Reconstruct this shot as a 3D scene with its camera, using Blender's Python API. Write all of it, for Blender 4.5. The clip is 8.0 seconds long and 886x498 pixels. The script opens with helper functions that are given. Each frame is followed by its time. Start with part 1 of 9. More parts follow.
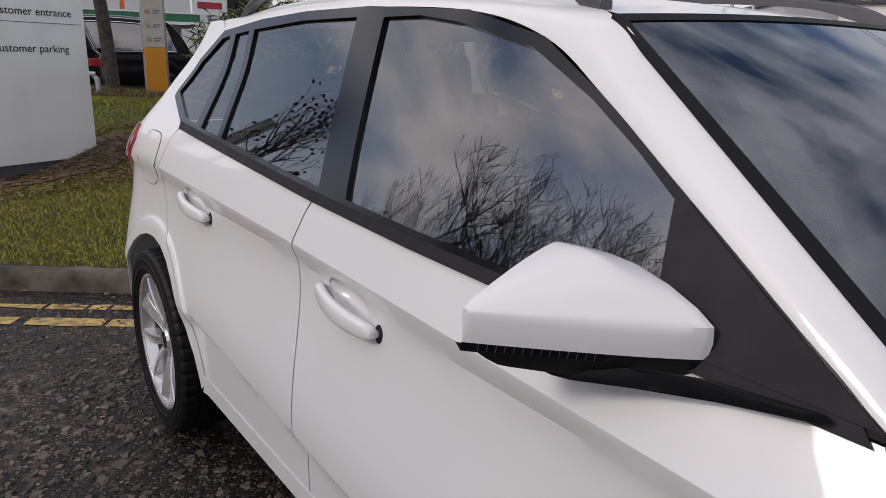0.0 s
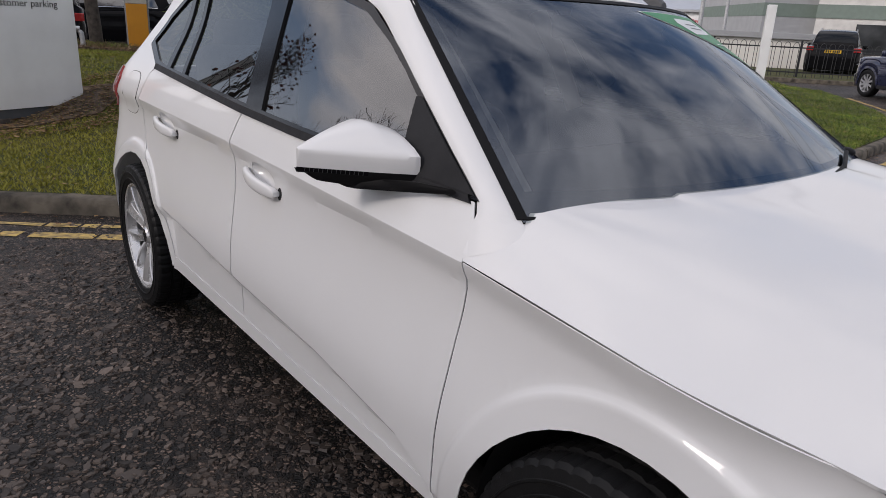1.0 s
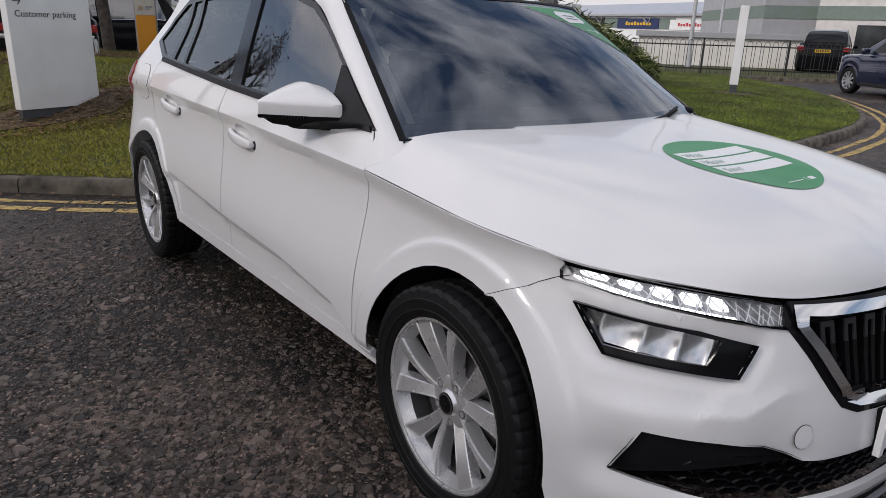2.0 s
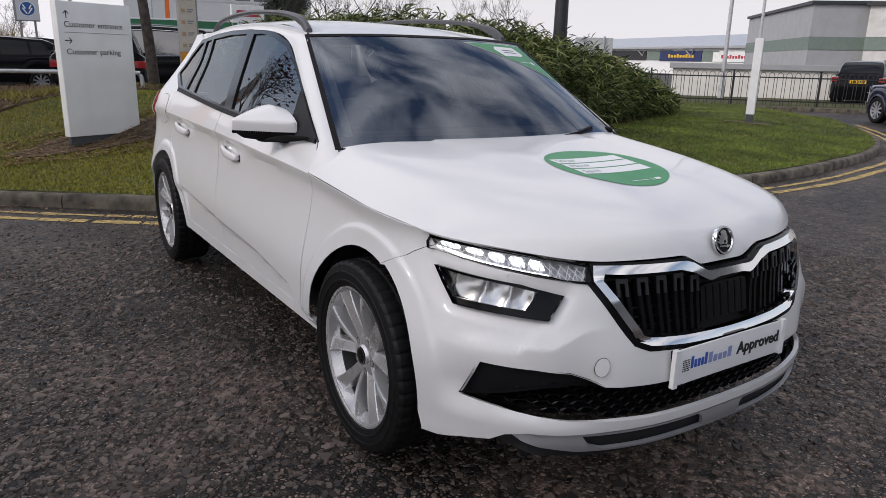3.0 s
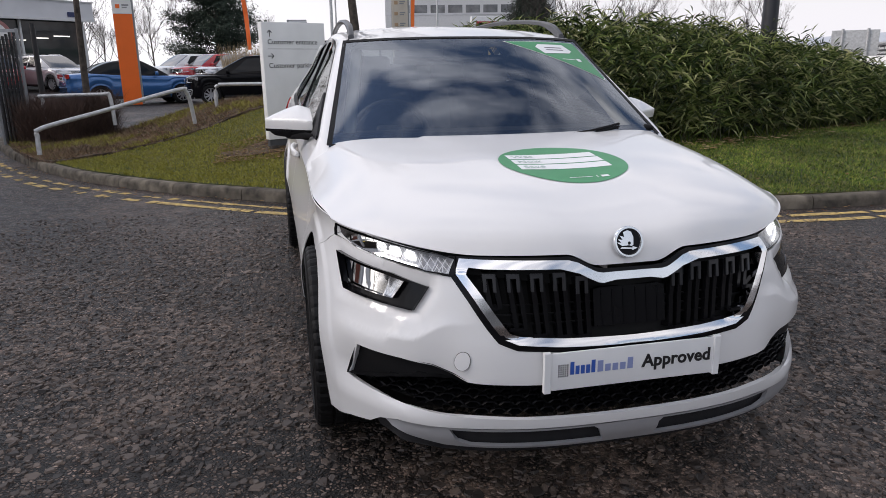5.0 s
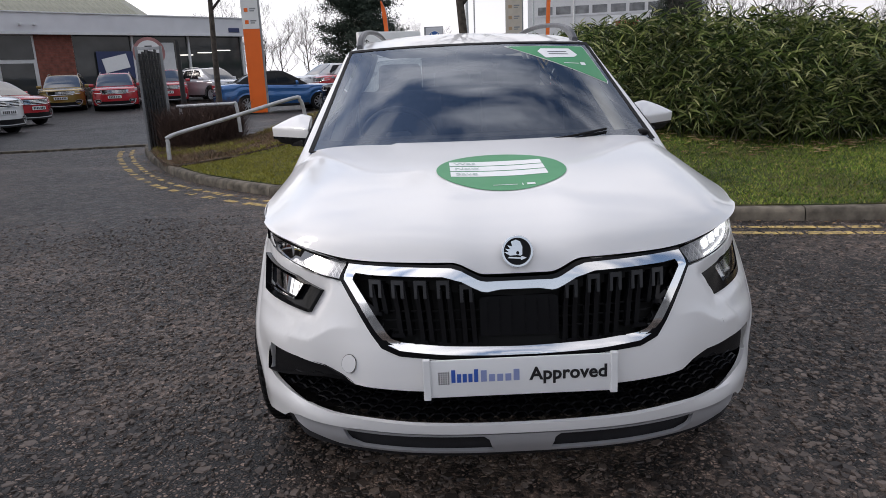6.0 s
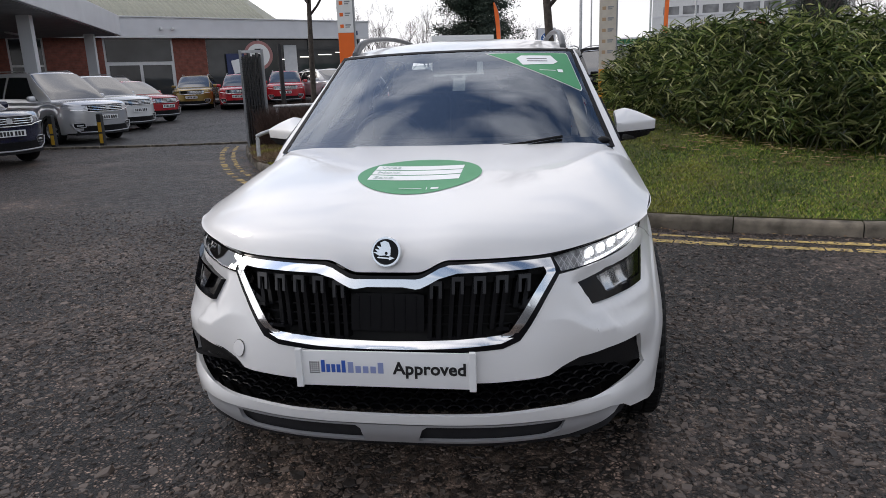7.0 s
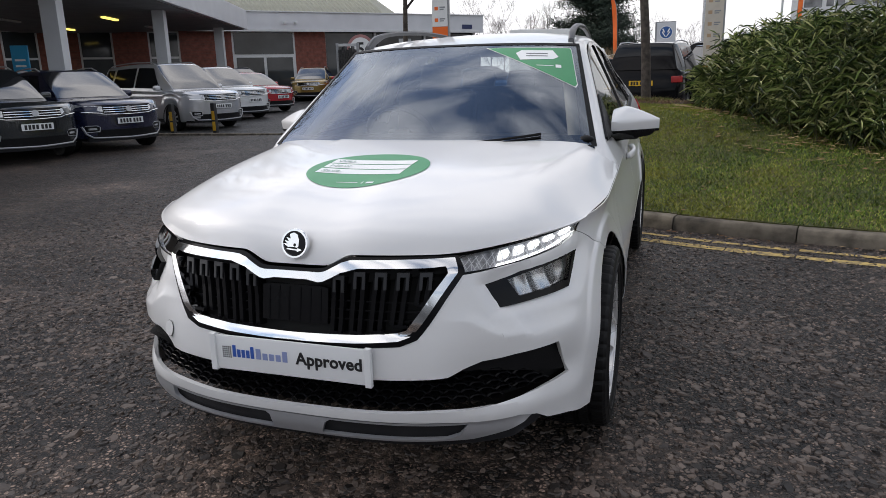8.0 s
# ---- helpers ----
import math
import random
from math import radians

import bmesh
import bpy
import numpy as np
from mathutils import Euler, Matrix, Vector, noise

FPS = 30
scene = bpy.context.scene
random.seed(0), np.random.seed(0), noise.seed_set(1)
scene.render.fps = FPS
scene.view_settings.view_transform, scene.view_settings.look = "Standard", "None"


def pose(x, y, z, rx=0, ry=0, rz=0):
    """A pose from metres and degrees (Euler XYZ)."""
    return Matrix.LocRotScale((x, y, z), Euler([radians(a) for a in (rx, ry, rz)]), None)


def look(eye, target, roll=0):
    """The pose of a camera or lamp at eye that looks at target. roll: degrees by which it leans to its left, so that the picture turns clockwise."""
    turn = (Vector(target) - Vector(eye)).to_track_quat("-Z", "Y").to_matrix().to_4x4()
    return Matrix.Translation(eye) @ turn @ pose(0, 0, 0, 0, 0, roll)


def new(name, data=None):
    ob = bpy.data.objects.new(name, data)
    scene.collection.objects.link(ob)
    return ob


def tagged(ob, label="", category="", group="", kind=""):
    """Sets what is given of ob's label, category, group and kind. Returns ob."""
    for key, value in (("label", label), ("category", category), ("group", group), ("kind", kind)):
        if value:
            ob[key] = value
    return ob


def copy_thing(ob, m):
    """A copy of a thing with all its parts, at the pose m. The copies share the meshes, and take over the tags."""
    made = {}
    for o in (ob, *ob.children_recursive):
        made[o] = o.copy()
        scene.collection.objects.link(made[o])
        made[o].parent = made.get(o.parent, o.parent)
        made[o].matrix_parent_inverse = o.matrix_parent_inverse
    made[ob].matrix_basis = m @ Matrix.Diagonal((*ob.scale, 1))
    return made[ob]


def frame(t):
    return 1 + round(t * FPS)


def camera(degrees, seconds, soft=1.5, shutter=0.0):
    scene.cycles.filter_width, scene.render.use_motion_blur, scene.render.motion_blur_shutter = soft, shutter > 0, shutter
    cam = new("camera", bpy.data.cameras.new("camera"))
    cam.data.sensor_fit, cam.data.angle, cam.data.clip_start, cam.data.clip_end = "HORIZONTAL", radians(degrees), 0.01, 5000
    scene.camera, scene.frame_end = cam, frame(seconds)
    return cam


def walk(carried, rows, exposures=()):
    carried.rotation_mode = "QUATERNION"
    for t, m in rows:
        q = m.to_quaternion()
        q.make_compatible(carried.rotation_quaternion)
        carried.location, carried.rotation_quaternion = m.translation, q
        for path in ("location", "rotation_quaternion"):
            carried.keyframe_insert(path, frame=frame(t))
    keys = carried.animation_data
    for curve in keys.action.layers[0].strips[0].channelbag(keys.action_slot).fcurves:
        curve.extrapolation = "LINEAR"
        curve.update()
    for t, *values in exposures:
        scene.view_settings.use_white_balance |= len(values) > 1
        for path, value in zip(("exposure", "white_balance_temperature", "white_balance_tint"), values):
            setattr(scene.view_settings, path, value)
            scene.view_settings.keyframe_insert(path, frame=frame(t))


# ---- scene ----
cam = camera(65.0, 8.0, soft=0.6)
PATH = [
    (0, (-1.406, 0.254, 1.312), (-0.267, 1.809, 0.779), 1.7),
    (0.5, (-1.495, -0.133, 1.317), (-0.381, 1.415, 0.715), 0.1),
    (1, (-1.601, -0.548, 1.321), (-0.444, 0.958, 0.693), 2.8),
    (1.5, (-1.774, -0.917, 1.298), (-0.62, 0.592, 0.673), 1.2),
    (2, (-1.8, -1.301, 1.28), (-0.661, 0.227, 0.672), 1.8),
    (3.5, (-1.637, -2.174, 1.294), (-0.732, -0.462, 0.794), 0.1),
    (4, (-1.422, -2.309, 1.298), (-0.744, -0.502, 0.771), -1.0),
    (4.5, (-1.158, -2.341, 1.288), (-0.587, -0.494, 0.778), -0.6),
    (5.8, (-0.368, -2.504, 1.239), (-0.263, -0.574, 0.727), -2.0),
    (6, (-0.219, -2.515, 1.266), (-0.193, -0.577, 0.773), -2.3),
    (6.5, (0.07, -2.542, 1.276), (-0.09, -0.61, 0.786), -3.2),
    (7, (0.448, -2.579, 1.266), (0.147, -0.66, 0.788), -2.1),
    (7.5, (0.723, -2.489, 1.239), (0.248, -0.602, 0.775), -1.2),
    (8, (1.003, -2.429, 1.251), (0.388, -0.588, 0.767), -1.5),
]
EXPOSURES = [(0, -0.02, 6880, 17), (0.5, -0.04, 6880, 17), (1, -0.06, 6840, 16), (1.5, -0.06, 6790, 15), (2, -0.06, 6770, 15), (3.5, 0.14, 6750, 15), (4.5, 0.22, 6750, 15), (6, 0.27, 6750, 14), (8, 0.34, 6800, 12)]
walk(cam, [(t, look(eye, target, roll)) for t, eye, target, roll in PATH], EXPOSURES)
from mathutils.bvhtree import BVHTree
from mathutils.geometry import delaunay_2d_cdt

# ---- light ----
SUN_EL, SUN_AZ = radians(30), radians(172)     # azimuth counted from +x towards +y
world = bpy.data.worlds.new("sky")
scene.world = world
world.use_nodes = True
wn, wl = world.node_tree.nodes, world.node_tree.links
wn.clear()
w_out = wn.new("ShaderNodeOutputWorld")
w_bg = wn.new("ShaderNodeBackground")
w_bg.inputs["Strength"].default_value = 0.135
w_sky = wn.new("ShaderNodeTexSky")
w_sky.sky_type = "NISHITA"
w_sky.sun_disc = False
w_sky.sun_elevation = SUN_EL
w_sky.sun_rotation = math.pi / 2 - SUN_AZ
w_tc = wn.new("ShaderNodeTexCoord")
w_map = wn.new("ShaderNodeMapping")
w_map.inputs["Scale"].default_value = (1.0, 1.6, 2.6)
w_map.inputs["Location"].default_value = (3.7, 1.9, 5.3)
w_no = wn.new("ShaderNodeTexNoise")
w_no.inputs["Scale"].default_value = 2.3
w_no.inputs["Detail"].default_value = 7
w_no.inputs["Roughness"].default_value = 0.5
w_no.inputs["Distortion"].default_value = 0.15
w_ramp = wn.new("ShaderNodeValToRGB")
w_ramp.color_ramp.elements[0].position = 0.39
w_ramp.color_ramp.elements[0].color = (0.0, 0.0, 0.0, 1)
w_ramp.color_ramp.elements[1].position = 0.58
w_ramp.color_ramp.elements[1].color = (1, 1, 1, 1)
w_sep = wn.new("ShaderNodeSeparateXYZ")
w_hz = wn.new("ShaderNodeMapRange")             # cloud closes up towards the horizon
w_hz.inputs["From Min"].default_value = 0.05
w_hz.inputs["From Max"].default_value = 0.35
w_hz.inputs["To Min"].default_value = 1.0
w_hz.inputs["To Max"].default_value = 0.0
w_max = wn.new("ShaderNodeMath")
w_max.operation = "MAXIMUM"
w_no2 = wn.new("ShaderNodeTexNoise")
w_no2.inputs["Scale"].default_value = 5.5
w_no2.inputs["Detail"].default_value = 7
w_cl = wn.new("ShaderNodeMix")
w_cl.data_type = "RGBA"
w_cl.inputs["A"].default_value = (4.0, 4.2, 4.65, 1)
w_cl.inputs["B"].default_value = (9.5, 9.6, 9.95, 1)
w_mix = wn.new("ShaderNodeMix")
w_mix.data_type = "RGBA"
wl.new(w_tc.outputs["Generated"], w_map.inputs["Vector"])
wl.new(w_map.outputs["Vector"], w_no.inputs["Vector"])
wl.new(w_map.outputs["Vector"], w_no2.inputs["Vector"])
wl.new(w_no.outputs["Fac"], w_ramp.inputs["Fac"])
wl.new(w_tc.outputs["Generated"], w_sep.inputs["Vector"])
wl.new(w_sep.outputs["Z"], w_hz.inputs["Value"])
wl.new(w_ramp.outputs["Color"], w_max.inputs[0])
wl.new(w_hz.outputs["Result"], w_max.inputs[1])
w_up = wn.new("ShaderNodeMath")
w_up.operation = "SUBTRACT"                      # an even, softer grey near the horizon
w_up.inputs[1].default_value = 0.42
w_lo = wn.new("ShaderNodeMath")
w_lo.operation = "MULTIPLY"
w_in = wn.new("ShaderNodeMath")
w_in.operation = "SUBTRACT"
w_in.inputs[0].default_value = 1.0
w_ad = wn.new("ShaderNodeMath")
w_ad.inputs[1].default_value = 0.42
wl.new(w_no2.outputs["Fac"], w_up.inputs[0])
wl.new(w_hz.outputs["Result"], w_in.inputs[1])
wl.new(w_up.outputs["Value"], w_lo.inputs[0])
wl.new(w_in.outputs["Value"], w_lo.inputs[1])
wl.new(w_lo.outputs["Value"], w_ad.inputs[0])
wl.new(w_ad.outputs["Value"], w_cl.inputs["Factor"])
wl.new(w_max.outputs["Value"], w_mix.inputs["Factor"])
wl.new(w_sky.outputs["Color"], w_mix.inputs["A"])
wl.new(w_cl.outputs["Result"], w_mix.inputs["B"])
w_dot = wn.new("ShaderNodeVectorMath")           # the cloud is brighter round the veiled sun
w_dot.operation = "DOT_PRODUCT"
w_dot.inputs[1].default_value = (math.cos(SUN_EL) * math.cos(SUN_AZ), math.cos(SUN_EL) * math.sin(SUN_AZ), math.sin(SUN_EL))
w_veil = wn.new("ShaderNodeMapRange")
w_veil.interpolation_type = "SMOOTHSTEP"
w_veil.inputs["From Min"].default_value = -0.2
w_veil.inputs["From Max"].default_value = 1.0
w_veil.inputs["To Min"].default_value = 0.90
w_veil.inputs["To Max"].default_value = 1.45
w_lit = wn.new("ShaderNodeVectorMath")
w_lit.operation = "SCALE"
wl.new(w_tc.outputs["Generated"], w_dot.inputs[0])
wl.new(w_dot.outputs["Value"], w_veil.inputs["Value"])
wl.new(w_mix.outputs["Result"], w_lit.inputs[0])
wl.new(w_veil.outputs["Result"], w_lit.inputs["Scale"])
wl.new(w_lit.outputs["Vector"], w_bg.inputs["Color"])
wl.new(w_bg.outputs["Background"], w_out.inputs["Surface"])

sun_data = bpy.data.lights.new("sun", "SUN")
sun_data.energy, sun_data.angle, sun_data.color = 1.3, radians(14), (1.0, 0.96, 0.91)
sun = new("sun", sun_data)
sun_dir = Vector((math.cos(SUN_EL) * math.cos(SUN_AZ), math.cos(SUN_EL) * math.sin(SUN_AZ), math.sin(SUN_EL)))
sun.matrix_world = look(sun_dir * 60, (0, 0, 0))


# ---- materials ----
def mat(name, col, rough=0.5, metal=0.0, var=0.08, scale=6.0, bump=0.0, bscale=80.0, coat=0.0, col2=None, rand=0.0, spec=0.5):
    m = bpy.data.materials.new(name)
    m.use_nodes = True
    n, l = m.node_tree.nodes, m.node_tree.links
    p = n["Principled BSDF"]
    p.inputs["Roughness"].default_value = rough
    p.inputs["Metallic"].default_value = metal
    p.inputs["Coat Weight"].default_value = coat
    p.inputs["Coat Roughness"].default_value = 0.03
    p.inputs["Specular IOR Level"].default_value = spec
    tc = n.new("ShaderNodeTexCoord")
    no = n.new("ShaderNodeTexNoise")
    no.inputs["Scale"].default_value = scale
    no.inputs["Detail"].default_value = 6
    l.new(tc.outputs["Object"], no.inputs["Vector"])
    mx = n.new("ShaderNodeMix")
    mx.data_type = "RGBA"
    c2 = col2 or tuple(c * (1 - var * 2.2) for c in col)
    mx.inputs["A"].default_value = (*col, 1)
    mx.inputs["B"].default_value = (*c2, 1)
    rp = n.new("ShaderNodeMapRange")
    rp.inputs["From Min"].default_value = 0.35
    rp.inputs["From Max"].default_value = 0.68
    l.new(no.outputs["Fac"], rp.inputs["Value"])
    l.new(rp.outputs["Result"], mx.inputs["Factor"])
    last = mx.outputs["Result"]
    if rand:
        oi = n.new("ShaderNodeObjectInfo")
        hs = n.new("ShaderNodeHueSaturation")
        mr = n.new("ShaderNodeMapRange")
        mr.inputs["To Min"].default_value = 1 - rand
        mr.inputs["To Max"].default_value = 1 + rand
        l.new(oi.outputs["Random"], mr.inputs["Value"])
        l.new(mr.outputs["Result"], hs.inputs["Value"])
        l.new(last, hs.inputs["Color"])
        last = hs.outputs["Color"]
    l.new(last, p.inputs["Base Color"])
    no2 = n.new("ShaderNodeTexNoise")
    no2.inputs["Scale"].default_value = bscale
    no2.inputs["Detail"].default_value = 5
    l.new(tc.outputs["Object"], no2.inputs["Vector"])
    rr = n.new("ShaderNodeMapRange")
    rr.inputs["To Min"].default_value = max(0.0, rough - 0.06)
    rr.inputs["To Max"].default_value = min(1.0, rough + 0.08)
    l.new(no.outputs["Fac"], rr.inputs["Value"])
    l.new(rr.outputs["Result"], p.inputs["Roughness"])
    if bump:
        b = n.new("ShaderNodeBump")
        b.inputs["Strength"].default_value = 1.0
        b.inputs["Distance"].default_value = bump
        l.new(no2.outputs["Fac"], b.inputs["Height"])
        l.new(b.outputs["Normal"], p.inputs["Normal"])
    return m


def island_mat(name, cols, rough=0.6, spread=0.25, spec=0.4):
    """Many small pieces in one mesh, each with a shade of its own."""
    m = bpy.data.materials.new(name)
    m.use_nodes = True
    n, l = m.node_tree.nodes, m.node_tree.links
    p = n["Principled BSDF"]
    p.inputs["Roughness"].default_value = rough
    p.inputs["Specular IOR Level"].default_value = spec
    g = n.new("ShaderNodeNewGeometry")
    r = n.new("ShaderNodeValToRGB")
    e = r.color_ramp.elements
    while len(e) < len(cols):
        e.new(0.5)
    for i, c in enumerate(cols):
        e[i].position = i / (len(cols) - 1)
        e[i].color = (*c, 1)
    l.new(g.outputs["Random Per Island"], r.inputs["Fac"])
    tc = n.new("ShaderNodeTexCoord")
    no = n.new("ShaderNodeTexNoise")
    no.inputs["Scale"].default_value = 1.3
    l.new(tc.outputs["Object"], no.inputs["Vector"])
    hs = n.new("ShaderNodeHueSaturation")
    mr = n.new("ShaderNodeMapRange")
    mr.inputs["From Min"].default_value = 0.3
    mr.inputs["From Max"].default_value = 0.7
    mr.inputs["To Min"].default_value = 1 - spread
    mr.inputs["To Max"].default_value = 1 + spread
    l.new(no.outputs["Fac"], mr.inputs["Value"])
    l.new(mr.outputs["Result"], hs.inputs["Value"])
    l.new(r.outputs["Color"], hs.inputs["Color"])
    l.new(hs.outputs["Color"], p.inputs["Base Color"])
    return m


def moss_mat(name, cols, moss, rough=0.7, spread=0.4):
    """Grass that gives way to yellow moss on the old bank towards the yard."""
    m = island_mat(name, cols, rough, spread)
    n, l = m.node_tree.nodes, m.node_tree.links
    p = n["Principled BSDF"]
    old = p.inputs["Base Color"].links[0].from_socket
    tc = n.new("ShaderNodeTexCoord")
    sx = n.new("ShaderNodeSeparateXYZ")
    l.new(tc.outputs["Object"], sx.inputs["Vector"])
    no = n.new("ShaderNodeTexNoise")
    no.inputs["Scale"].default_value = 1.1
    no.inputs["Detail"].default_value = 5
    l.new(tc.outputs["Object"], no.inputs["Vector"])
    ad = n.new("ShaderNodeMath")
    ad.operation = "MULTIPLY_ADD"
    ad.inputs[1].default_value = -7.0
    l.new(no.outputs["Fac"], ad.inputs[0])
    l.new(sx.outputs["X"], ad.inputs[2])
    mr = n.new("ShaderNodeMapRange")
    mr.inputs["From Min"].default_value = -1.5
    mr.inputs["From Max"].default_value = -4.5
    l.new(ad.outputs["Value"], mr.inputs["Value"])
    hs = n.new("ShaderNodeMix")
    hs.data_type = "RGBA"
    hs.inputs["B"].default_value = (*moss, 1)
    mu = n.new("ShaderNodeMath")
    mu.operation = "MULTIPLY"
    mu.inputs[1].default_value = 0.85
    l.new(mr.outputs["Result"], mu.inputs[0])
    l.new(mu.outputs["Value"], hs.inputs["Factor"])
    l.new(old, hs.inputs["A"])
    l.new(hs.outputs["Result"], p.inputs["Base Color"])
    return m


def glass_mat(name, tint=(0.8, 0.84, 0.82), ior=1.5, rough=0.0, sheen=(0.8, 0.8, 0.8)):
    m = bpy.data.materials.new(name)
    m.use_nodes = True
    n, l = m.node_tree.nodes, m.node_tree.links
    n.clear()
    o = n.new("ShaderNodeOutputMaterial")
    t = n.new("ShaderNodeBsdfTransparent")
    t.inputs["Color"].default_value = (*tint, 1)
    g = n.new("ShaderNodeBsdfGlossy")
    g.inputs["Roughness"].default_value = rough
    g.inputs["Color"].default_value = (*sheen, 1)
    f = n.new("ShaderNodeFresnel")
    f.inputs["IOR"].default_value = ior
    x = n.new("ShaderNodeMixShader")
    l.new(f.outputs["Fac"], x.inputs["Fac"])
    l.new(t.outputs["BSDF"], x.inputs[1])
    l.new(g.outputs["BSDF"], x.inputs[2])
    l.new(x.outputs["Shader"], o.inputs["Surface"])
    return m


def glow_mat(name, col, strength):
    m = bpy.data.materials.new(name)
    m.use_nodes = True
    p = m.node_tree.nodes["Principled BSDF"]
    p.inputs["Base Color"].default_value = (*col, 1)
    p.inputs["Emission Color"].default_value = (*col, 1)
    p.inputs["Emission Strength"].default_value = strength
    return m


def asphalt_mat(name, dark=(0.020, 0.016, 0.014), light=(0.345, 0.247, 0.193), fines=(0.235, 0.165, 0.125), patch=1.0, gloss=0.49):
    """Worn flat chippings about two centimetres across, their gaps darkened as shade and filled with pale fines in
    broad patches.
    """
    m = bpy.data.materials.new(name)
    m.use_nodes = True
    n, l = m.node_tree.nodes, m.node_tree.links
    p = n["Principled BSDF"]

    def node(kind, **values):
        q = n.new(kind)
        for k, v in values.items():
            q.inputs[k].default_value = v
        return q

    def ramp(socket, a, b, c=0.0, d=1.0):
        q = node("ShaderNodeMapRange", **{"From Min": a, "From Max": b, "To Min": c, "To Max": d})
        l.new(socket, q.inputs["Value"])
        return q.outputs["Result"]

    def mixc(fac, a, b):
        q = n.new("ShaderNodeMix")
        q.data_type = "RGBA"
        for s_, key in ((fac, "Factor"), (a, "A"), (b, "B")):
            if isinstance(s_, tuple):
                q.inputs[key].default_value = (*s_, 1)
            else:
                l.new(s_, q.inputs[key])
        return q.outputs["Result"]

    def maths(op, a, b):
        q = n.new("ShaderNodeMath")
        q.operation, q.use_clamp = op, True
        for k, s_ in enumerate((a, b)):
            if isinstance(s_, float):
                q.inputs[k].default_value = s_
            else:
                l.new(s_, q.inputs[k])
        return q.outputs["Value"]

    tc = n.new("ShaderNodeTexCoord")
    wob = node("ShaderNodeTexNoise", Scale=38.0, Detail=4.0)
    l.new(tc.outputs["Object"], wob.inputs["Vector"])
    add = n.new("ShaderNodeVectorMath")
    add.operation = "MULTIPLY_ADD"
    add.inputs[1].default_value = (0.022, 0.022, 0.0)
    l.new(wob.outputs["Color"], add.inputs[0])
    l.new(tc.outputs["Object"], add.inputs[2])
    cell = node("ShaderNodeTexVoronoi", Scale=64.0)
    edge = node("ShaderNodeTexVoronoi", Scale=64.0)
    edge.feature = "DISTANCE_TO_EDGE"
    for q in (cell, edge):
        l.new(add.outputs["Vector"], q.inputs["Vector"])
    sep = n.new("ShaderNodeSeparateColor")
    l.new(cell.outputs["Color"], sep.inputs["Color"])
    big = node("ShaderNodeTexNoise", Scale=0.75, Detail=9.0, Roughness=0.66)
    l.new(tc.outputs["Object"], big.inputs["Vector"])
    mid = node("ShaderNodeTexNoise", Scale=9.0, Detail=5.0, Roughness=0.6)
    l.new(tc.outputs["Object"], mid.inputs["Vector"])
    fine = node("ShaderNodeTexNoise", Scale=160.0, Detail=4.0, Roughness=0.7)
    l.new(tc.outputs["Object"], fine.inputs["Vector"])
    chip = mixc(ramp(sep.outputs["Red"], 0.15, 1.0), dark, light)
    gap = ramp(edge.outputs["Distance"], 0.09, 0.25)
    # where the fines lie the gaps are filled and the chips half buried
    fill = maths("MULTIPLY", ramp(big.outputs["Fac"], 0.49, 0.68), ramp(mid.outputs["Fac"], 0.36, 0.60))
    fill = maths("MULTIPLY", fill, patch)
    open_gap = maths("MAXIMUM", gap, fill)
    # near-black in the open gaps: the shade between stones, put into the colour
    col = mixc(open_gap, tuple(c * 0.2 for c in dark), chip)
    bury = maths("MULTIPLY", fill, ramp(sep.outputs["Green"], 0.15, 0.55, 1.0, 0.25))
    col = mixc(bury, col, fines)
    grit = n.new("ShaderNodeMix")
    grit.data_type, grit.blend_type = "RGBA", "MULTIPLY"
    grit.inputs["Factor"].default_value = 0.75
    l.new(col, grit.inputs["A"])
    g2 = ramp(fine.outputs["Fac"], 0.30, 0.70, 0.45, 1.5)
    l.new(g2, grit.inputs["B"])
    clump = node("ShaderNodeTexNoise", Scale=20.0, Detail=3.0, Roughness=0.6)
    l.new(tc.outputs["Object"], clump.inputs["Vector"])
    patchy = n.new("ShaderNodeMix")
    patchy.data_type, patchy.blend_type = "RGBA", "MULTIPLY"
    patchy.inputs["Factor"].default_value = 1.0
    l.new(grit.outputs["Result"], patchy.inputs["A"])
    l.new(ramp(clump.outputs["Fac"], 0.32, 0.68, 0.35, 1.65), patchy.inputs["B"])
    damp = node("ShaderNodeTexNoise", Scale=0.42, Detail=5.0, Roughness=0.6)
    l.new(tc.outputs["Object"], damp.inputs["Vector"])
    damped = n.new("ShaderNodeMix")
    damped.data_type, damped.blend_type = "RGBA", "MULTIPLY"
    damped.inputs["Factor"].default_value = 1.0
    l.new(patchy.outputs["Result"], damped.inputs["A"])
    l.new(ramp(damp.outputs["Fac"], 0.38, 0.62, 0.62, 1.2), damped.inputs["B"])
    # darker beyond a ragged joint, lighter and sandier before it
    sxyz = n.new("ShaderNodeSeparateXYZ")
    l.new(tc.outputs["Object"], sxyz.inputs["Vector"])
    joint = n.new("ShaderNodeMath")
    joint.operation = "MULTIPLY_ADD"
    joint.inputs[1].default_value = 0.25
    l.new(sxyz.outputs["X"], joint.inputs[0])
    l.new(sxyz.outputs["Y"], joint.inputs[2])
    ragged = n.new("ShaderNodeMath")
    ragged.operation = "MULTIPLY_ADD"
    ragged.inputs[1].default_value = 0.9
    l.new(big.outputs["Fac"], ragged.inputs[0])
    l.new(joint.outputs["Value"], ragged.inputs[2])
    joint_tone = n.new("ShaderNodeMix")
    joint_tone.data_type, joint_tone.blend_type = "RGBA", "MULTIPLY"
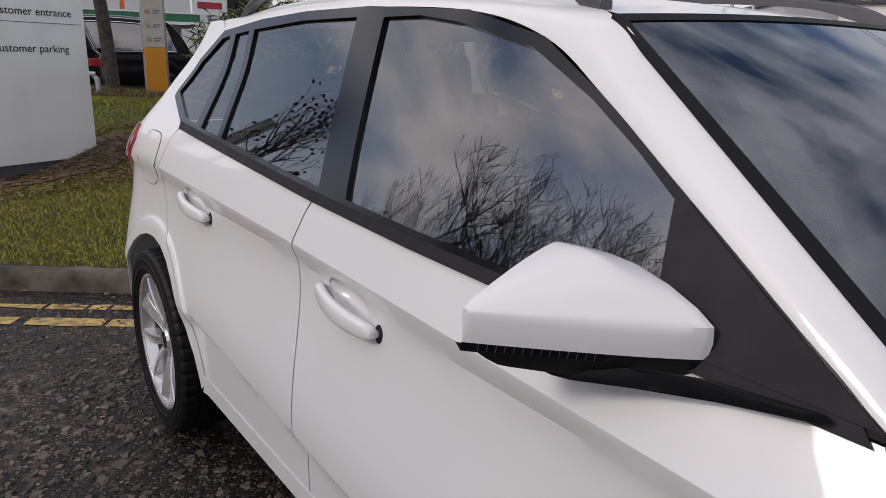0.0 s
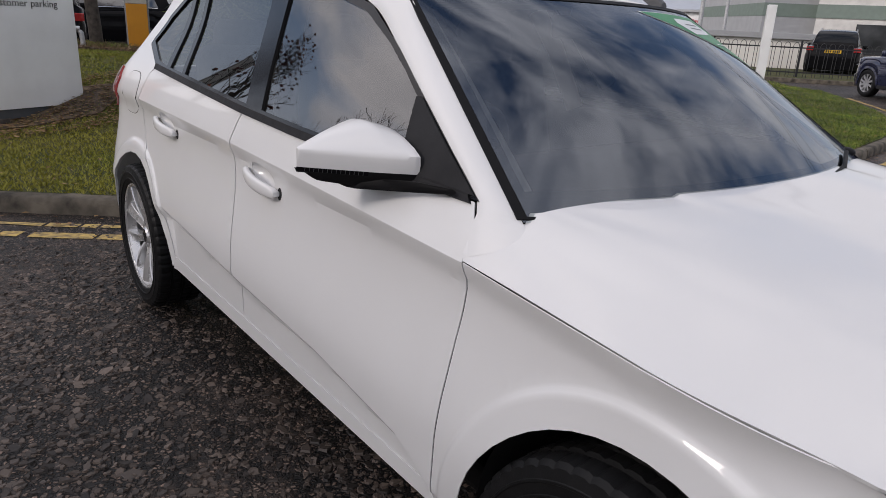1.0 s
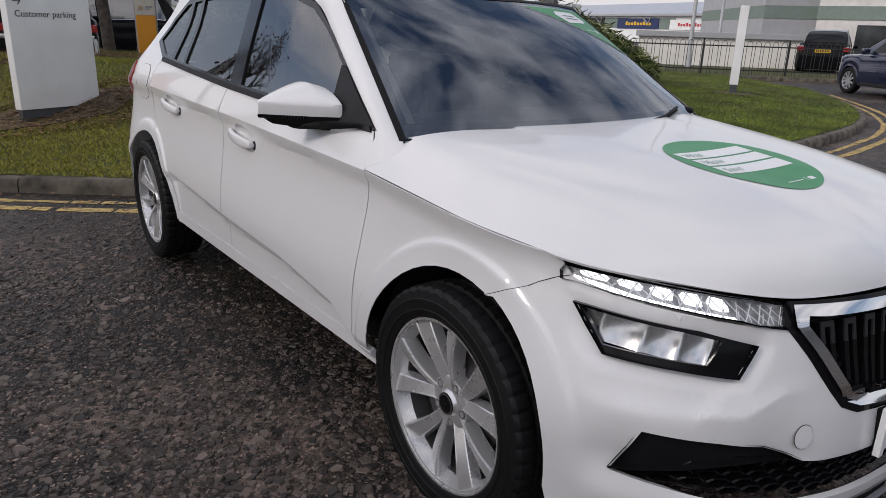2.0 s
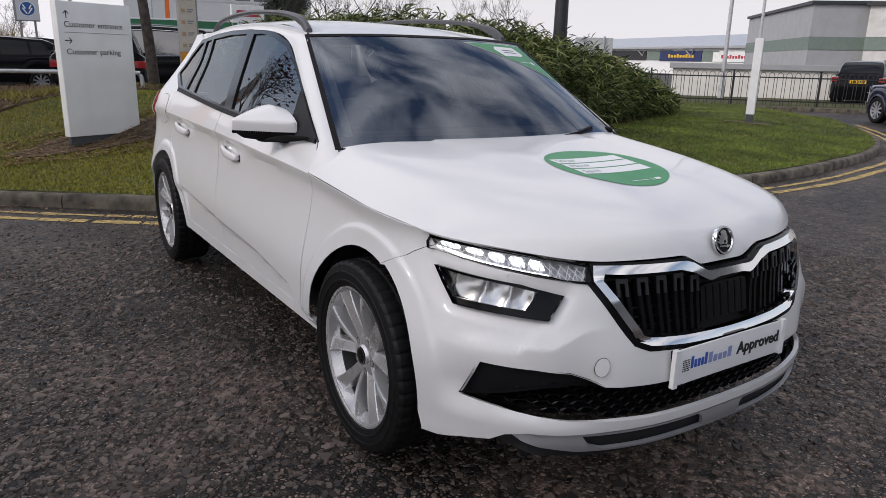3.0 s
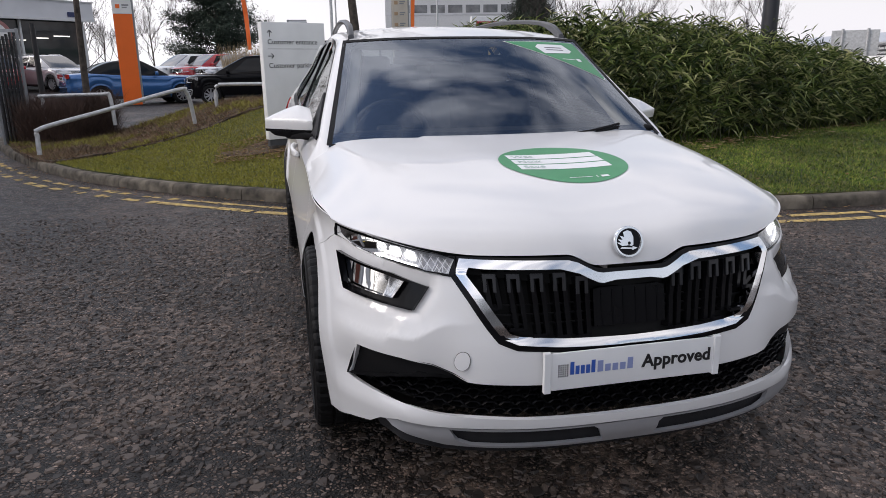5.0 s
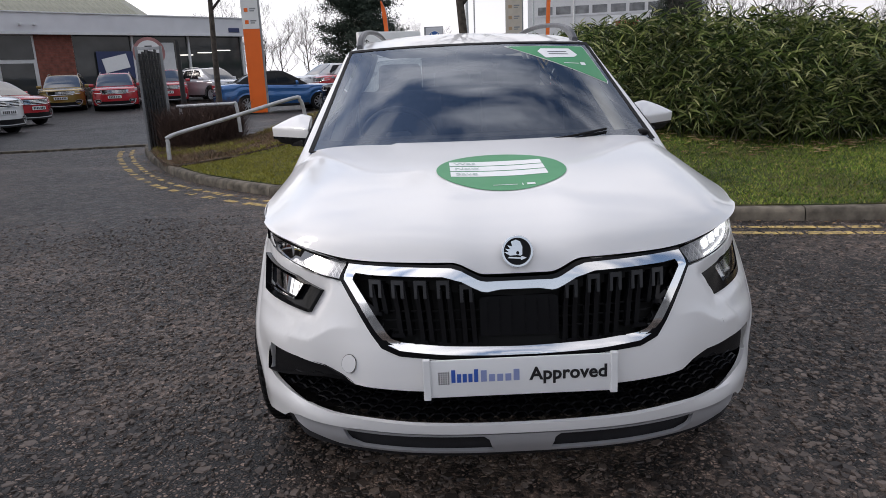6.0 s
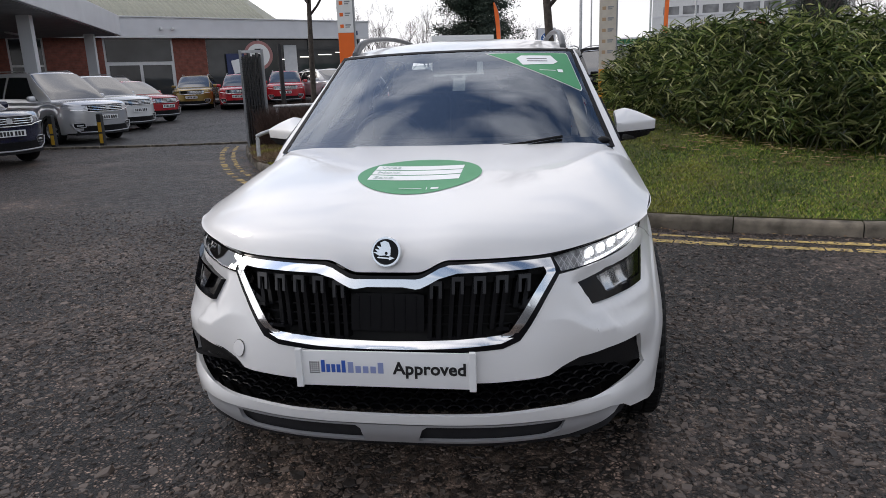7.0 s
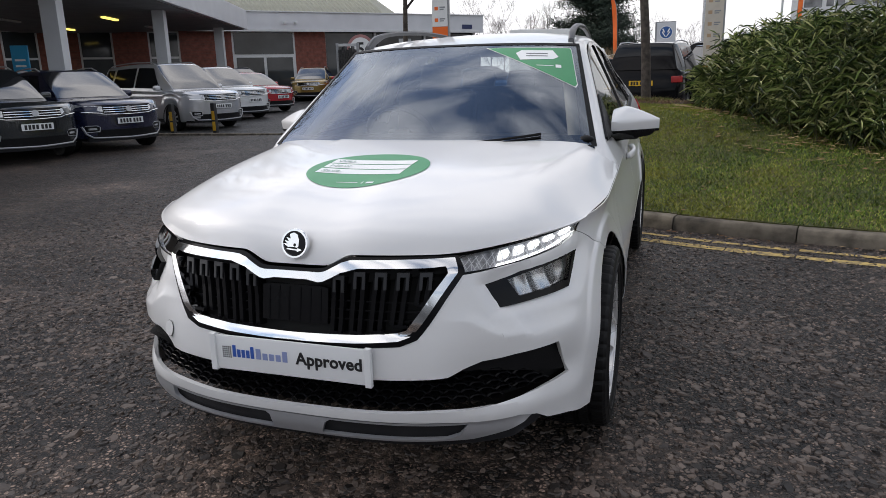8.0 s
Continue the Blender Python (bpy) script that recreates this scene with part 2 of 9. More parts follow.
    joint_tone.inputs["Factor"].default_value = 1.0
    l.new(damped.outputs["Result"], joint_tone.inputs["A"])
    l.new(ramp(ragged.outputs["Value"], -0.95, 0.25, 1.30, 0.84), joint_tone.inputs["B"])
    l.new(joint_tone.outputs["Result"], p.inputs["Base Color"])
    l.new(ramp(mid.outputs["Fac"], 0.3, 0.7, gloss - 0.08, gloss + 0.12), p.inputs["Roughness"])
    p.inputs["Specular IOR Level"].default_value = 0.4
    lvl = maths("MULTIPLY", gap, ramp(sep.outputs["Blue"], 0.0, 1.0, 0.45, 1.0))
    hgt = maths("MAXIMUM", lvl, maths("MULTIPLY", fill, 0.55))
    hadd = n.new("ShaderNodeMath")
    hadd.operation = "MULTIPLY_ADD"
    hadd.inputs[1].default_value = 0.22
    l.new(fine.outputs["Fac"], hadd.inputs[0])
    l.new(hgt, hadd.inputs[2])
    b = n.new("ShaderNodeBump")
    b.inputs["Strength"].default_value = 1.0
    b.inputs["Distance"].default_value = 0.016
    l.new(hadd.outputs["Value"], b.inputs["Height"])
    l.new(b.outputs["Normal"], p.inputs["Normal"])
    return m


M = {}
M["paint"] = mat("white car paint", (0.735, 0.735, 0.73), 0.42, 0, 0.01, 3, coat=0.75)
M["black"] = mat("black plastic", (0.008, 0.008, 0.009), 0.5, 0, 0.1, 20, 0.0003, 700, spec=0.14)
M["gloss_black"] = mat("gloss black trim", (0.006, 0.006, 0.007), 0.12, 0, 0.05, 10, spec=0.15)
M["pillar_gloss"] = mat("polished black pillar", (0.008, 0.008, 0.009), 0.10, 0, 0.05, 10, spec=0.3)
M["clad"] = mat("grey cladding", (0.020, 0.020, 0.022), 0.55, 0, 0.1, 25, 0.0004, 900, spec=0.18)
M["rail_grey"] = mat("satin grey rail", (0.085, 0.087, 0.092), 0.4, 0.1, 0.08, 25)
M["rubber"] = mat("tyre rubber", (0.009, 0.009, 0.0095), 0.55, 0, 0.12, 30, 0.0004, 300, spec=0.2)
M["chrome"] = mat("chrome", (0.78, 0.79, 0.80), 0.08, 1.0, 0.02, 10)
M["alloy"] = mat("silver alloy", (0.68, 0.675, 0.67), 0.27, 0.65, 0.04, 12)
# darker alloy: the barrel's shade inside the rim is put into the colour
M["alloy_dark"] = mat("dark alloy for shaded barrel and bolts", (0.22, 0.22, 0.22), 0.4, 0.7, 0.08, 12)
M["steel"] = mat("brake steel", (0.16, 0.15, 0.15), 0.45, 0.8, 0.2, 30)
M["skid"] = mat("silver bumper blade", (0.40, 0.405, 0.42), 0.36, 0.55, 0.03, 12)
# near-black base: shade behind openings and in gaps is put into the colour
M["dark"] = mat("shade-black inner body", (0.006, 0.006, 0.006), 0.9, 0, 0.1, 8)
M["glass"] = glass_mat("window glass", (0.55, 0.58, 0.57), 2.55)
M["grille_black"] = mat("grille black", (0.005, 0.005, 0.006), 0.28, 0, 0.05, 10, spec=0.12)
M["rib_black"] = mat("polished black rib", (0.006, 0.006, 0.007), 0.22, 0, 0.05, 10, spec=0.2)
# lighter rib tone: the highlight on the rib tops is put into it
M["rib_highlight"] = mat("rib highlight grey", (0.032, 0.033, 0.036), 0.3, 0.2, 0.05, 10)
M["glass_front"] = glass_mat("windscreen glass", (0.80, 0.85, 0.84), 2.5, 0.0, (0.78, 0.86, 0.97))
M["lens"] = glass_mat("lamp lens", (0.92, 0.93, 0.94), 1.45)
M["reflector"] = mat("lamp reflector", (0.58, 0.58, 0.58), 0.2, 0.9, 0.08, 60)
M["lampgrey"] = mat("lamp housing", (0.10, 0.105, 0.115), 0.3, 0.4, 0.2, 40)
M["lamp_silver"] = mat("dim lamp silver", (0.36, 0.365, 0.38), 0.3, 0.4, 0.25, 60, 0.001, 200)
M["ridge_bright"] = mat("cut glass ridge", (0.80, 0.81, 0.82), 0.2, 0.2, 0.05, 60)
M["led"] = glow_mat("daytime lamp", (0.95, 0.98, 1.0), 1.25)
M["redlamp"] = mat("tail lamp red", (0.42, 0.02, 0.02), 0.15, 0, 0.1, 20, coat=1.0)
M["plate_white"] = mat("white plate", (0.78, 0.79, 0.79), 0.35, 0, 0.02, 10)
M["ink_blue"] = mat("blue print", (0.03, 0.10, 0.42), 0.5, 0, 0.02, 10)
M["ink_lilac"] = mat("lilac print", (0.25, 0.30, 0.52), 0.5, 0, 0.02, 10)
M["pale_ink"] = mat("pale green pen", (0.46, 0.56, 0.52), 0.5, 0, 0.05, 30)
M["ink_black"] = mat("black print", (0.012, 0.012, 0.013), 0.5, 0, 0.02, 10)
M["sticker"] = mat("green sticker", (0.045, 0.27, 0.11), 0.42, 0, 0.03, 9)
M["paper"] = mat("white sticker", (0.80, 0.81, 0.81), 0.5, 0, 0.02, 9)
M["interior"] = mat("dark cabin plastic", (0.05, 0.05, 0.052), 0.6, 0, 0.1, 20, 0.0005, 300)
M["fabric"] = mat("charcoal seat cloth", (0.06, 0.06, 0.064), 0.9, 0, 0.15, 40, 0.001, 500)
M["liner"] = mat("grey cabin lining", (0.42, 0.41, 0.39), 0.9, 0, 0.05, 20)
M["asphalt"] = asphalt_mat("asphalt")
M["chips"] = island_mat("stone chippings", [(0.018, 0.0145, 0.0125), (0.050, 0.038, 0.031), (0.095, 0.072, 0.058), (0.145, 0.110, 0.088)], 0.6, 0.3, 0.5)
M["asphalt_lot"] = asphalt_mat("lot asphalt", (0.075, 0.072, 0.071), (0.18, 0.172, 0.168), (0.15, 0.142, 0.137), 0.5)
M["kerb"] = mat("concrete kerb", (0.165, 0.142, 0.110), 0.9, 0, 0.34, 7, 0.003, 90, rand=0.2)
M["yellow"] = mat("worn yellow paint", (0.62, 0.43, 0.13), 0.8, 0, 0.3, 22, 0.002, 120, col2=(0.20, 0.15, 0.08))
M["sign_white"] = mat("white sign panel", (0.83, 0.84, 0.83), 0.45, 0, 0.05, 2.5)
M["plinth"] = mat("dark grey plinth", (0.06, 0.065, 0.07), 0.6, 0, 0.1, 10)
M["orange"] = mat("orange totem", (0.90, 0.155, 0.012), 0.45, 0, 0.03, 4)
M["totem_grey"] = mat("totem grey side", (0.30, 0.31, 0.32), 0.4, 0.4, 0.06, 6)
M["amber_face"] = mat("yellow-orange totem face", (0.80, 0.33, 0.03), 0.45, 0, 0.03, 4)
M["cream"] = mat("cream totem face", (0.62, 0.56, 0.47), 0.5, 0, 0.05, 6)
M["galv"] = mat("galvanised rail", (0.55, 0.56, 0.57), 0.5, 0.4, 0.12, 14)
M["bark"] = mat("tree bark", (0.085, 0.070, 0.058), 0.9, 0, 0.3, 14, 0.006, 50)
M["twig"] = mat("dark twigs", (0.045, 0.036, 0.032), 0.9, 0, 0.2, 10)
M["berry"] = mat("dull red berries", (0.16, 0.02, 0.015), 0.6, 0, 0.2, 60)
M["brick"] = mat("red brick", (0.25, 0.078, 0.054), 0.85, 0, 0.22, 5, 0.004, 40)
M["fascia"] = mat("pale grey fascia", (0.62, 0.63, 0.65), 0.55, 0, 0.04, 1.2)
M["roof_sheet"] = mat("weathered roof sheet", (0.30, 0.30, 0.24), 0.8, 0, 0.2, 2.0, 0.004, 20, col2=(0.40, 0.39, 0.31))
M["frame_white"] = mat("white frame", (0.62, 0.63, 0.63), 0.5, 0, 0.04, 5)
M["shopglass"] = mat("dark shop glass", (0.045, 0.050, 0.053), 0.06, 0, 0.3, 0.6, spec=0.4)
M["carglass"] = mat("dark car glass", (0.012, 0.014, 0.016), 0.04, 0, 0.1, 2, spec=0.2)
M["soffit"] = mat("grey soffit", (0.24, 0.245, 0.25), 0.8, 0, 0.1, 2)
M["concrete"] = mat("pale wall", (0.64, 0.63, 0.60), 0.8, 0, 0.08, 1.5)
M["cladgrey"] = mat("grey wall sheet", (0.36, 0.37, 0.38), 0.55, 0, 0.05, 1.0)
M["sage"] = mat("sage green band", (0.17, 0.22, 0.19), 0.6, 0, 0.05, 2)
M["fence"] = mat("black fence paint", (0.02, 0.02, 0.022), 0.5, 0, 0.1, 10)
M["navy_sign"] = mat("navy sign", (0.012, 0.025, 0.10), 0.4, 0, 0.03, 4)
M["faded_red"] = mat("sun-faded red", (0.42, 0.20, 0.19), 0.6, 0, 0.1, 6)
M["sky_sign"] = mat("bright blue sign", (0.02, 0.33, 0.62), 0.4, 0, 0.03, 4)
M["red_sign"] = mat("red sign", (0.45, 0.03, 0.05), 0.4, 0, 0.03, 4)
M["roof_far"] = mat("pale metal roof", (0.46, 0.49, 0.54), 0.4, 0.3, 0.05, 1.0)
M["soil"] = mat("brown soil and mulch", (0.15, 0.105, 0.072), 0.95, 0, 0.35, 9, 0.02, 45)
M["turf"] = mat("turf", (0.032, 0.048, 0.008), 0.95, 0, 0.3, 1.6, 0.02, 90, col2=(0.085, 0.076, 0.020))
M["grass"] = moss_mat("grass blades", [(0.018, 0.040, 0.004), (0.066, 0.128, 0.010), (0.140, 0.205, 0.018), (0.30, 0.28, 0.07)], (0.27, 0.245, 0.030))
M["bamboo"] = island_mat("bamboo leaves", [(0.008, 0.020, 0.006), (0.030, 0.055, 0.014), (0.085, 0.128, 0.032), (0.20, 0.245, 0.075), (0.42, 0.42, 0.21)], 0.33, 0.45, 0.5)
M["cane"] = mat("bamboo canes", (0.06, 0.06, 0.02), 0.7, 0, 0.2, 10)
M["litter"] = island_mat("fallen leaves", [(0.10, 0.045, 0.02), (0.20, 0.10, 0.045), (0.32, 0.22, 0.11), (0.14, 0.07, 0.03)], 0.9)
M["heather"] = island_mat("low brown shrub", [(0.09, 0.05, 0.035), (0.16, 0.10, 0.065), (0.24, 0.16, 0.10), (0.10, 0.12, 0.03)], 0.9)
M["bare_twigs"] = island_mat("bare hedge twigs", [(0.035, 0.020, 0.017), (0.075, 0.045, 0.036), (0.12, 0.075, 0.058)], 0.9)
M["needles"] = island_mat("pine needles", [(0.008, 0.018, 0.012), (0.018, 0.032, 0.020), (0.03, 0.045, 0.028)], 0.8)
M["reed"] = island_mat("dry reeds", [(0.30, 0.22, 0.12), (0.42, 0.33, 0.20), (0.24, 0.17, 0.09)], 0.9)

M["logo_blue"] = mat("logo blue", (0.02, 0.10, 0.32), 0.4, 0, 0.03, 6)
M["green_band"] = mat("green canopy band", (0.02, 0.16, 0.07), 0.4, 0, 0.05, 3)
M["cream_wall"] = mat("cream wall", (0.78, 0.76, 0.70), 0.8, 0, 0.05, 1.0)
M["office_glass"] = mat("pale office glass", (0.20, 0.21, 0.22), 0.1, 0, 0.3, 0.8)
M["mortar"] = mat("mortar", (0.16, 0.10, 0.08), 0.9, 0, 0.1, 10)
M["shoplamp"] = glow_mat("shop strip lamp", (1.0, 0.98, 0.92), 1.2)
M["yellow_band"] = mat("yellow band", (0.62, 0.36, 0.03), 0.5, 0, 0.1, 10)
M["sodium"] = glow_mat("canopy lamp", (1.0, 0.78, 0.18), 1.3)
M["icon_tan"] = mat("faded tan print", (0.50, 0.34, 0.20), 0.5, 0, 0.05, 8)
M["straw"] = island_mat("dry straw leaves", [(0.30, 0.21, 0.10), (0.42, 0.32, 0.17), (0.20, 0.13, 0.06)], 0.8)
M["pole_dark"] = mat("dark blue-grey pole", (0.022, 0.024, 0.03), 0.45, 0, 0.08, 6)
M["headlight"] = mat("car headlamp", (0.66, 0.68, 0.71), 0.14, 0.35, 0.3, 25, coat=1.0)
M["yellow_plate"] = mat("yellow plate", (0.75, 0.45, 0.02), 0.4, 0, 0.03, 10)

# ---- building helpers ----
def obj(name, bm, material, smooth=False):
    me = bpy.data.meshes.new(name)
    bm.to_mesh(me)
    bm.free()
    me.materials.append(M[material] if isinstance(material, str) else material)
    if smooth:
        me.shade_smooth()
        me.set_sharp_from_angle(angle=radians(smooth if smooth > 1 else 35))
    return new(name, me)


def part(name, bm, material, parent, label="", smooth=False):
    ob = obj(name, bm, material, smooth)
    ob.parent = parent
    return tagged(ob, label)


def thing(name, label, category, at=(0, 0, 0), rz=0.0, group="", kind=""):
    ob = new(name)
    ob.empty_display_size = 0.2
    ob.matrix_basis = pose(*at, 0, 0, rz)
    return tagged(ob, label, category, group, kind)


def box(bm, x0, x1, y0, y1, z0, z1, bevel=0.0):
    b = bmesh.new() if bevel else bm
    r = bmesh.ops.create_cube(b, size=1.0)
    for v in r["verts"]:
        v.co = ((x0 + x1) / 2 + v.co.x * (x1 - x0), (y0 + y1) / 2 + v.co.y * (y1 - y0), (z0 + z1) / 2 + v.co.z * (z1 - z0))
    if bevel:
        bmesh.ops.bevel(b, geom=b.edges[:], offset=bevel, segments=2, profile=0.6, affect="EDGES")
        merge(bm, b)
    return bm


def merge(bm, b, m=None):
    if m is not None:
        b.transform(m)
    off = len(bm.verts)
    vs = [bm.verts.new(v.co) for v in b.verts]
    b.verts.index_update()
    for f in b.faces:
        try:
            bm.faces.new([vs[v.index] for v in f.verts])
        except ValueError:
            pass
    b.free()
    return bm


def boxm(x0, x1, y0, y1, z0, z1, bevel=0.0):
    return box(bmesh.new(), x0, x1, y0, y1, z0, z1, bevel)


def tube(bm, pts, r, seg=8, r1=None, cap=True):
    """A round bar along a line of points; r1: radius at the far end."""
    pts = [Vector(p) for p in pts]
    rings = []
    n = len(pts)
    for i, p in enumerate(pts):
        d = (pts[min(i + 1, n - 1)] - pts[max(i - 1, 0)]).normalized()
        up = Vector((0, 0, 1)) if abs(d.z) < 0.95 else Vector((1, 0, 0))
        a = d.cross(up).normalized()
        b = a.cross(d).normalized()
        rr = r if r1 is None else r + (r1 - r) * i / (n - 1)
        rings.append([bm.verts.new(p + (a * math.cos(k * 2 * math.pi / seg) + b * math.sin(k * 2 * math.pi / seg)) * rr) for k in range(seg)])
    for i in range(n - 1):
        for k in range(seg):
            bm.faces.new((rings[i][k], rings[i][(k + 1) % seg], rings[i + 1][(k + 1) % seg], rings[i + 1][k]))
    if cap:
        bm.faces.new(rings[0][::-1])
        bm.faces.new(rings[-1])
    return bm


def prism(bm, poly, y0, y1, m=None):
    """A polygon in x and z, given depth along y."""
    b = bmesh.new()
    f = [b.verts.new((x, y0, z)) for x, z in poly]
    g = [b.verts.new((x, y1, z)) for x, z in poly]
    n = len(poly)
    b.faces.new(f)
    b.faces.new(g[::-1])
    for i in range(n):
        b.faces.new((f[i], g[i], g[(i + 1) % n], f[(i + 1) % n]))
    bmesh.ops.recalc_face_normals(b, faces=b.faces[:])
    return merge(bm, b, m)


def lathe(bm, prof, seg=48, axis="x"):
    """A profile of (distance from the axis, place along it) turned round the x axis."""
    rings = []
    for r, h in prof:
        rings.append([bm.verts.new((h, r * math.cos(k * 2 * math.pi / seg), r * math.sin(k * 2 * math.pi / seg))) for k in range(seg)])
    for i in range(len(prof) - 1):
        for k in range(seg):
            bm.faces.new((rings[i][k], rings[i][(k + 1) % seg], rings[i + 1][(k + 1) % seg], rings[i + 1][k]))
    bmesh.ops.recalc_face_normals(bm, faces=bm.faces[:])
    return bm


def sm(a, b, x):
    t = min(1.0, max(0.0, (x - a) / (b - a)))
    return t * t * (3 - 2 * t)


def inside(poly, pts):
    """Which of pts (n x 2) lie in the polygon."""
    px, py = np.asarray(poly, float).T
    qx, qy = np.roll(px, -1), np.roll(py, -1)
    x, y = np.asarray(pts, float).T
    c = np.zeros(len(x), int)
    for a, b, d, e in zip(px, py, qx, qy):
        if b == e:
            continue
        c += ((b > y) != (e > y)) & (x < (d - a) * (y - b) / (e - b) + a)
    return c % 2 == 1


def spline(pts, step, closed=False, smooth=True):
    """Even points along a smooth line through the given ones."""
    p = [Vector(q) for q in pts]
    n = len(p)
    out = []
    for i in range(n if closed else n - 1):
        if closed:
            a, b, c, d = p[(i - 1) % n], p[i], p[(i + 1) % n], p[(i + 2) % n]
        else:
            a, b, c, d = p[max(i - 1, 0)], p[i], p[i + 1], p[min(i + 2, n - 1)]
        k = max(1, int(math.ceil((c - b).length / step)))
        for j in range(k):
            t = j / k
            if smooth:
                out.append(0.5 * ((2 * b) + (c - a) * t + (2 * a - 5 * b + 4 * c - d) * t * t + (3 * b - a - 3 * c + d) * t ** 3))
            else:
                out.append(b.lerp(c, t))
    if not closed:
        out.append(p[-1])
    return [tuple(q) for q in out]


def sheet(outline, fn, step, holes=(), depth=0.012, flip=False, sharp_step=None, extra=()):
    """A skin over a flat outline (and round its holes), bent by fn into space, with its rim turned in by depth."""
    loops = [np.array(spline([(*q, 0) for q in o], sharp_step or step, True, False))[:, :2] for o in (outline, *holes)]
    lo, hi = loops[0].min(0), loops[0].max(0)
    gx, gy = np.arange(lo[0] + step * 0.5, hi[0], step), np.arange(lo[1] + step * 0.5, hi[1], step)
    grid = np.array([(x, y) for x in gx for y in gy]) if len(gx) and len(gy) else np.zeros((0, 2))
    allb = np.concatenate(loops)
    if len(extra):
        ex = np.array(extra, float)
        near = np.array([((ex - g_) ** 2).sum(1).min() for g_ in grid])
        grid = np.concatenate([grid[near > (step * 0.5) ** 2], ex])
    if len(grid):
        ok = inside(loops[0], grid)
        for h in loops[1:]:
            ok &= ~inside(h, grid)
        grid = grid[ok]
    if len(grid):
        keep = []
        for chunk in np.array_split(grid, max(1, len(grid) // 400)):
            d = ((chunk[:, None, :] - allb[None]) ** 2).sum(2).min(1)
            keep.append(chunk[d > (step * 0.45) ** 2])
        grid = np.concatenate(keep)
    verts = [Vector(p) for p in np.concatenate([allb, grid])]
    edges, k = [], 0
    for lp in loops:
        n = len(lp)
        edges += [(k + i, k + (i + 1) % n) for i in range(n)]
        k += n
    vo, _, fo, *_ = delaunay_2d_cdt(verts, edges, [], 0, 1e-6)
    cen = np.array([np.mean([vo[i] for i in f], axis=0) for f in fo])
    ok = inside(loops[0], cen)
    for h in loops[1:]:
        ok &= ~inside(h, cen)
    bm = bmesh.new()
    bv = [bm.verts.new(fn(*p)) for p in vo]
    for f, o in zip(fo, ok):
        if o:
            bm.faces.new([bv[i] for i in (f[::-1] if flip else f)])
    for v in [v for v in bm.verts if not v.link_faces]:
        bm.verts.remove(v)
    if depth:
        bm.normal_update()
        rim = [e for e in bm.edges if e.is_boundary]
        low = {}
        for e in rim:
            for v in e.verts:
                if v not in low:
                    low[v] = bm.verts.new(v.co - v.normal * depth)
        for e in rim:
            lp = e.link_loops[0]
            a, b = lp.vert, lp.link_loop_next.vert
            bm.faces.new((b, a, low[a], low[b]))
    return bm


def mirrored(bm):
    for v in bm.verts:
        v.co.x = -v.co.x
    bmesh.ops.reverse_faces(bm, faces=bm.faces[:])
    return bm


def letters(text, size, material, parent, m, name="lettering", extrude=0.0012, align="LEFT", spacing=1.0, bold=0.0):
    """Raised lettering in the built-in font; reads along x, upright along z, faces -y before m."""
    c = bpy.data.curves.new(name, "FONT")
    c.body, c.size, c.extrude, c.align_x, c.space_character = text, size, extrude, align, spacing
    c.resolution_u, c.offset = 3, bold
    tmp = bpy.data.objects.new("tmp", c)
    scene.collection.objects.link(tmp)
    me = bpy.data.meshes.new_from_object(tmp.evaluated_get(bpy.context.evaluated_depsgraph_get()))
    bpy.data.objects.remove(tmp)
    me.transform(m @ pose(0, 0, 0, 90))
    me.materials.clear()
    me.materials.append(M[material])
    ob = new(name, me)
    ob.parent = parent
    return ob


def raw(name, verts, faces, material, smooth=False):
    me = bpy.data.meshes.new(name)
    me.from_pydata(verts, [], faces)
    me.materials.append(M[material])
    if smooth:
        me.shade_smooth()
    return new(name, me)

# ---- the white car: nose towards -y, front axle at y = 0 ----
HP = math.pi / 2
REAR_AXLE = 2.651
TAIL = 2.9                      # where the flank turns round the tail


def lerp1(x, xs, ys):
    return float(np.interp(x, xs, ys))


def crease(y):
    return lerp1(y, (-0.45, 0.43, 1.25, 1.6, 2.6), (0.808, 0.879, 0.910, 0.922, 0.944))


def belt(y):
    return lerp1(y, (0.40, 0.97, 1.56, 2.51, 3.2), (0.985, 1.0, 1.025, 1.082, 1.11))


def low_crease(y):
    return lerp1(y, (0.44, 0.48, 0.52, 0.59, 0.98, 1.5, 2.03, 2.3), (0.362, 0.378, 0.40, 0.432, 0.478, 0.503, 0.545, 0.56))


def flare(y, z):
    f = 0.0
    for yw, zw in ((-0.02, 0.33), (REAR_AXLE, 0.32)):
        r = math.hypot(y - yw, z - zw)
        f = max(f, (0.010 if yw < 1 else 0.009) * sm(0.450, 0.432, r))
    return f * sm(0.27, 0.45, z) * (1 - 0.5 * sm(-0.15, -0.45, y))


def side(y, z):
    """Half width of the body at y and z, wheel arches aside."""
    zc = crease(y)
    if z <= zc:
        d = zc - z
        x = 0.803 - 0.0145 * sm(0.0, 0.05, d) + 0.050 * sm(0.06, 0.40, d)
        x -= 0.034 * sm(0.0, 0.055, low_crease(y) - z) * sm(0.28, 0.34, y) * (1 - 0.8 * sm(2.22, 2.34, y))
        return x
    zb = belt(y)
    k = lerp1(y, (0.42, 1.2), (0.58, 0.33))
    x = 0.803 - (min(z, zb) - zc) * k
    if z > zb:
        x -= (z - zb) * 0.44 + (z - zb) ** 2 * 0.16
    return x


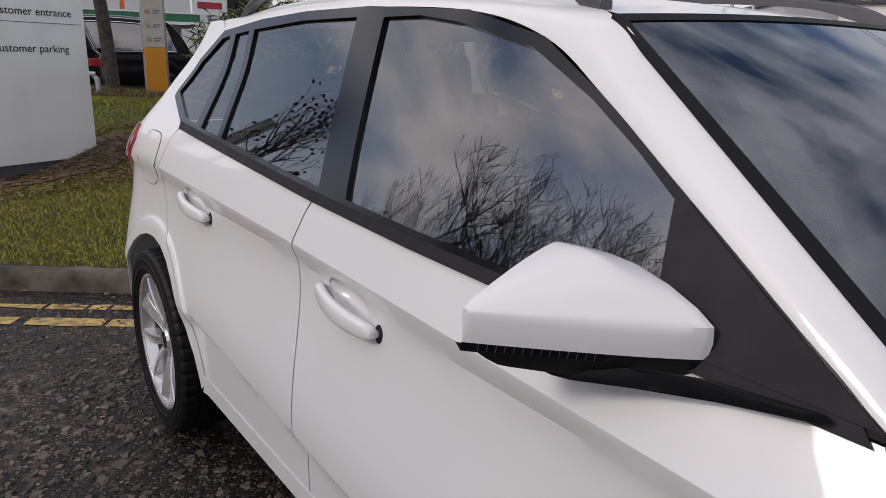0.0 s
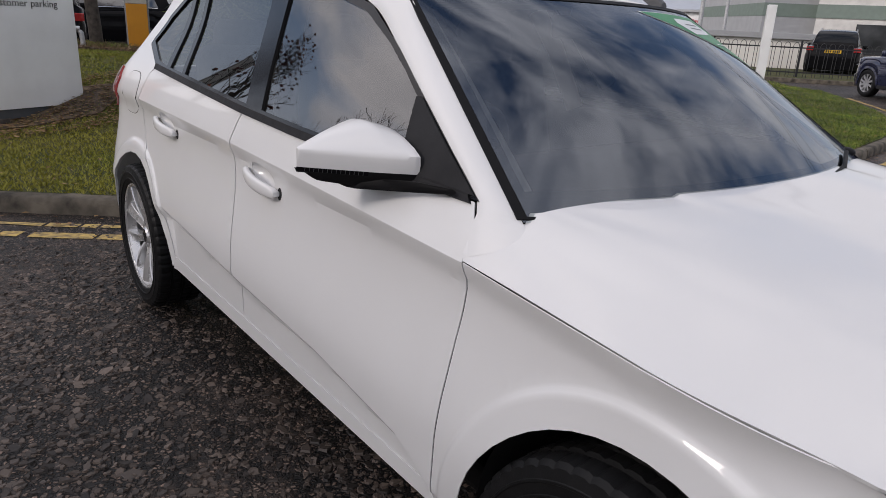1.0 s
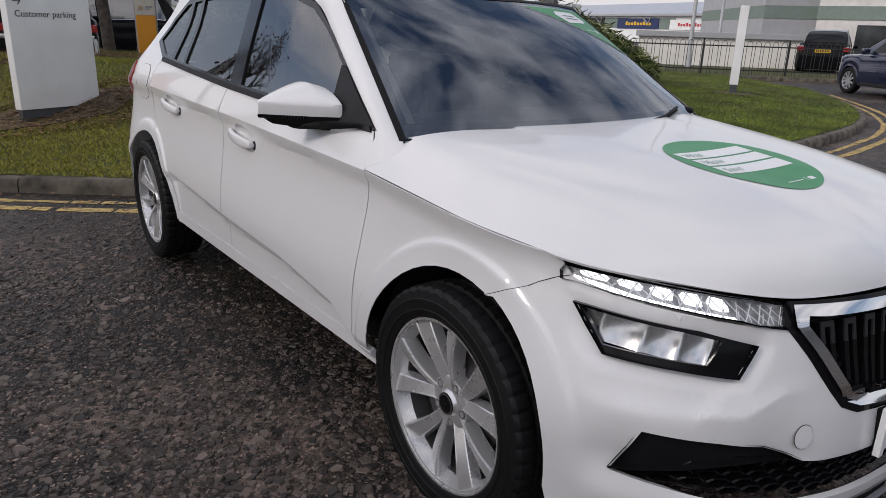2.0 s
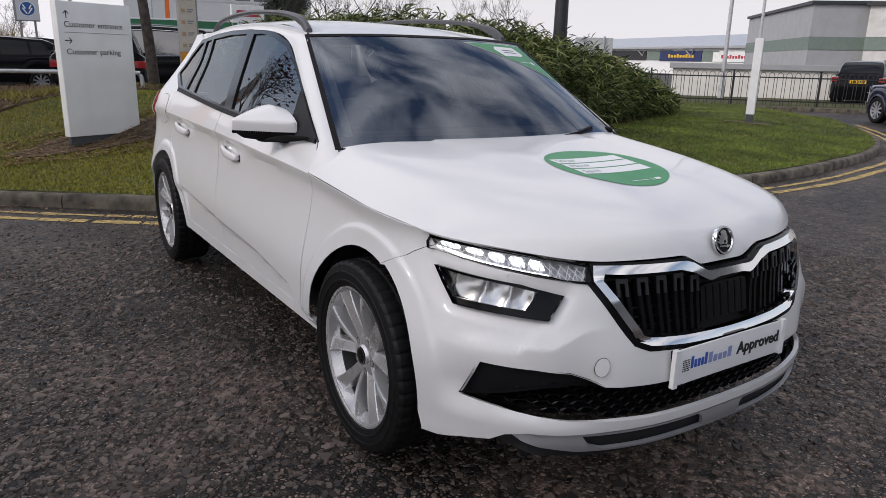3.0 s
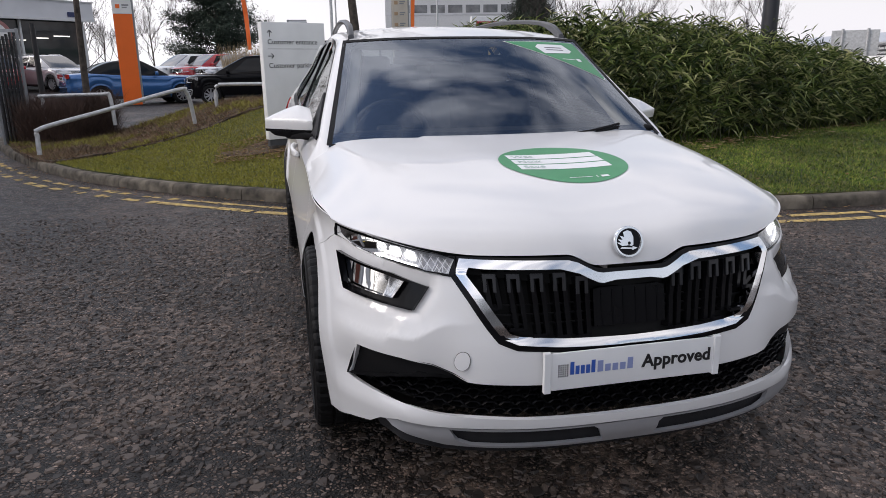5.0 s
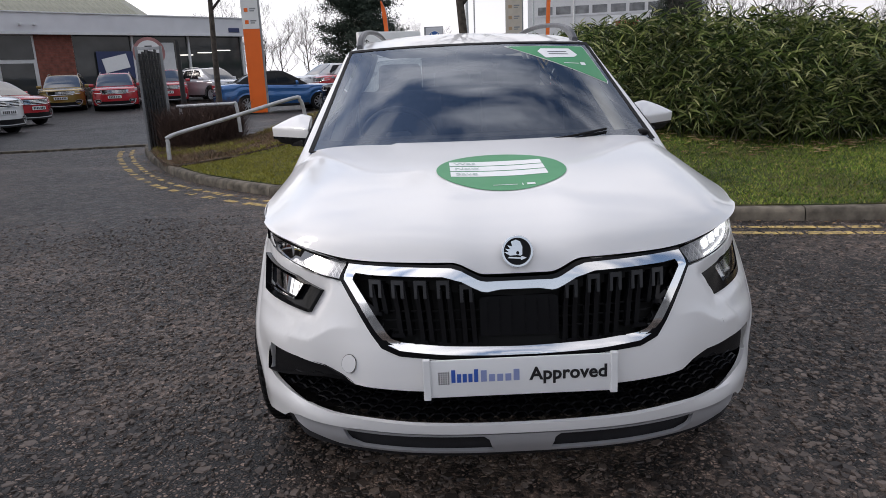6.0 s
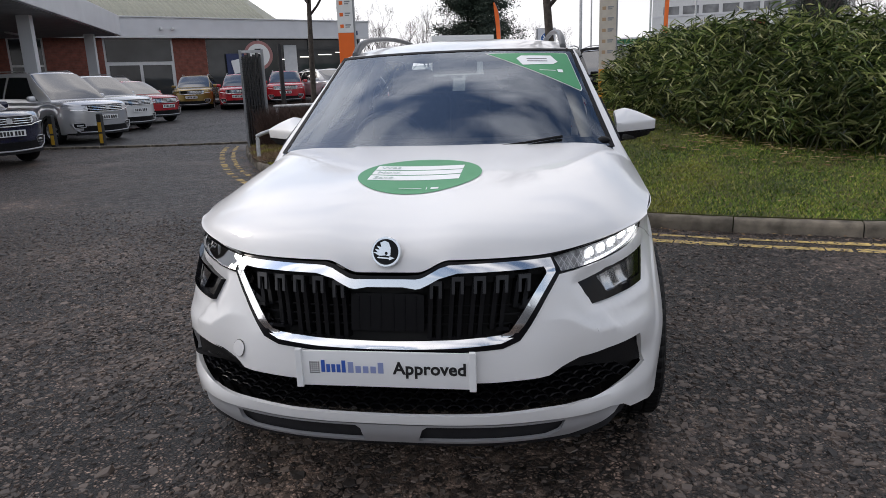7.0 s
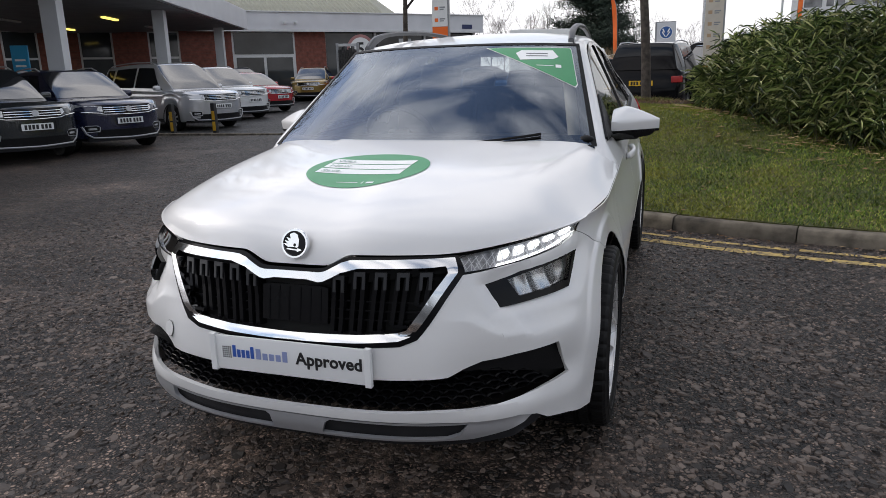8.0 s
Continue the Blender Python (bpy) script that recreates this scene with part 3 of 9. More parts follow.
def nose(z):
    """Reach of the front and squareness of its plan at height z."""
    return (lerp1(z, (0.20, 0.25, 0.32, 0.45, 0.55, 0.68, 0.76, 0.82, 0.95), (0.740, 0.785, 0.805, 0.817, 0.808, 0.784, 0.762, 0.740, 0.70)),
            lerp1(z, (0.3, 0.40, 0.5, 0.64, 0.735, 0.77), (2.7, 2.80, 2.84, 2.72, 2.62, 2.36)))


def tail_reach(z):
    return lerp1(z, (0.2, 0.45, 0.85, 1.05, 1.3, 1.42), (0.40, 0.49, 0.47, 0.40, 0.20, 0.10))


def skin(q, z, off=0.0):
    """The body's outer skin: q is an angle from the middle of the nose to 90 degrees, then metres along the side, then on round the tail."""
    def f(q, z):
        s, u = (-1 if q < 0 else 1), abs(q)
        if u < HP:
            b, p = nose(z)
            x, y = side(0, z) * max(math.sin(u), 1e-9) ** (2 / p), -b * max(math.cos(u), 1e-9) ** (2 / p)
        elif u - HP <= TAIL:
            y = u - HP
            x = side(y, z)
        else:
            a = min((u - HP - TAIL) / 0.75, HP)
            x, y = side(TAIL, z) * max(math.cos(a), 1e-9) ** 0.62, TAIL + tail_reach(z) * math.sin(a) ** 0.8
        return Vector((s * (x + (flare(y, z) if y > -0.55 else 0)), y, z))
    p = f(q, z)
    if off:
        e = 0.004
        n = (f(q + e, z) - f(q - e, z)).cross(f(q, z + e) - f(q, z - e))
        if n.length > 1e-12:
            p = p + n.normalized() * off
    return p


def qx(x, z):
    b, p = nose(z)
    s = -1 if x < 0 else 1
    return s * math.asin(min(1.0, (abs(x) / side(0, z)) ** (p / 2)))


def qy(y, z, s=-1):
    if y < 0:
        b, p = nose(z)
        return s * math.acos(min(1.0, (-y / b) ** (p / 2)))
    if y <= TAIL:
        return s * (HP + y)
    return s * (HP + TAIL + 0.75 * math.asin(min(1.0, (y - TAIL) / tail_reach(z)) ** (1 / 0.8)))


def both(pts):
    """An outline across the nose from its half (x, z), given from the middle bottom round to the middle top."""
    r = [(x, z) for x, z in pts]
    l = [(-x, z) for x, z in pts if x > 1e-6][::-1]
    return [(qx(x, z), z) for x, z in r + l]


car = thing("parked_car", "white compact crossover car with chrome grille and green stickers on asphalt", "car")


ARCHES = [(yc + r * math.cos(a), 0.33 + r * math.sin(a)) for yc in (-0.02, REAR_AXLE) for r in (0.400, 0.424, 0.431, 0.438, 0.445, 0.452) for a in np.linspace(-0.2, 3.4, 110)]


def side_part(name, outline, material, label="", off=0.0, step=0.022, depth=0.0025, holes=(), parents=(None, None), smooth=16, both_sides=True, folds=(), arches=False):
    """The same panel on the two flanks, from its outline in y and z."""
    made = []
    for i, s in enumerate((-1, 1) if both_sides else (-1,)):
        o = [(qy(y, z, s), z) for y, z in outline]
        h = [[(qy(y, z, s), z) for y, z in q] for q in holes]
        ex = [(qy(y, fold(y) + d, s), fold(y) + d) for fold in folds for y in np.arange(0.43, 2.75, 0.018) for d in (-0.004, 0.0, 0.004)]
        if arches:
            lo_y, hi_y = min(y for y, z in outline), max(y for y, z in outline)
            ex += [(qy(y, z, s), z) for y, z in ARCHES if lo_y < y < hi_y]
        bm = sheet(o, lambda q, z: skin(q, z, off), step, h, depth, extra=ex)
        made.append(part(name, bm, material, parents[i] or car, label, smooth))
    return made


def arc(yc, zc, r, a0, a1, n=14):
    return [(yc + r * math.cos(radians(a0 + (a1 - a0) * i / n)), zc + r * math.sin(radians(a0 + (a1 - a0) * i / n))) for i in range(n + 1)]


# front wing
wing = [(0.425, 0.879), (0.25, 0.863), (0.0, 0.844), (-0.31, 0.8185), (-0.338, 0.783)] + [(-0.27, 0.752), (-0.20, 0.716), (-0.135, 0.684)]
wing += arc(-0.02, 0.33, 0.376, 108, 2) + [(0.445, 0.341), (0.438, 0.535), (0.434, 0.712), (0.420, 0.845)]
side_part("front_wing", wing[::-1], "paint", arches=True, smooth=40)
# doors
door_f = [(y, belt(y) - 0.004) for y in np.linspace(0.468, 1.552, 12)][::-1]
door_f += [(0.443, 0.945), (0.4285, 0.879), (0.424, 0.845), (0.4375, 0.712), (0.4425, 0.535), (0.4495, 0.337)]
door_f += [(0.8, 0.342), (1.2, 0.346), (1.531, 0.348), (1.536, 0.471), (1.546, 0.586), (1.571, 0.74), (1.581, 0.815), (1.594, 0.905), (1.590, 0.93), (1.572, 0.985)]
HANDLES = ((1.478, 1.262, 0.862, 0.830), (2.372, 2.152, 0.896, 0.864))


def bowl_line(ya, yb, za, zb, k=1.0):
    """The dished hollow in the door behind a grip."""
    yc, zc = ya * 0.52 + yb * 0.48, za * 0.52 + zb * 0.48 + 0.010
    return [(yc + 0.078 * k * math.cos(a), zc + 0.012 * math.cos(a) + 0.034 * k * math.sin(a)) for a in np.linspace(0, 2 * math.pi, 28, endpoint=False)]


front_doors = side_part("front_door", door_f[::-1], "paint", folds=(crease, low_crease), holes=(bowl_line(*HANDLES[0]),))
door_r = [(y, belt(y) - 0.004) for y in np.linspace(1.558, 2.50, 10)][::-1]
door_r += [(1.577, 0.985), (1.595, 0.93), (1.599, 0.905), (1.586, 0.815), (1.576, 0.74), (1.551, 0.586), (1.541, 0.471), (1.536, 0.348), (1.9, 0.350), (2.2276, 0.352)]
door_r += arc(REAR_AXLE, 0.32, 0.425, 174, 112, 10) + [(2.545, 0.78), (2.585, 0.86), (2.592, 0.945), (2.545, 1.05)]
rear_doors = side_part("rear_door", door_r[::-1], "paint", folds=(crease, low_crease), arches=True, holes=(bowl_line(*HANDLES[1]),))
# rear quarter, carried round the tail
quart = [(2.506, 1.083), (2.548, 1.05), (2.597, 0.945), (2.590, 0.86), (2.55, 0.78)] + arc(REAR_AXLE, 0.32, 0.420, 112, 174, 10)
quart += [(2.2345, 0.33), (2.262, 0.30)] + arc(REAR_AXLE, 0.32, 0.386, 178, 8) + [(3.05, 0.26)]
quart += [(TAIL + tail_reach(z) * 0.999, z) for z in (0.26, 0.45, 0.85, 1.03)] + [(3.10, 1.03), (3.03, 1.20), (2.965, 1.36), (2.95, 1.40)]
quart += [(2.66, 1.408), (2.60, 1.375), (2.72, 1.283), (2.763, 1.175), (2.755, 1.155)]
side_part("rear_quarter", quart, "paint", step=0.03, depth=0.010, arches=True, smooth=40)
# rear screen, in two halves that meet in the middle
for s in (-1, 1):
    half = [(qy(3.10, 1.035, s), 1.035), (s * (HP + TAIL + 0.75 * HP), 1.035), (s * (HP + TAIL + 0.75 * HP), 1.385), (qy(2.965, 1.36, s), 1.36), (qy(3.03, 1.20, s), 1.20)]
    part("rear_screen", sheet(half, lambda q, z: skin(q, z, -0.006), 0.08, (), 0, s < 0), "glass", car, "tinted rear screen", 60).visible_shadow = False
# sills, below the doors
sill = [(0.352, 0.292), (2.25, 0.296), (2.230, 0.3505), (1.5, 0.3465), (0.8, 0.3405), (0.46, 0.3365), (0.354, 0.3365)]
side_part("sill", sill, "paint", off=0.003, step=0.03, depth=0.02)
# near-black inner shell; the shade in the shut lines is put into its colour
inner = [(0.36, 0.29), (2.24, 0.30), (2.25, 0.45)] + arc(REAR_AXLE, 0.32, 0.43, 160, 30, 10) + [(3.1, 0.9), (2.8, 1.04), (2.5, 1.06), (1.56, 1.005), (0.5, 0.97), (0.40, 0.86), (0.0, 0.825), (-0.30, 0.80), (-0.12, 0.76)] + arc(-0.02, 0.33, 0.43, 90, 8, 10)
side_part("inner_panel", inner, "dark", off=-0.013, step=0.06, depth=0, holes=[bowl_line(*h_, 1.12) for h_ in HANDLES])

# bumper, one skin across the nose with the openings cut in it
LAMP2 = [(0.536, 0.694), (0.62, 0.716), (0.748, 0.733), (0.745, 0.69), (0.740, 0.641), (0.66, 0.636), (0.578, 0.629)]
DUCT = [(0, 0.338), (0.30, 0.341), (0.50, 0.352), (0.64, 0.368), (0.752, 0.390), (0.750, 0.402), (0.722, 0.504), (0.62, 0.499), (0.54, 0.488), (0.49, 0.468), (0.452, 0.448), (0.30, 0.441), (0, 0.438)]


right = [(0, 0.312), (0.30, 0.313), (0.5, 0.316), (0.62, 0.317), (0.662, 0.302), (0.688, 0.276)]
rq = [(qx(x, z), z) for x, z in right]
rq += [(qy(y, z, 1), z) for y, z in [(-0.50, 0.262), (-0.43, 0.240), (-0.374, 0.236), (-0.364, 0.29)] + [(-0.02 + (0.385 - 0.036 * ((a - 112) / 62) ** 1.2) * math.cos(radians(a)), 0.33 + (0.385 - 0.036 * ((a - 112) / 62) ** 1.2) * math.sin(radians(a))) for a in np.linspace(174, 112, 11)] + [(-0.135, 0.6822), (-0.20, 0.7142), (-0.27, 0.7502), (-0.338, 0.7808), (-0.356, 0.774)]]
rq += [(qx(x, z), z) for x, z in [(0.70, 0.757), (0.62, 0.742), (0.54, 0.730), (0.470, 0.722), (0.425, 0.655), (0.387, 0.592), (0.362, 0.560), (0.325, 0.543), (0.20, 0.534), (0, 0.529)]]
outline = rq + [(-q, z) for q, z in rq[1:-1][::-1]]
lampq = [(qx(x, z), z) for x, z in LAMP2]
holes = [both(DUCT), lampq, [(-q, z) for q, z in lampq]]
LP = np.array(spline([(x, z, 0) for x, z in LAMP2], 0.008, True, False))[:, :2]


def cheek_fold(ax):
    return 0.552 + 0.05 * sm(0.60, 0.48, ax)


def bumper_skin(q, z):
    """The nose with a chamfer round the lower lamp, a fold across the cheek and a shelf over the intake."""
    p = skin(q, z)
    ax = abs(p.x)
    d = float(np.sqrt(((LP - (ax, z)) ** 2).sum(1).min()))
    off = -0.013 * (1 - min(1, d / 0.030)) if ax > 0.45 else 0.0
    cheek = sm(0.40, 0.56, ax) * sm(-0.40, -0.52, p.y)
    fold = cheek_fold(ax)
    off += cheek * (0.006 * sm(fold + 0.03, fold, z) - 0.020 * max(0.0, fold - z) / 0.1 * sm(0.33, 0.44, z))
    off -= 0.007 * cheek * sm(0.0, 0.02, (ax - 0.60) + (z - 0.60) * 0.75) * sm(0.70, 0.62, z) * sm(0.53, 0.56, z)
    # the lip under the intake stands forward
    off += 0.010 * sm(0.372, 0.352, z) * sm(0.06, 0.2, 0.78 - ax)
    return skin(q, z, off) if off else p


rings = [(s_ * qx(x, z), z) for s_ in (-1, 1) for x, z in [(0.642 + (x - 0.642) * k, 0.683 + (z - 0.683) * g) for k, g in ((1.10, 1.22), (1.19, 1.44), (1.29, 1.66)) for x, z in LP[::2]] if x < 0.765]
rings += [(qy(y, z, s_), z) for s_ in (-1, 1) for y, z in ARCHES if -0.54 < y < -0.12]
rings += [(s_ * qx(x, cheek_fold(x) + d), cheek_fold(x) + d) for s_ in (-1, 1) for x in np.arange(0.43, 0.74, 0.012) for d in (-0.005, 0.0, 0.005)]
part("bumper", sheet(outline, bumper_skin, 0.016, holes, 0.014, extra=rings), "paint", car, "white painted front bumper", 24)

# lower intake: recessed honeycomb and a plain hood over the outer ends
grow = [(x * 1.03, z + (0.014 if z > 0.41 else -0.014)) for x, z in DUCT]
# near-black backing paints the shade behind the honeycomb
part("intake_back", sheet(both(grow), lambda q, z: skin(q, z, -0.055), 0.05, (), 0), "dark", car)
ducthood = [(0.452, 0.440), (0.49, 0.458), (0.54, 0.458), (0.64, 0.436), (0.754, 0.396), (0.725, 0.507), (0.62, 0.502), (0.54, 0.492), (0.49, 0.472), (0.45, 0.452)]
for s in (-1, 1):
    part("intake_hood", sheet([(s * qx(x, z), z) for x, z in ducthood], lambda q, z: skin(q, z, -0.026), 0.03, (), 0.02, s < 0), "black", car, "", 40)
bm = bmesh.new()
for row in range(6):
    z = 0.345 + row * 0.021
    for col in range(-17, 18):
        x = (col + (row % 2) * 0.5) * 0.046
        lim = lerp1(z, (0.338, 0.352, 0.374, 0.402, 0.44), (0.36, 0.52, 0.66, 0.73, 0.62))
        if abs(x) > lim:
            continue
        ring = []
        for dx, dz in ((-0.0235, 0), (-0.012, 0.0105), (0.012, 0.0105), (0.0235, 0), (0.012, -0.0105), (-0.012, -0.0105)):
            ring.append((x + dx, z + dz))
        for k in range(6):
            (xa, za), (xb, zb) = ring[k], ring[(k + 1) % 6]
            ca, cb = (xa + (x - xa) * 0.16, za + (z - za) * 0.22), (xb + (x - xb) * 0.16, zb + (z - zb) * 0.22)
            vs = [bm.verts.new(skin(qx(px, pz), pz, o)) for px, pz, o in ((xa, za, -0.028), (xb, zb, -0.028), (*cb, -0.024), (*ca, -0.024), (*ca, -0.05), (*cb, -0.05))]
            bm.faces.new((vs[0], vs[1], vs[2], vs[3]))
            bm.faces.new((vs[3], vs[2], vs[5], vs[4]))
part("intake_honeycomb", bm, "grille_black", car, "black honeycomb intake mesh")

# lower lip: dark cladding behind a silver band with two dark slots
lipq = [(qx(x, z), z) for x, z in [(0, 0.236), (0.3, 0.236), (0.5, 0.239), (0.60, 0.247), (0.660, 0.268), (0.690, 0.303)]] + [(qx(x, z), z) for x, z in [(0.66, 0.316), (0.5, 0.3145), (0.3, 0.312), (0, 0.311)]]
lip = lipq + [(-q, z) for q, z in lipq[1:-1][::-1]]
part("lower_lip", sheet(lip, lambda q, z: skin(q, z, 0.002 + 0.010 * sm(0.265, 0.25, z)), 0.02, (), 0.02), "clad", car, "dark grey lower bumper cladding", 40)
slot = [(0.078, 0.262), (0.30, 0.262), (0.435, 0.265), (0.470, 0.277), (0.492, 0.3055), (0.30, 0.3045), (0.105, 0.3045), (0.090, 0.296)]
slots = [[(qx(x, z), z) for x, z in slot], [(-qx(x, z), z) for x, z in slot]]
band_q = both([(0, 0.255), (0.3, 0.255), (0.5, 0.260), (0.59, 0.276), (0.630, 0.292), (0.655, 0.3105), (0.60, 0.3125), (0.44, 0.3115), (0.3, 0.3095), (0, 0.3085)])
part("skid_band", sheet(band_q, lambda q, z: skin(q, z, 0.010 + 0.010 * sm(0.312, 0.28, z)), 0.012, slots, 0.012), "skid", car, "silver bumper blade round two dark slots", 40)
# towing eye cover
for r0, r1, o, mt in ((0.026, 0.0, 0.0012, "paint"),):
    q0 = qx(-0.464, 0.508)
    bm = sheet([(q0 + 0.029 * math.cos(a), 0.508 + 0.025 * math.sin(a)) for a in np.linspace(0, 2 * math.pi, 28, endpoint=False)], lambda q, z: skin(q, z, 0.0016), 0.02, (), 0.003)
    part("towing_cover", bm, mt, car, "round white towing eye cover", 30)
    bm = sheet([(q0 + 0.0305 * math.cos(a), 0.508 + 0.0263 * math.sin(a)) for a in np.linspace(0, 2 * math.pi, 28, endpoint=False)], lambda q, z: skin(q, z, 0.0006), 0.02, (), 0.001)
    part("cover_gap", bm, "clad", car, "", 30)


# bonnet
def lead(x):
    return -0.747 * (1 - min(abs(x) / 0.803, 1) ** 2.42) ** (1 / 2.42)


def lead_z(x):
    x = abs(x)
    return 0.776 + 0.040 * sm(0.40, 0.78, x) - 0.034 * sm(0.175, 0.085, x)


def bonnet(v, t, lift=0.0):
    """v: across, -1 to 1; t: from the leading edge to the windscreen."""
    s = abs(v)
    xa = 0.760 * s
    a = Vector((xa, lead(xa), lead_z(xa)))
    xe = 0.797
    zb = 0.879 + (0.994 - 0.879) * (1 - s ** 7) ** (1 / 2.3)
    b = Vector((xe * s - 0.004 * s, 0.275 + 0.125 * s ** 2.2 + 0.075 * sm(0.84, 0.92, s) * (1 - 0.5 * sm(0.92, 1.0, s)), zb))
    y = a.y + (b.y - a.y) * t
    q = 0.32 + 0.34 * s ** 4
    z = a.z + (b.z - a.z) * t ** q
    x = a.x + (b.x - a.x) * t
    # shoulders roll over to the shut line
    z += 0.006 * math.sin(math.pi * min(t, 1)) * (s ** 3) * (1 - s ** 8)
    # two raised lines that run forward from the windscreen
    z += 0.0055 * sm(0.205 + 0.26 * t, 0.180 + 0.26 * t, s) * sm(0.02, 0.35, t)
    w = s ** (14 + 60 * t ** 3)
    z += (crease(y) + 0.003 - z) * w
    x += (side(max(y, 0), crease(max(y, 0))) * (1 - 0.0 * t) - 0.0028 - x) * w * sm(-0.33, 0.0, y)
    p = Vector((x if v >= 0 else -x, y, z + lift))
    return p


bm = bmesh.new()
NV, NT = 150, 56
grid = [[bm.verts.new(bonnet(-1 + 2 * i / NV, (j / NT) ** 2)) for j in range(NT + 1)] for i in range(NV + 1)]
for i in range(NV):
    for j in range(NT):
        bm.faces.new((grid[i][j], grid[i + 1][j], grid[i + 1][j + 1], grid[i][j + 1]))
inner_verts = [v for row in grid[1:-1] for v in row[1:-1]]
for _ in range(90):
    bmesh.ops.smooth_vert(bm, verts=inner_verts, factor=0.5, use_axis_x=True, use_axis_y=True, use_axis_z=True)
bm.normal_update()
BONNET = BVHTree.FromBMesh(bm)
rim = [e for e in bm.edges if e.is_boundary]
low = {}
for e in rim:
    for v in e.verts:
        if v not in low:
            low[v] = bm.verts.new(v.co - v.normal * 0.006)
for e in rim:
    lp = e.link_loops[0]
    a, b = lp.vert, lp.link_loop_next.vert
    bm.faces.new((b, a, low[a], low[b]))
part("bonnet", bm, "paint", car, "", 38)

# near-black sheet puts shade into the gap under the bonnet's leading edge
bm = sheet(both([(0, 0.69), (0.45, 0.74), (0.74, 0.77), (0.75, 0.805), (0.45, 0.772), (0.2, 0.77), (0.09, 0.738), (0, 0.738)]), lambda q, z: skin(q, z, -0.03), 0.04, (), 0)
part("front_panel", bm, "dark", car)


# grille: chrome frame, black surround, upright ribs
def frame_ring(outer, inner, off_o, off_i, material, name, label="", depth=0.02):
    return part(name, sheet(both(outer), lambda q, z: skin(q, z, off_o - off_i * min(0.03, max(0.0, z - 0.541)) * sm(0.60, 0.572, z)), 0.008 if off_i else 0.02, [both(inner)], depth, sharp_step=0.012), material, car, label, 30)


def grille_line(d):
    """The grille's outline drawn in by d."""
    d0, d = d, max(d, -0.006)
    top = [(0.452 - d * 0.9, 0.766 - d * 0.9)] + [(x, lead_z(x) - 0.010 - d * (1.0 + 0.25 * (0.05 < x < 0.2))) for x in (0.40 - d * 0.3, 0.34, 0.27, 0.20, 0.175, 0.15, 0.125, 0.10, 0.085, 0.05)] + [(0, lead_z(0) - 0.010 - d)]
    d = d0
    low_ = [(0, 0.536 + d), (0.20, 0.541 + d), (0.320 - d * 0.2, 0.550 + d), (0.360 - d * 0.8, 0.566 + d * 0.7), (0.385 - d, 0.60 + d * 0.5), (0.425 - d, 0.665 + d * 0.4), (0.466 - d * 1.15, 0.730)]
    return low_ + top


frame_ring(grille_line(-0.013), grille_line(0.010), 0.0012, 0, "gloss_black", "grille_surround")
frame_ring(grille_line(0.003), grille_line(0.024), 0.010, 0.35, "chrome", "grille_frame", "chrome grille frame", 0.03)
# near-black sheet stands in for the shade behind the ribs
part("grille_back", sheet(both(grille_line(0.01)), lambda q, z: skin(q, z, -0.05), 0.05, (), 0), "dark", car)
# upright double slats in pairs, each pair under a grey bracket painted as a highlight
for x in (-0.384, -0.323, -0.262, -0.201, -0.140, 0.140, 0.201, 0.262, 0.323, 0.384):
    ztop = lead_z(x) - 0.044
    zbot = lerp1(abs(x), (0, 0.2, 0.31, 0.40), (0.562, 0.567, 0.578, 0.66))
    lean = 0.010 * x / 0.384
    bm = bmesh.new()
    for dx in (-0.0125, 0.0125):
        rows = []
        for zz, o in ((zbot, -0.018), ((zbot + ztop) / 2, -0.016), (ztop - 0.045, -0.013), (ztop, -0.008)):
            xx = x + dx + lean * (ztop - zz) / 0.15 * -2.0
            rows.append([bm.verts.new(skin(qx(xx + ex, zz), zz, o + dd)) for ex, dd in ((-0.0105, -0.035), (-0.0062, 0.0), (0.0062, 0.0), (0.0105, -0.035))])
        for a, b in zip(rows, rows[1:]):
            for k in range(3):
                bm.faces.new((a[k], a[k + 1], b[k + 1], b[k]))
        bm.faces.new(rows[-1])
    bmesh.ops.recalc_face_normals(bm, faces=bm.faces[:])
    part("grille_rib", bm, "rib_black", car)
    bm = bmesh.new()
    for x0, x1, z0, z1 in ((-0.0165, -0.0080, -0.044, 0.0), (0.0080, 0.0165, -0.044, 0.0), (-0.0165, 0.0165, -0.010, 0.002)):
        b = sheet([(qx(x + px, ztop + pz), ztop + pz) for px, pz in ((x0, z0), (x1, z0), (x1, z1), (x0, z1))], lambda q, z: skin(q, z, -0.0045 - 0.10 * max(0.0, ztop - z)), 0.03, (), 0.004)
        merge(bm, b)
    part("rib_cap", bm, "rib_highlight", car)
    # small hooked foot over the bright lower edge
    b = sheet([(qx(x + px, zbot + pz), zbot + pz) for px, pz in ((-0.019, -0.003), (0.019, -0.003), (0.016, 0.006), (-0.016, 0.006))], lambda q, z: skin(q, z, 0.001), 0.03, (), 0.012)
    part("rib_foot", b, "gloss_black", car)
bm = sheet(both([(0, 0.585), (0.105, 0.585), (0.105, 0.685), (0.085, 0.690), (0, 0.690)]), lambda q, z: skin(q, z, -0.020), 0.03, (), 0.02)
part("radar_panel", bm, "rib_black", car, "", 30)
for x in (-0.082, -0.05, -0.018, 0.018, 0.05, 0.082):
    b = sheet([(qx(x + px, z), z) for px, z in ((-0.0022, 0.588), (0.0022, 0.588), (0.0022, 0.684), (-0.0022, 0.684))], lambda q, z: skin(q, z, -0.0185), 0.03, (), 0.003)
    part("panel_rib", b, "grille_black", car)
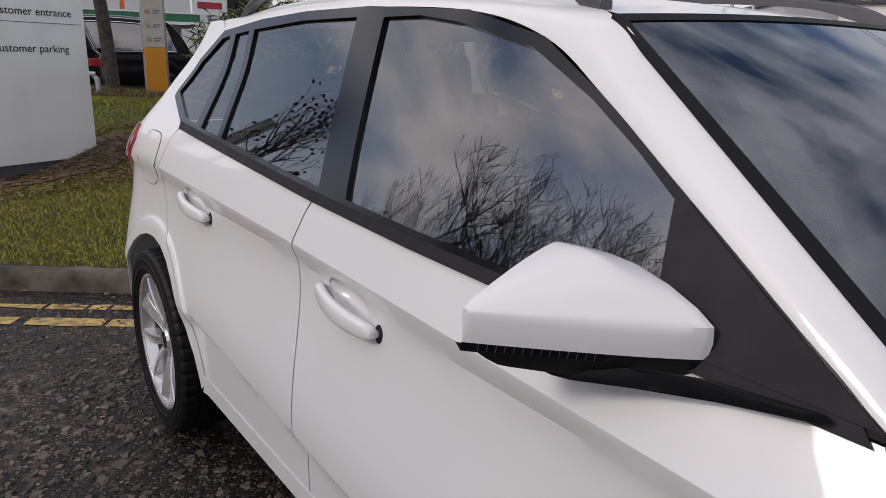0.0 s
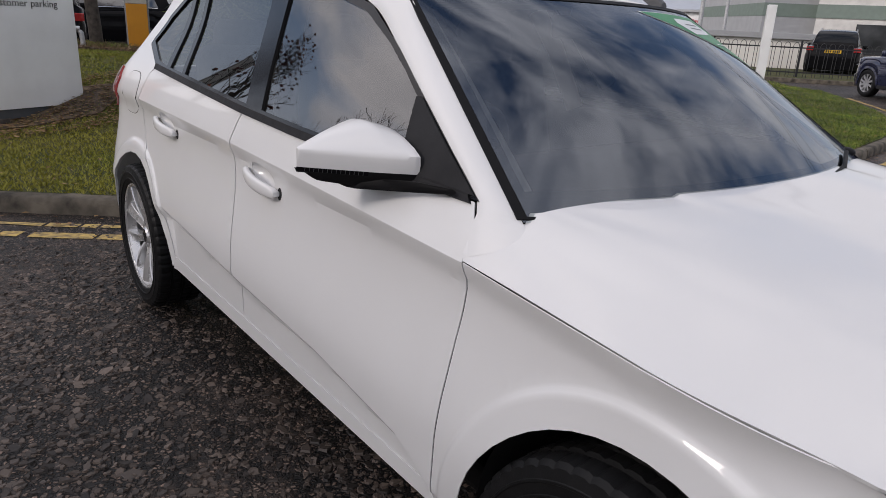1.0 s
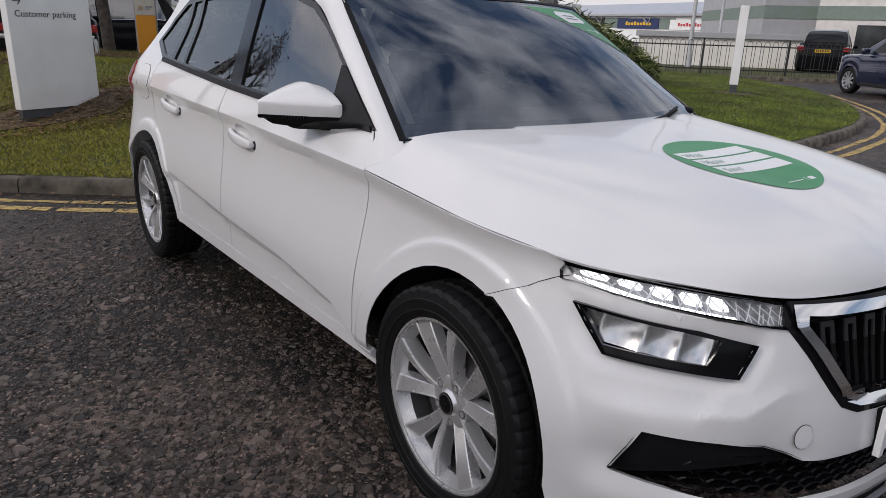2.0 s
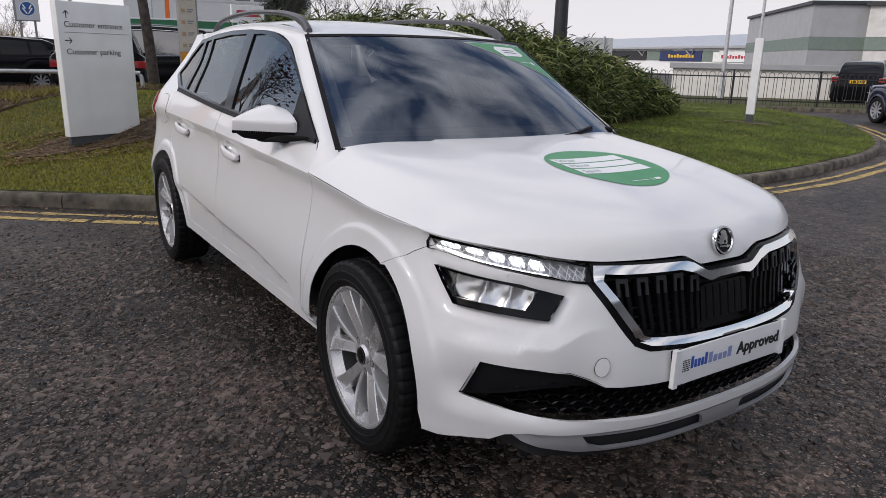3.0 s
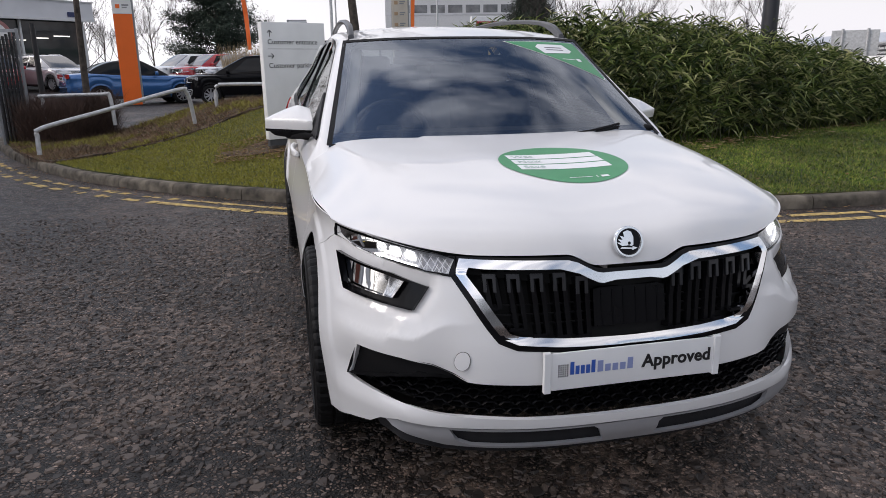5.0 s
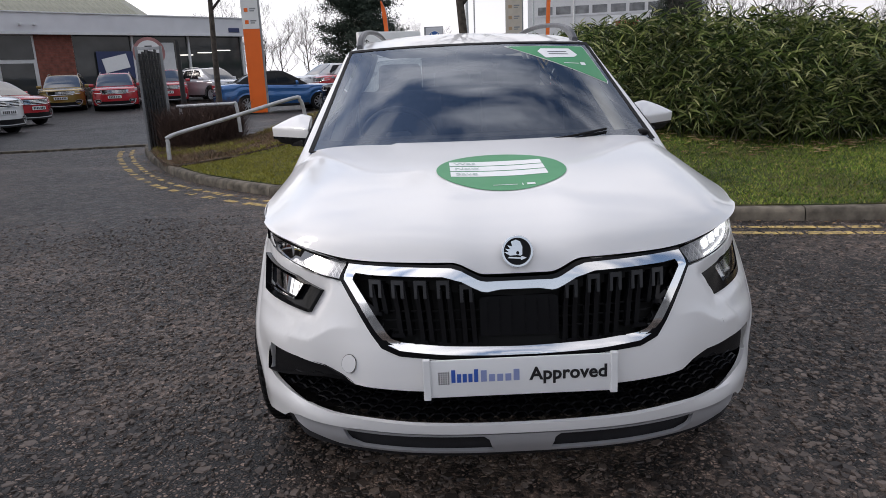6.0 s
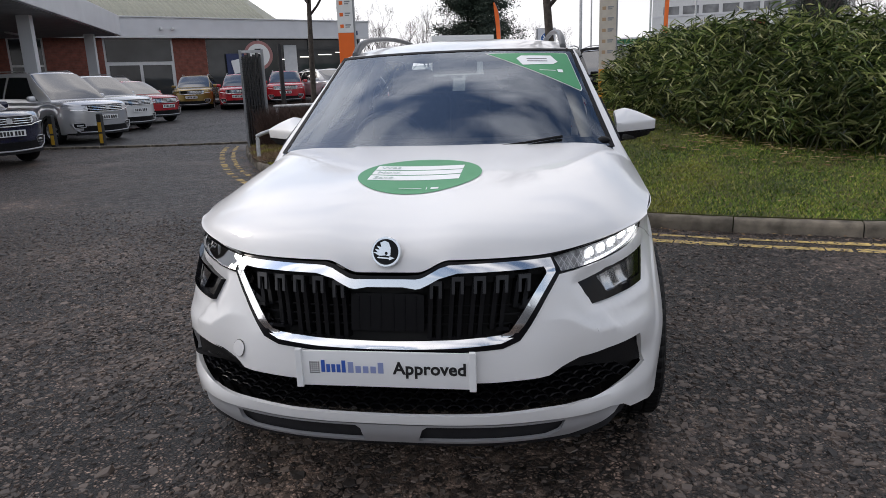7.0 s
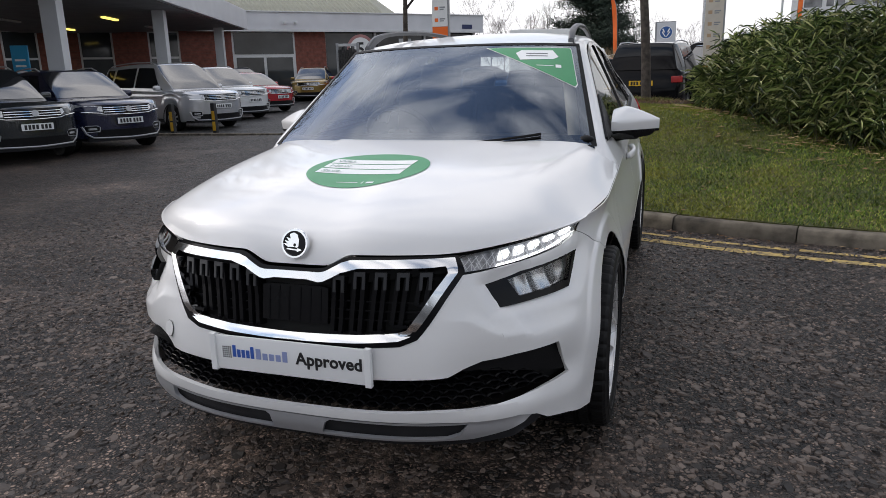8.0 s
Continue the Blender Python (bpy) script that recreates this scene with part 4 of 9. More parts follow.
for zr in (0.60, 0.625, 0.65):
    bm = sheet(both([(0, zr), (0.355 if zr < 0.62 else 0.385, zr), (0.355 if zr < 0.62 else 0.385, zr + 0.004), (0, zr + 0.004)]), lambda q, z: skin(q, z, -0.03), 0.03, (), 0.006)
    part("grille_bar", bm, "black", car)

# headlamps: two slim lamps a side
HEAD = [(0.459, 0.724), (0.54, 0.733), (0.62, 0.745), (0.70, 0.760), (0.744, 0.772), (0.744, 0.79), (0.742, 0.809), (0.70, 0.801), (0.62, 0.789), (0.54, 0.778), (0.456, 0.768)]


def shrink(pts, f, g=None):
    c = np.mean(pts, axis=0)
    return [tuple(c + (np.array(p) - c) * (f, g or f)) for p in pts]



for s in (-1, 1):
    def on(pts):
        return [(s * qx(x, z), z) for x, z in pts]
    lamp = part("headlamp", sheet(on(HEAD), lambda q, z: skin(q, z, -0.020), 0.02, (), 0, s < 0), "lamp_silver", car, "slim clear headlamp with lit daytime strip", 30)
    part("lamp_rim", sheet(on(shrink(HEAD, 1.0, 1.02)), lambda q, z: skin(q, z, -0.004), 0.012, [on(shrink(HEAD, 0.99, 0.92))], 0.012, s < 0), "gloss_black", lamp, "", 30)
    # cut glass: a net of crossing bright ridges
    def low_edge(x):
        return lerp1(x, (0.459, 0.54, 0.62, 0.70, 0.744), (0.728, 0.737, 0.749, 0.764, 0.776))

    def high_edge(x):
        return lerp1(x, (0.456, 0.54, 0.62, 0.70, 0.742), (0.763, 0.773, 0.784, 0.796, 0.804))
    bm = bmesh.new()
    rnd = random.Random(5)
    for k in range(15):
        x0 = 0.466 + k * 0.0186
        for xa, xb, fa, fb in ((x0, x0 + 0.021, 0.0, 0.95), (x0 + 0.020, x0 - 0.004, 0.05, 1.0), (x0 + 0.006, x0 + 0.016, 0.55, 0.05)):
            xa, xb = (min(0.739, q + rnd.uniform(-0.004, 0.004)) for q in (xa, xb))
            za = low_edge(xa) + (high_edge(xa) - low_edge(xa)) * fa
            zb2 = low_edge(xb) + (high_edge(xb) - low_edge(xb)) * fb
            vs = [bm.verts.new(skin(s * qx(px, pz), pz, o)) for px, pz, o in ((xa - 0.0010, za, -0.008), (xa + 0.0010, za, -0.008), (xb + 0.0010, zb2, -0.006), (xb - 0.0010, zb2, -0.006))]
            bm.faces.new(vs)
    part("lamp_ridges", bm, "ridge_bright", lamp)
    # a row of lit blocks with a thin lit strip below them
    for k in range(5):
        xa = 0.556 + k * 0.0365
        xb = xa + 0.029
        cell = [(px, low_edge(px) + (high_edge(px) - low_edge(px)) * f) for px, f in ((xa + 0.003, 0.46), ((xa + xb) / 2, 0.40), (xb - 0.003, 0.46), (xb, 0.70), (xb - 0.005, 0.90), (xa + 0.005, 0.90), (xa, 0.70))]
        part("daytime_block", sheet(on(cell), lambda q, z: skin(q, z, -0.0125), 0.02, (), 0.004, s < 0), "led", lamp, "lit white daytime lamp")
    cell = [(px, low_edge(px) + 0.0015) for px in (0.556, 0.62, 0.70, 0.738)] + [(px, low_edge(px) + 0.0075) for px in (0.738, 0.70, 0.62, 0.556)]
    part("daytime_strip", sheet(on(cell), lambda q, z: skin(q, z, -0.0125), 0.01, (), 0.004, s < 0), "led", lamp, "lit white daytime strip")
    part("lens", sheet(on(shrink(HEAD, 0.99, 0.93)), lambda q, z: skin(q, z, -0.002), 0.02, (), 0, s < 0), "lens", lamp, "", 40).visible_shadow = False
    # lower lamp
    lamp = part("lower_lamp", sheet(on(shrink(LAMP2, 1.02, 1.05)), lambda q, z: skin(q, z, -0.06), 0.03, (), 0, s < 0), "dark", car, "clear lower headlamp in a gloss black bezel", 30)
    part("lamp_bezel", sheet(on(shrink(LAMP2, 1.005, 1.01)), lambda q, z: skin(q, z, -0.012), 0.012, [on([(0.590, 0.700), (0.64, 0.711), (0.742, 0.727), (0.737, 0.660), (0.68, 0.656), (0.622, 0.652)])], 0.016, s < 0), "gloss_black", lamp, "", 30)
    # one rippled reflector behind the clear lens
    bm = bmesh.new()
    nx, nz = 60, 10
    rows = []
    for i in range(nx + 1):
        x = 0.578 + 0.172 * i / nx
        zb0, zt = lerp1(x, (0.578, 0.75), (0.640, 0.662)), lerp1(x, (0.578, 0.75), (0.706, 0.734))
        row = []
        for k in range(nz + 1):
            z = zb0 + (zt - zb0) * k / nz
            ph = (x - 0.60) / 0.046 + (z - 0.69) * 9.0
            w_ = ph - math.floor(ph)
            row.append(bm.verts.new(skin(s * qx(x, z), z, -0.024 - 0.011 * math.sin(math.pi * w_) ** 0.6 - 0.004 * math.sin(math.pi * k / nz))))
        rows.append(row)
    for i in range(nx):
        for k in range(nz):
            f = (rows[i][k], rows[i + 1][k], rows[i + 1][k + 1], rows[i][k + 1])
            bm.faces.new(f if s > 0 else f[::-1])
    part("reflector_bowl", bm, "reflector", lamp, "", 50)
    part("lens", sheet(on([(0.588, 0.701), (0.64, 0.712), (0.746, 0.728), (0.743, 0.667), (0.68, 0.659), (0.620, 0.654)]), lambda q, z: skin(q, z, -0.0145), 0.02, (), 0, s < 0), "lens", lamp, "", 40).visible_shadow = False


# ---- windscreen and roof ----
def screen(v, t, off=0.0):
    """v: -1 to 1 across, t: 0 at the bonnet, 1 at the roof."""
    a = Vector((0.702 * v, 0.235 + 0.165 * abs(v) ** 2.4, 0.984))
    b = Vector((0.566 * v, 0.885 + 0.085 * abs(v) ** 2.4, 1.386 - 0.014 * abs(v) ** 2.5))
    p = a.lerp(b, t)
    n = Vector((0.15 * v, -0.52, 0.84)).normalized()
    return p + n * (0.028 * math.sin(math.pi * t) * (1 - abs(v) ** 3) + off)


SCREEN = [(-1, -0.06), (1, -0.06), (1, 1), (-1, 1)]
windscreen = part("windscreen", sheet(SCREEN, lambda v, t: screen(v, t, 0.002), 0.05, (), 0), "glass_front", car, "tinted windscreen with dark border", 60)
windscreen.visible_shadow = False
band = [(-0.955, 0.055), (-0.6, 0.035), (0, 0.03), (0.6, 0.035), (0.955, 0.055), (0.95, 0.5), (0.945, 0.93), (0.9, 0.955), (0.25, 0.955), (0.10, 0.90), (0, 0.88), (-0.10, 0.90), (-0.25, 0.955), (-0.9, 0.955), (-0.945, 0.93), (-0.95, 0.5)]
part("screen_border", sheet(SCREEN, lambda v, t: screen(v, t, -0.002), 0.05, [band], 0), "gloss_black", windscreen, "black printed border")
part("screen_seal", sheet([(-1.012, -0.05), (1.012, -0.05), (1.012, 1.012), (-1.012, 1.012)], lambda v, t: screen(v, t, 0.004), 0.05, [[(-0.985, -0.04), (0.985, -0.04), (0.985, 0.985), (-0.985, 0.985)]], 0.01), "black", windscreen)


def roof_edge(y):
    return Vector((lerp1(y, (0.97, 1.12, 1.65, 2.6, 2.95), (0.548, 0.512, 0.502, 0.495, 0.47)), y, lerp1(y, (0.97, 1.12, 1.35, 1.65, 2.0, 2.3, 2.65, 2.95), (1.378, 1.404, 1.432, 1.448, 1.455, 1.452, 1.430, 1.385))))


def roof_mid(y):
    return lerp1(y, (0.885, 1.0, 1.15, 1.35, 1.6, 1.85, 2.2, 2.6, 3.02), (1.388, 1.408, 1.430, 1.454, 1.474, 1.485, 1.486, 1.468, 1.42))


bm = bmesh.new()
rows = []
for j in range(41):
    t = j / 40
    row = []
    for i in range(41):
        v = -1 + i / 20
        y = (0.885 + 0.085 * abs(v) ** 2.4) * (1 - t) + (3.02 - 0.07 * v * v) * t
        e = roof_edge(y)
        z = e.z + (roof_mid(y) - e.z) * (1 - abs(v) ** 2.3)
        row.append(bm.verts.new((e.x * v, y, z)))
    rows.append(row)
for j in range(40):
    for i in range(40):
        bm.faces.new((rows[j][i], rows[j][i + 1], rows[j + 1][i + 1], rows[j + 1][i]))
part("roof", bm, "paint", car, "", 50)
# pillars and cant rail in one, between the side windows and the screen and roof
DLO_TOP = [(0.430, 0.886), (0.449, 0.945), (0.464, 0.987), (0.60, 1.072), (0.778, 1.178), (0.925, 1.264), (1.085, 1.346), (1.30, 1.394), (1.67, 1.414), (2.0, 1.414), (2.30, 1.401), (2.59, 1.372), (2.66, 1.40)]
for s in (-1, 1):
    bm = bmesh.new()
    out = [Vector(p) for p in spline([(*skin(qy(y, z, s), z),) for y, z in DLO_TOP], 0.03)]
    n = len(out)
    ctrl = [(*screen(s, -0.16), ), (*screen(s, -0.08), ), (*screen(s, 0.0), ), (*screen(s, 0.34), ), (*screen(s, 0.62), ), (*screen(s, 0.86), ), (*screen(s, 1.0), )] + [(s * roof_edge(y).x, y, roof_edge(y).z) for y in (1.12, 1.5, 1.95, 2.30, 2.60, 2.75)]
    # step along both lines alike
    inn_full = [Vector(p) for p in spline(ctrl, 0.01)]
    outp = [Vector((*skin(qy(y, z, s), z),)) for y, z in DLO_TOP]

    def at_knots(line, knots):
        return [min(range(len(line)), key=lambda i: (line[i] - k).length) for k in knots]
    ki = at_knots(inn_full, [Vector(c) for c in ctrl])
    ko = at_knots(out, outp)
    rows = []
    for k in range(len(ctrl) - 1):
        for j in range(8 if k < len(ctrl) - 2 else 9):
            f = j / 8
            o = out[min(n - 1, int(round(ko[k] + (ko[k + 1] - ko[k]) * f)))]
            i_ = inn_full[min(len(inn_full) - 1, int(round(ki[k] + (ki[k + 1] - ki[k]) * f)))]
            rows.append((o, i_))
    g = []
    for o, i_ in rows:
        row = []
        outward = Vector((s * 0.7, -0.15, 0.7)).normalized()
        for m_ in range(9):
            f = m_ / 8
            row.append(bm.verts.new(o.lerp(i_, f) + outward * (0.011 * math.sin(math.pi * f) ** 0.8)))
        g.append(row)
    for a_ in range(len(g) - 1):
        for m_ in range(8):
            f = (g[a_][m_], g[a_][m_ + 1], g[a_ + 1][m_ + 1], g[a_ + 1][m_])
            bm.faces.new(f if s < 0 else f[::-1])
    bmesh.ops.remove_doubles(bm, verts=bm.verts[:], dist=0.0005)
    bmesh.ops.recalc_face_normals(bm, faces=bm.faces[:])
    part("roof_pillar", bm, "paint", car, "", 50)
    # roof rail
    rail = [(s * 0.527, 1.03, 1.398), (s * 0.524, 1.075, 1.428), (s * 0.520, 1.16, 1.457), (s * 0.514, 1.42, 1.488), (s * 0.508, 1.9, 1.508), (s * 0.505, 2.35, 1.498), (s * 0.502, 2.6, 1.468), (s * 0.498, 2.72, 1.42)]
    line = [Vector(q) for q in spline(rail, 0.03)]
    bm = bmesh.new()
    rows = []
    for i_, q in enumerate(line):
        f_ = i_ / (len(line) - 1)
        h_ = 0.012 + 0.024 * sm(0.16, 0.0, f_) + 0.02 * sm(0.88, 1.0, f_)
        rows.append([bm.verts.new(q + Vector((s * a_, 0, b_))) for a_, b_ in ((-0.012, -h_), (-0.014, 0.004), (-0.007, 0.011), (0.007, 0.010), (0.015, 0.0), (0.014, -h_ * 0.6), (0.010, -h_))])
    for a_, b_ in zip(rows, rows[1:]):
        for k in range(7):
            bm.faces.new((a_[k], a_[(k + 1) % 7], b_[(k + 1) % 7], b_[k]))
    bm.faces.new(rows[0])
    bm.faces.new(rows[-1])
    bmesh.ops.recalc_face_normals(bm, faces=bm.faces[:])
    part("roof_rail", bm, "rail_grey", car, "dark grey roof rail", 40)

# ---- side windows ----
DLO = [(2.508, 1.084), (2.757, 1.160), (2.765, 1.18), (2.72, 1.282), (2.59, 1.372), (2.30, 1.401), (2.0, 1.414), (1.67, 1.414), (1.30, 1.394), (1.085, 1.346), (0.925, 1.264), (0.778, 1.178), (0.60, 1.072), (0.455, 0.985)] + [(y, belt(y)) for y in (0.97, 1.3, 1.56, 2.0)]
WIN_F = [(y, belt(y) + 0.020) for y in (0.715, 1.0, 1.432)] + [(1.585, 1.388), (1.45, 1.388), (1.30, 1.371), (1.10, 1.330), (0.94, 1.258), (0.835, 1.200), (0.752, 1.148)]
WIN_R = [(y, belt(y) + 0.020) for y in (1.545, 1.8, 2.150)] + [(2.325, 1.372), (2.0, 1.390), (1.705, 1.391)]
WIN_Q = [(2.185, belt(2.185) + 0.020), (2.335, belt(2.335) + 0.018), (2.47, 1.360), (2.365, 1.369)]
WIN_E = [(2.385, belt(2.385) + 0.018), (2.50, 1.104), (2.728, 1.172), (2.69, 1.270), (2.578, 1.347), (2.515, 1.356)]
trims = side_part("window_trim", DLO, "pillar_gloss", "black window surround", off=0.003, step=0.03, depth=0.012, holes=(WIN_F, WIN_R, WIN_Q, WIN_E))
for w_, nm in ((WIN_F, "side_window"), (WIN_R, "side_window"), (WIN_Q, "side_window"), (WIN_E, "side_window")):
    big = shrink(w_, 1.02)
    for ob in side_part(nm, big, "glass", "", off=-0.005, step=0.05, depth=0, parents=trims, smooth=60):
        ob.visible_shadow = False
# satin strip under the windows
strip = [(y, belt(y) - 0.010) for y in np.linspace(0.474, 2.50, 14)] + [(y, belt(y) + 0.010) for y in np.linspace(0.492, 2.52, 14)][::-1]
side_part("belt_strip", strip, "clad", "", off=0.007, step=0.03, depth=0.008)

# ---- door mirrors ----
for s in (-1, 1):
    sail = [(0.47, 0.992), (0.718, belt(0.718) + 0.006), (0.755, 1.150), (0.738, 1.152), (0.60, 1.068)]
    base = part("mirror_base", sheet([(qy(y, z, s), z) for y, z in sail], lambda q, z: skin(q, z, 0.009), 0.03, (), 0.02), "clad", car, "dark grey door mirror mounting", 40)

    def mcap(u):
        """A section across the mirror, from the rear of its top over the sharp front edge to the rear of its foot: y, z."""
        u = max(u, 0.0)
        zc, yr = 1.042, 0.842 - 0.012 * u
        dep = yr - (0.638 + 0.181 * u ** 1.12)
        hi = 0.046 + 0.014 * u / 0.25 if u < 0.25 else 0.002 + 0.058 * (1 - ((u - 0.25) / 0.75) ** 1.3)
        face, foot = 0.040, 0.088 - 0.022 * u - 0.022 * sm(0.78, 1.0, u)
        fr = yr - dep
        top = [(yr, zc + hi * 0.95), (yr - dep * 0.25, zc + hi), (yr - dep * 0.45, zc + hi * 0.94), (yr - dep * 0.68, zc + hi * 0.66), (yr - dep * 0.88, zc + hi * 0.27), (fr, zc)]
        front = [(fr, zc), (fr + 0.003, zc - face * 0.5), (fr + 0.009, zc - face)]
        lens_ = [(fr + 0.010, zc - face), (fr + 0.012, zc - face - 0.009)]
        under = [(fr + 0.0105, zc - face - 0.0005), (fr + 0.013, zc - face - 0.012), (fr + 0.022 + dep * 0.12, zc - foot), (yr, zc - foot * 0.95)]
        return top, front, lens_, under

    def shell(which, u0=0.0, u1=1.0, nu=26, ends=True):
        bm = bmesh.new()
        us = [u0 + (u1 - u0) * i / nu for i in range(nu + 1)]
        g = []
        for u in us:
            pts = mcap(u)[which] if isinstance(which, int) else mcap(u)[0] + mcap(u)[1][1:]
            g.append([bm.verts.new((s * (0.752 + 0.195 * u), y, z)) for y, z in pts])
        for a_, b_ in zip(g, g[1:]):
            for k in range(len(a_) - 1):
                bm.faces.new((a_[k], b_[k], b_[k + 1], a_[k + 1]))
        if ends:
            bm.faces.new(g[0])
            bm.faces.new(g[-1][::-1])
        bmesh.ops.recalc_face_normals(bm, faces=bm.faces[:])
        return bm
    cap_bm = shell("cap")
    bmesh.ops.subdivide_edges(cap_bm, edges=[e for e in cap_bm.edges if len(e.link_faces) == 2 and max(len(f.verts) for f in e.link_faces) == 4], cuts=1, use_grid_fill=True)
    for _ in range(2):
        bmesh.ops.smooth_vert(cap_bm, verts=[v for v in cap_bm.verts if v.co.z > 1.012], factor=0.3, use_axis_x=False, use_axis_y=True, use_axis_z=True)
    arm = bmesh.new()
    rows = []
    for f, x, y, z, a_, b_ in ((0, 0.850, 0.765, 0.968, 0.036, 0.010), (0.3, 0.812, 0.705, 0.974, 0.034, 0.012), (0.7, 0.780, 0.620, 0.984, 0.026, 0.012), (1, 0.765, 0.520, 0.994, 0.012, 0.006)):
        rows.append([arm.verts.new((s * (x + 0.4 * a_ * math.cos(k * math.pi / 5)), y + a_ * math.cos(k * math.pi / 5), z + b_ * math.sin(k * math.pi / 5))) for k in range(10)])
    for r0, r1 in zip(rows, rows[1:]):
        for k in range(10):
            arm.faces.new((r0[k], r0[(k + 1) % 10], r1[(k + 1) % 10], r1[k]))
    arm.faces.new(rows[0])
    arm.faces.new(rows[-1])
    bmesh.ops.recalc_face_normals(arm, faces=arm.faces[:])
    part("mirror_arm", arm, "black", base, "", 50)
    part("mirror_cap", cap_bm, "paint", base, "white door mirror cap", 45)
    part("mirror_underside", shell(3, -0.42, 0.995, 30), "black", base, "", 30)
    part("mirror_indicator", shell(2, 0.42, 1.0, 16, False), "gloss_black", base, "slim ribbed indicator lens", 30)
    for k in range(14):
        part("indicator_rib", shell(2, 0.46 + k * 0.036, 0.464 + k * 0.036, 1, False), "lampgrey", base).matrix_basis = pose(s * 0.0008, -0.0012, 0)
    part("mirror_glass", boxm(min(s * 0.775, s * 0.905), max(s * 0.775, s * 0.905), 0.834, 0.838, 0.985, 1.050, 0.002), "chrome", base)

# ---- door handles ----
for (ya, yb, za, zb), doors in zip(HANDLES, (front_doors, rear_doors)):
    for s, door in zip((-1, 1), doors):
        n = 20
        ring = bowl_line(ya, yb, za, zb, 1.02)
        yc, zc = np.mean(ring, axis=0)
        bowl = sheet([(qy(y, z, s), z) for y, z in ring], lambda q, z: skin(q, z, -0.001), 0.010, (), 0)
        for v in bowl.verts:
            d = math.hypot((v.co.y - yc) / 0.080, (v.co.z - zc - (v.co.y - yc) * 0.15) / 0.035)
            v.co.x -= s * 0.030 * max(0, 1 - d ** 2.5)
        part("handle_bowl", bowl, "paint", door, "", 60)
        bm = bmesh.new()
        rows = []
        for i in range(n + 1):
            f = i / n
            y, z = ya + (yb - ya) * f, za + (zb - za) * f
            bow = math.sin(math.pi * (0.10 + 0.80 * f)) ** 0.75
            x = abs(skin(qy(y, z, s), z).x) - 0.006 + 0.040 * bow
            h = (0.0155 + 0.005 * math.sin(math.pi * f)) * sm(-0.10, 0.12, f) * sm(1.06, 0.93, f)
            th = 0.011
            rows.append([bm.verts.new((s * (x + th * math.copysign(abs(math.cos(a)) ** 0.7, math.cos(a))), y, z - 0.004 + h * math.copysign(abs(math.sin(a)) ** 0.7, math.sin(a)))) for a in np.linspace(0, 2 * math.pi, 16, endpoint=False)])
        for i in range(n):
            for k in range(16):
                bm.faces.new((rows[i][k], rows[i][(k + 1) % 16], rows[i + 1][(k + 1) % 16], rows[i + 1][k]))
        bm.faces.new(rows[0])
        bm.faces.new(rows[-1])
        bmesh.ops.recalc_face_normals(bm, faces=bm.faces[:])
        part("door_handle", bm, "paint", door, "white door handle", 50)
        # dark joint where the grip's front end meets the door
        foot = [(yb + 0.012 * math.cos(a), zb - 0.004 + 0.018 * math.sin(a)) for a in np.linspace(0, 2 * math.pi, 16, endpoint=False)]
        part("handle_seal", sheet([(qy(y, z, s), z) for y, z in foot], lambda q, z: skin(q, z, 0.0015), 0.01, (), 0.002), "clad", door)
# filler flap on the driver's flank, tail lamps
def flap_line(k):
    return [(2.742 + 0.105 * k * math.copysign(abs(math.cos(a)) ** 0.6, math.cos(a)) - 0.25 * 0.09 * math.sin(a), 0.955 + 0.092 * k * math.copysign(abs(math.sin(a)) ** 0.6, math.sin(a))) for a in np.linspace(0, 2 * math.pi, 40, endpoint=False)]


part("flap_gap", sheet([(qy(y, z, -1), z) for y, z in flap_line(1.0)], lambda q, z: skin(q, z, 0.0008), 0.03, (), 0.001), "clad", car)
part("filler_flap", sheet([(qy(y, z, -1), z) for y, z in flap_line(0.975)], lambda q, z: skin(q, z, 0.0018), 0.03, (), 0.003), "paint", car, "white filler flap", 40)
tl = [(2.93, 1.00), (2.96, 0.92), (3.05, 0.86), (3.22, 0.845), (3.24, 1.02), (3.10, 1.045), (2.97, 1.05)]
side_part("tail_lamp", tl, "redlamp", "red tail lamp", off=0.010, step=0.02, depth=0.02)

# ---- wheels ----
def tyre_mesh():
    bm = bmesh.new()
    seg = 192
    prof = [(0.234, -0.085), (0.243, -0.098), (0.258, -0.103), (0.2595, -0.1065), (0.2635, -0.1065), (0.265, -0.1045), (0.285, -0.1055), (0.2865, -0.107), (0.291, -0.107), (0.2925, -0.105), (0.3135, -0.0995), (0.3225, -0.090), (0.3255, -0.070),
            (0.3245, -0.052), (0.318, -0.049), (0.318, -0.042), (0.327, -0.039), (0.327, -0.012), (0.320, -0.009), (0.320, -0.003), (0.328, 0.0)]
    prof = prof + [(r, -h) for r, h in prof[::-1][1:]]
    rings = []
    for r, h in prof:
        ring = []
        for k in range(seg):
            rr = r
            if abs(h) > 0.045 and r > 0.312 and k % 4 == 0:
                rr -= 0.0045
            if abs(h) < 0.04 and r > 0.3265 and k % 4 == 2:
                rr -= 0.005
            a = k * 2 * math.pi / seg
            ring.append(bm.verts.new((h, rr * math.cos(a), rr * math.sin(a))))
        rings.append(ring)
    for i in range(len(prof) - 1):
        for k in range(seg):
            bm.faces.new((rings[i][k], rings[i][(k + 1) % seg], rings[i + 1][(k + 1) % seg], rings[i + 1][k]))
    bmesh.ops.recalc_face_normals(bm, faces=bm.faces[:])
    return bm


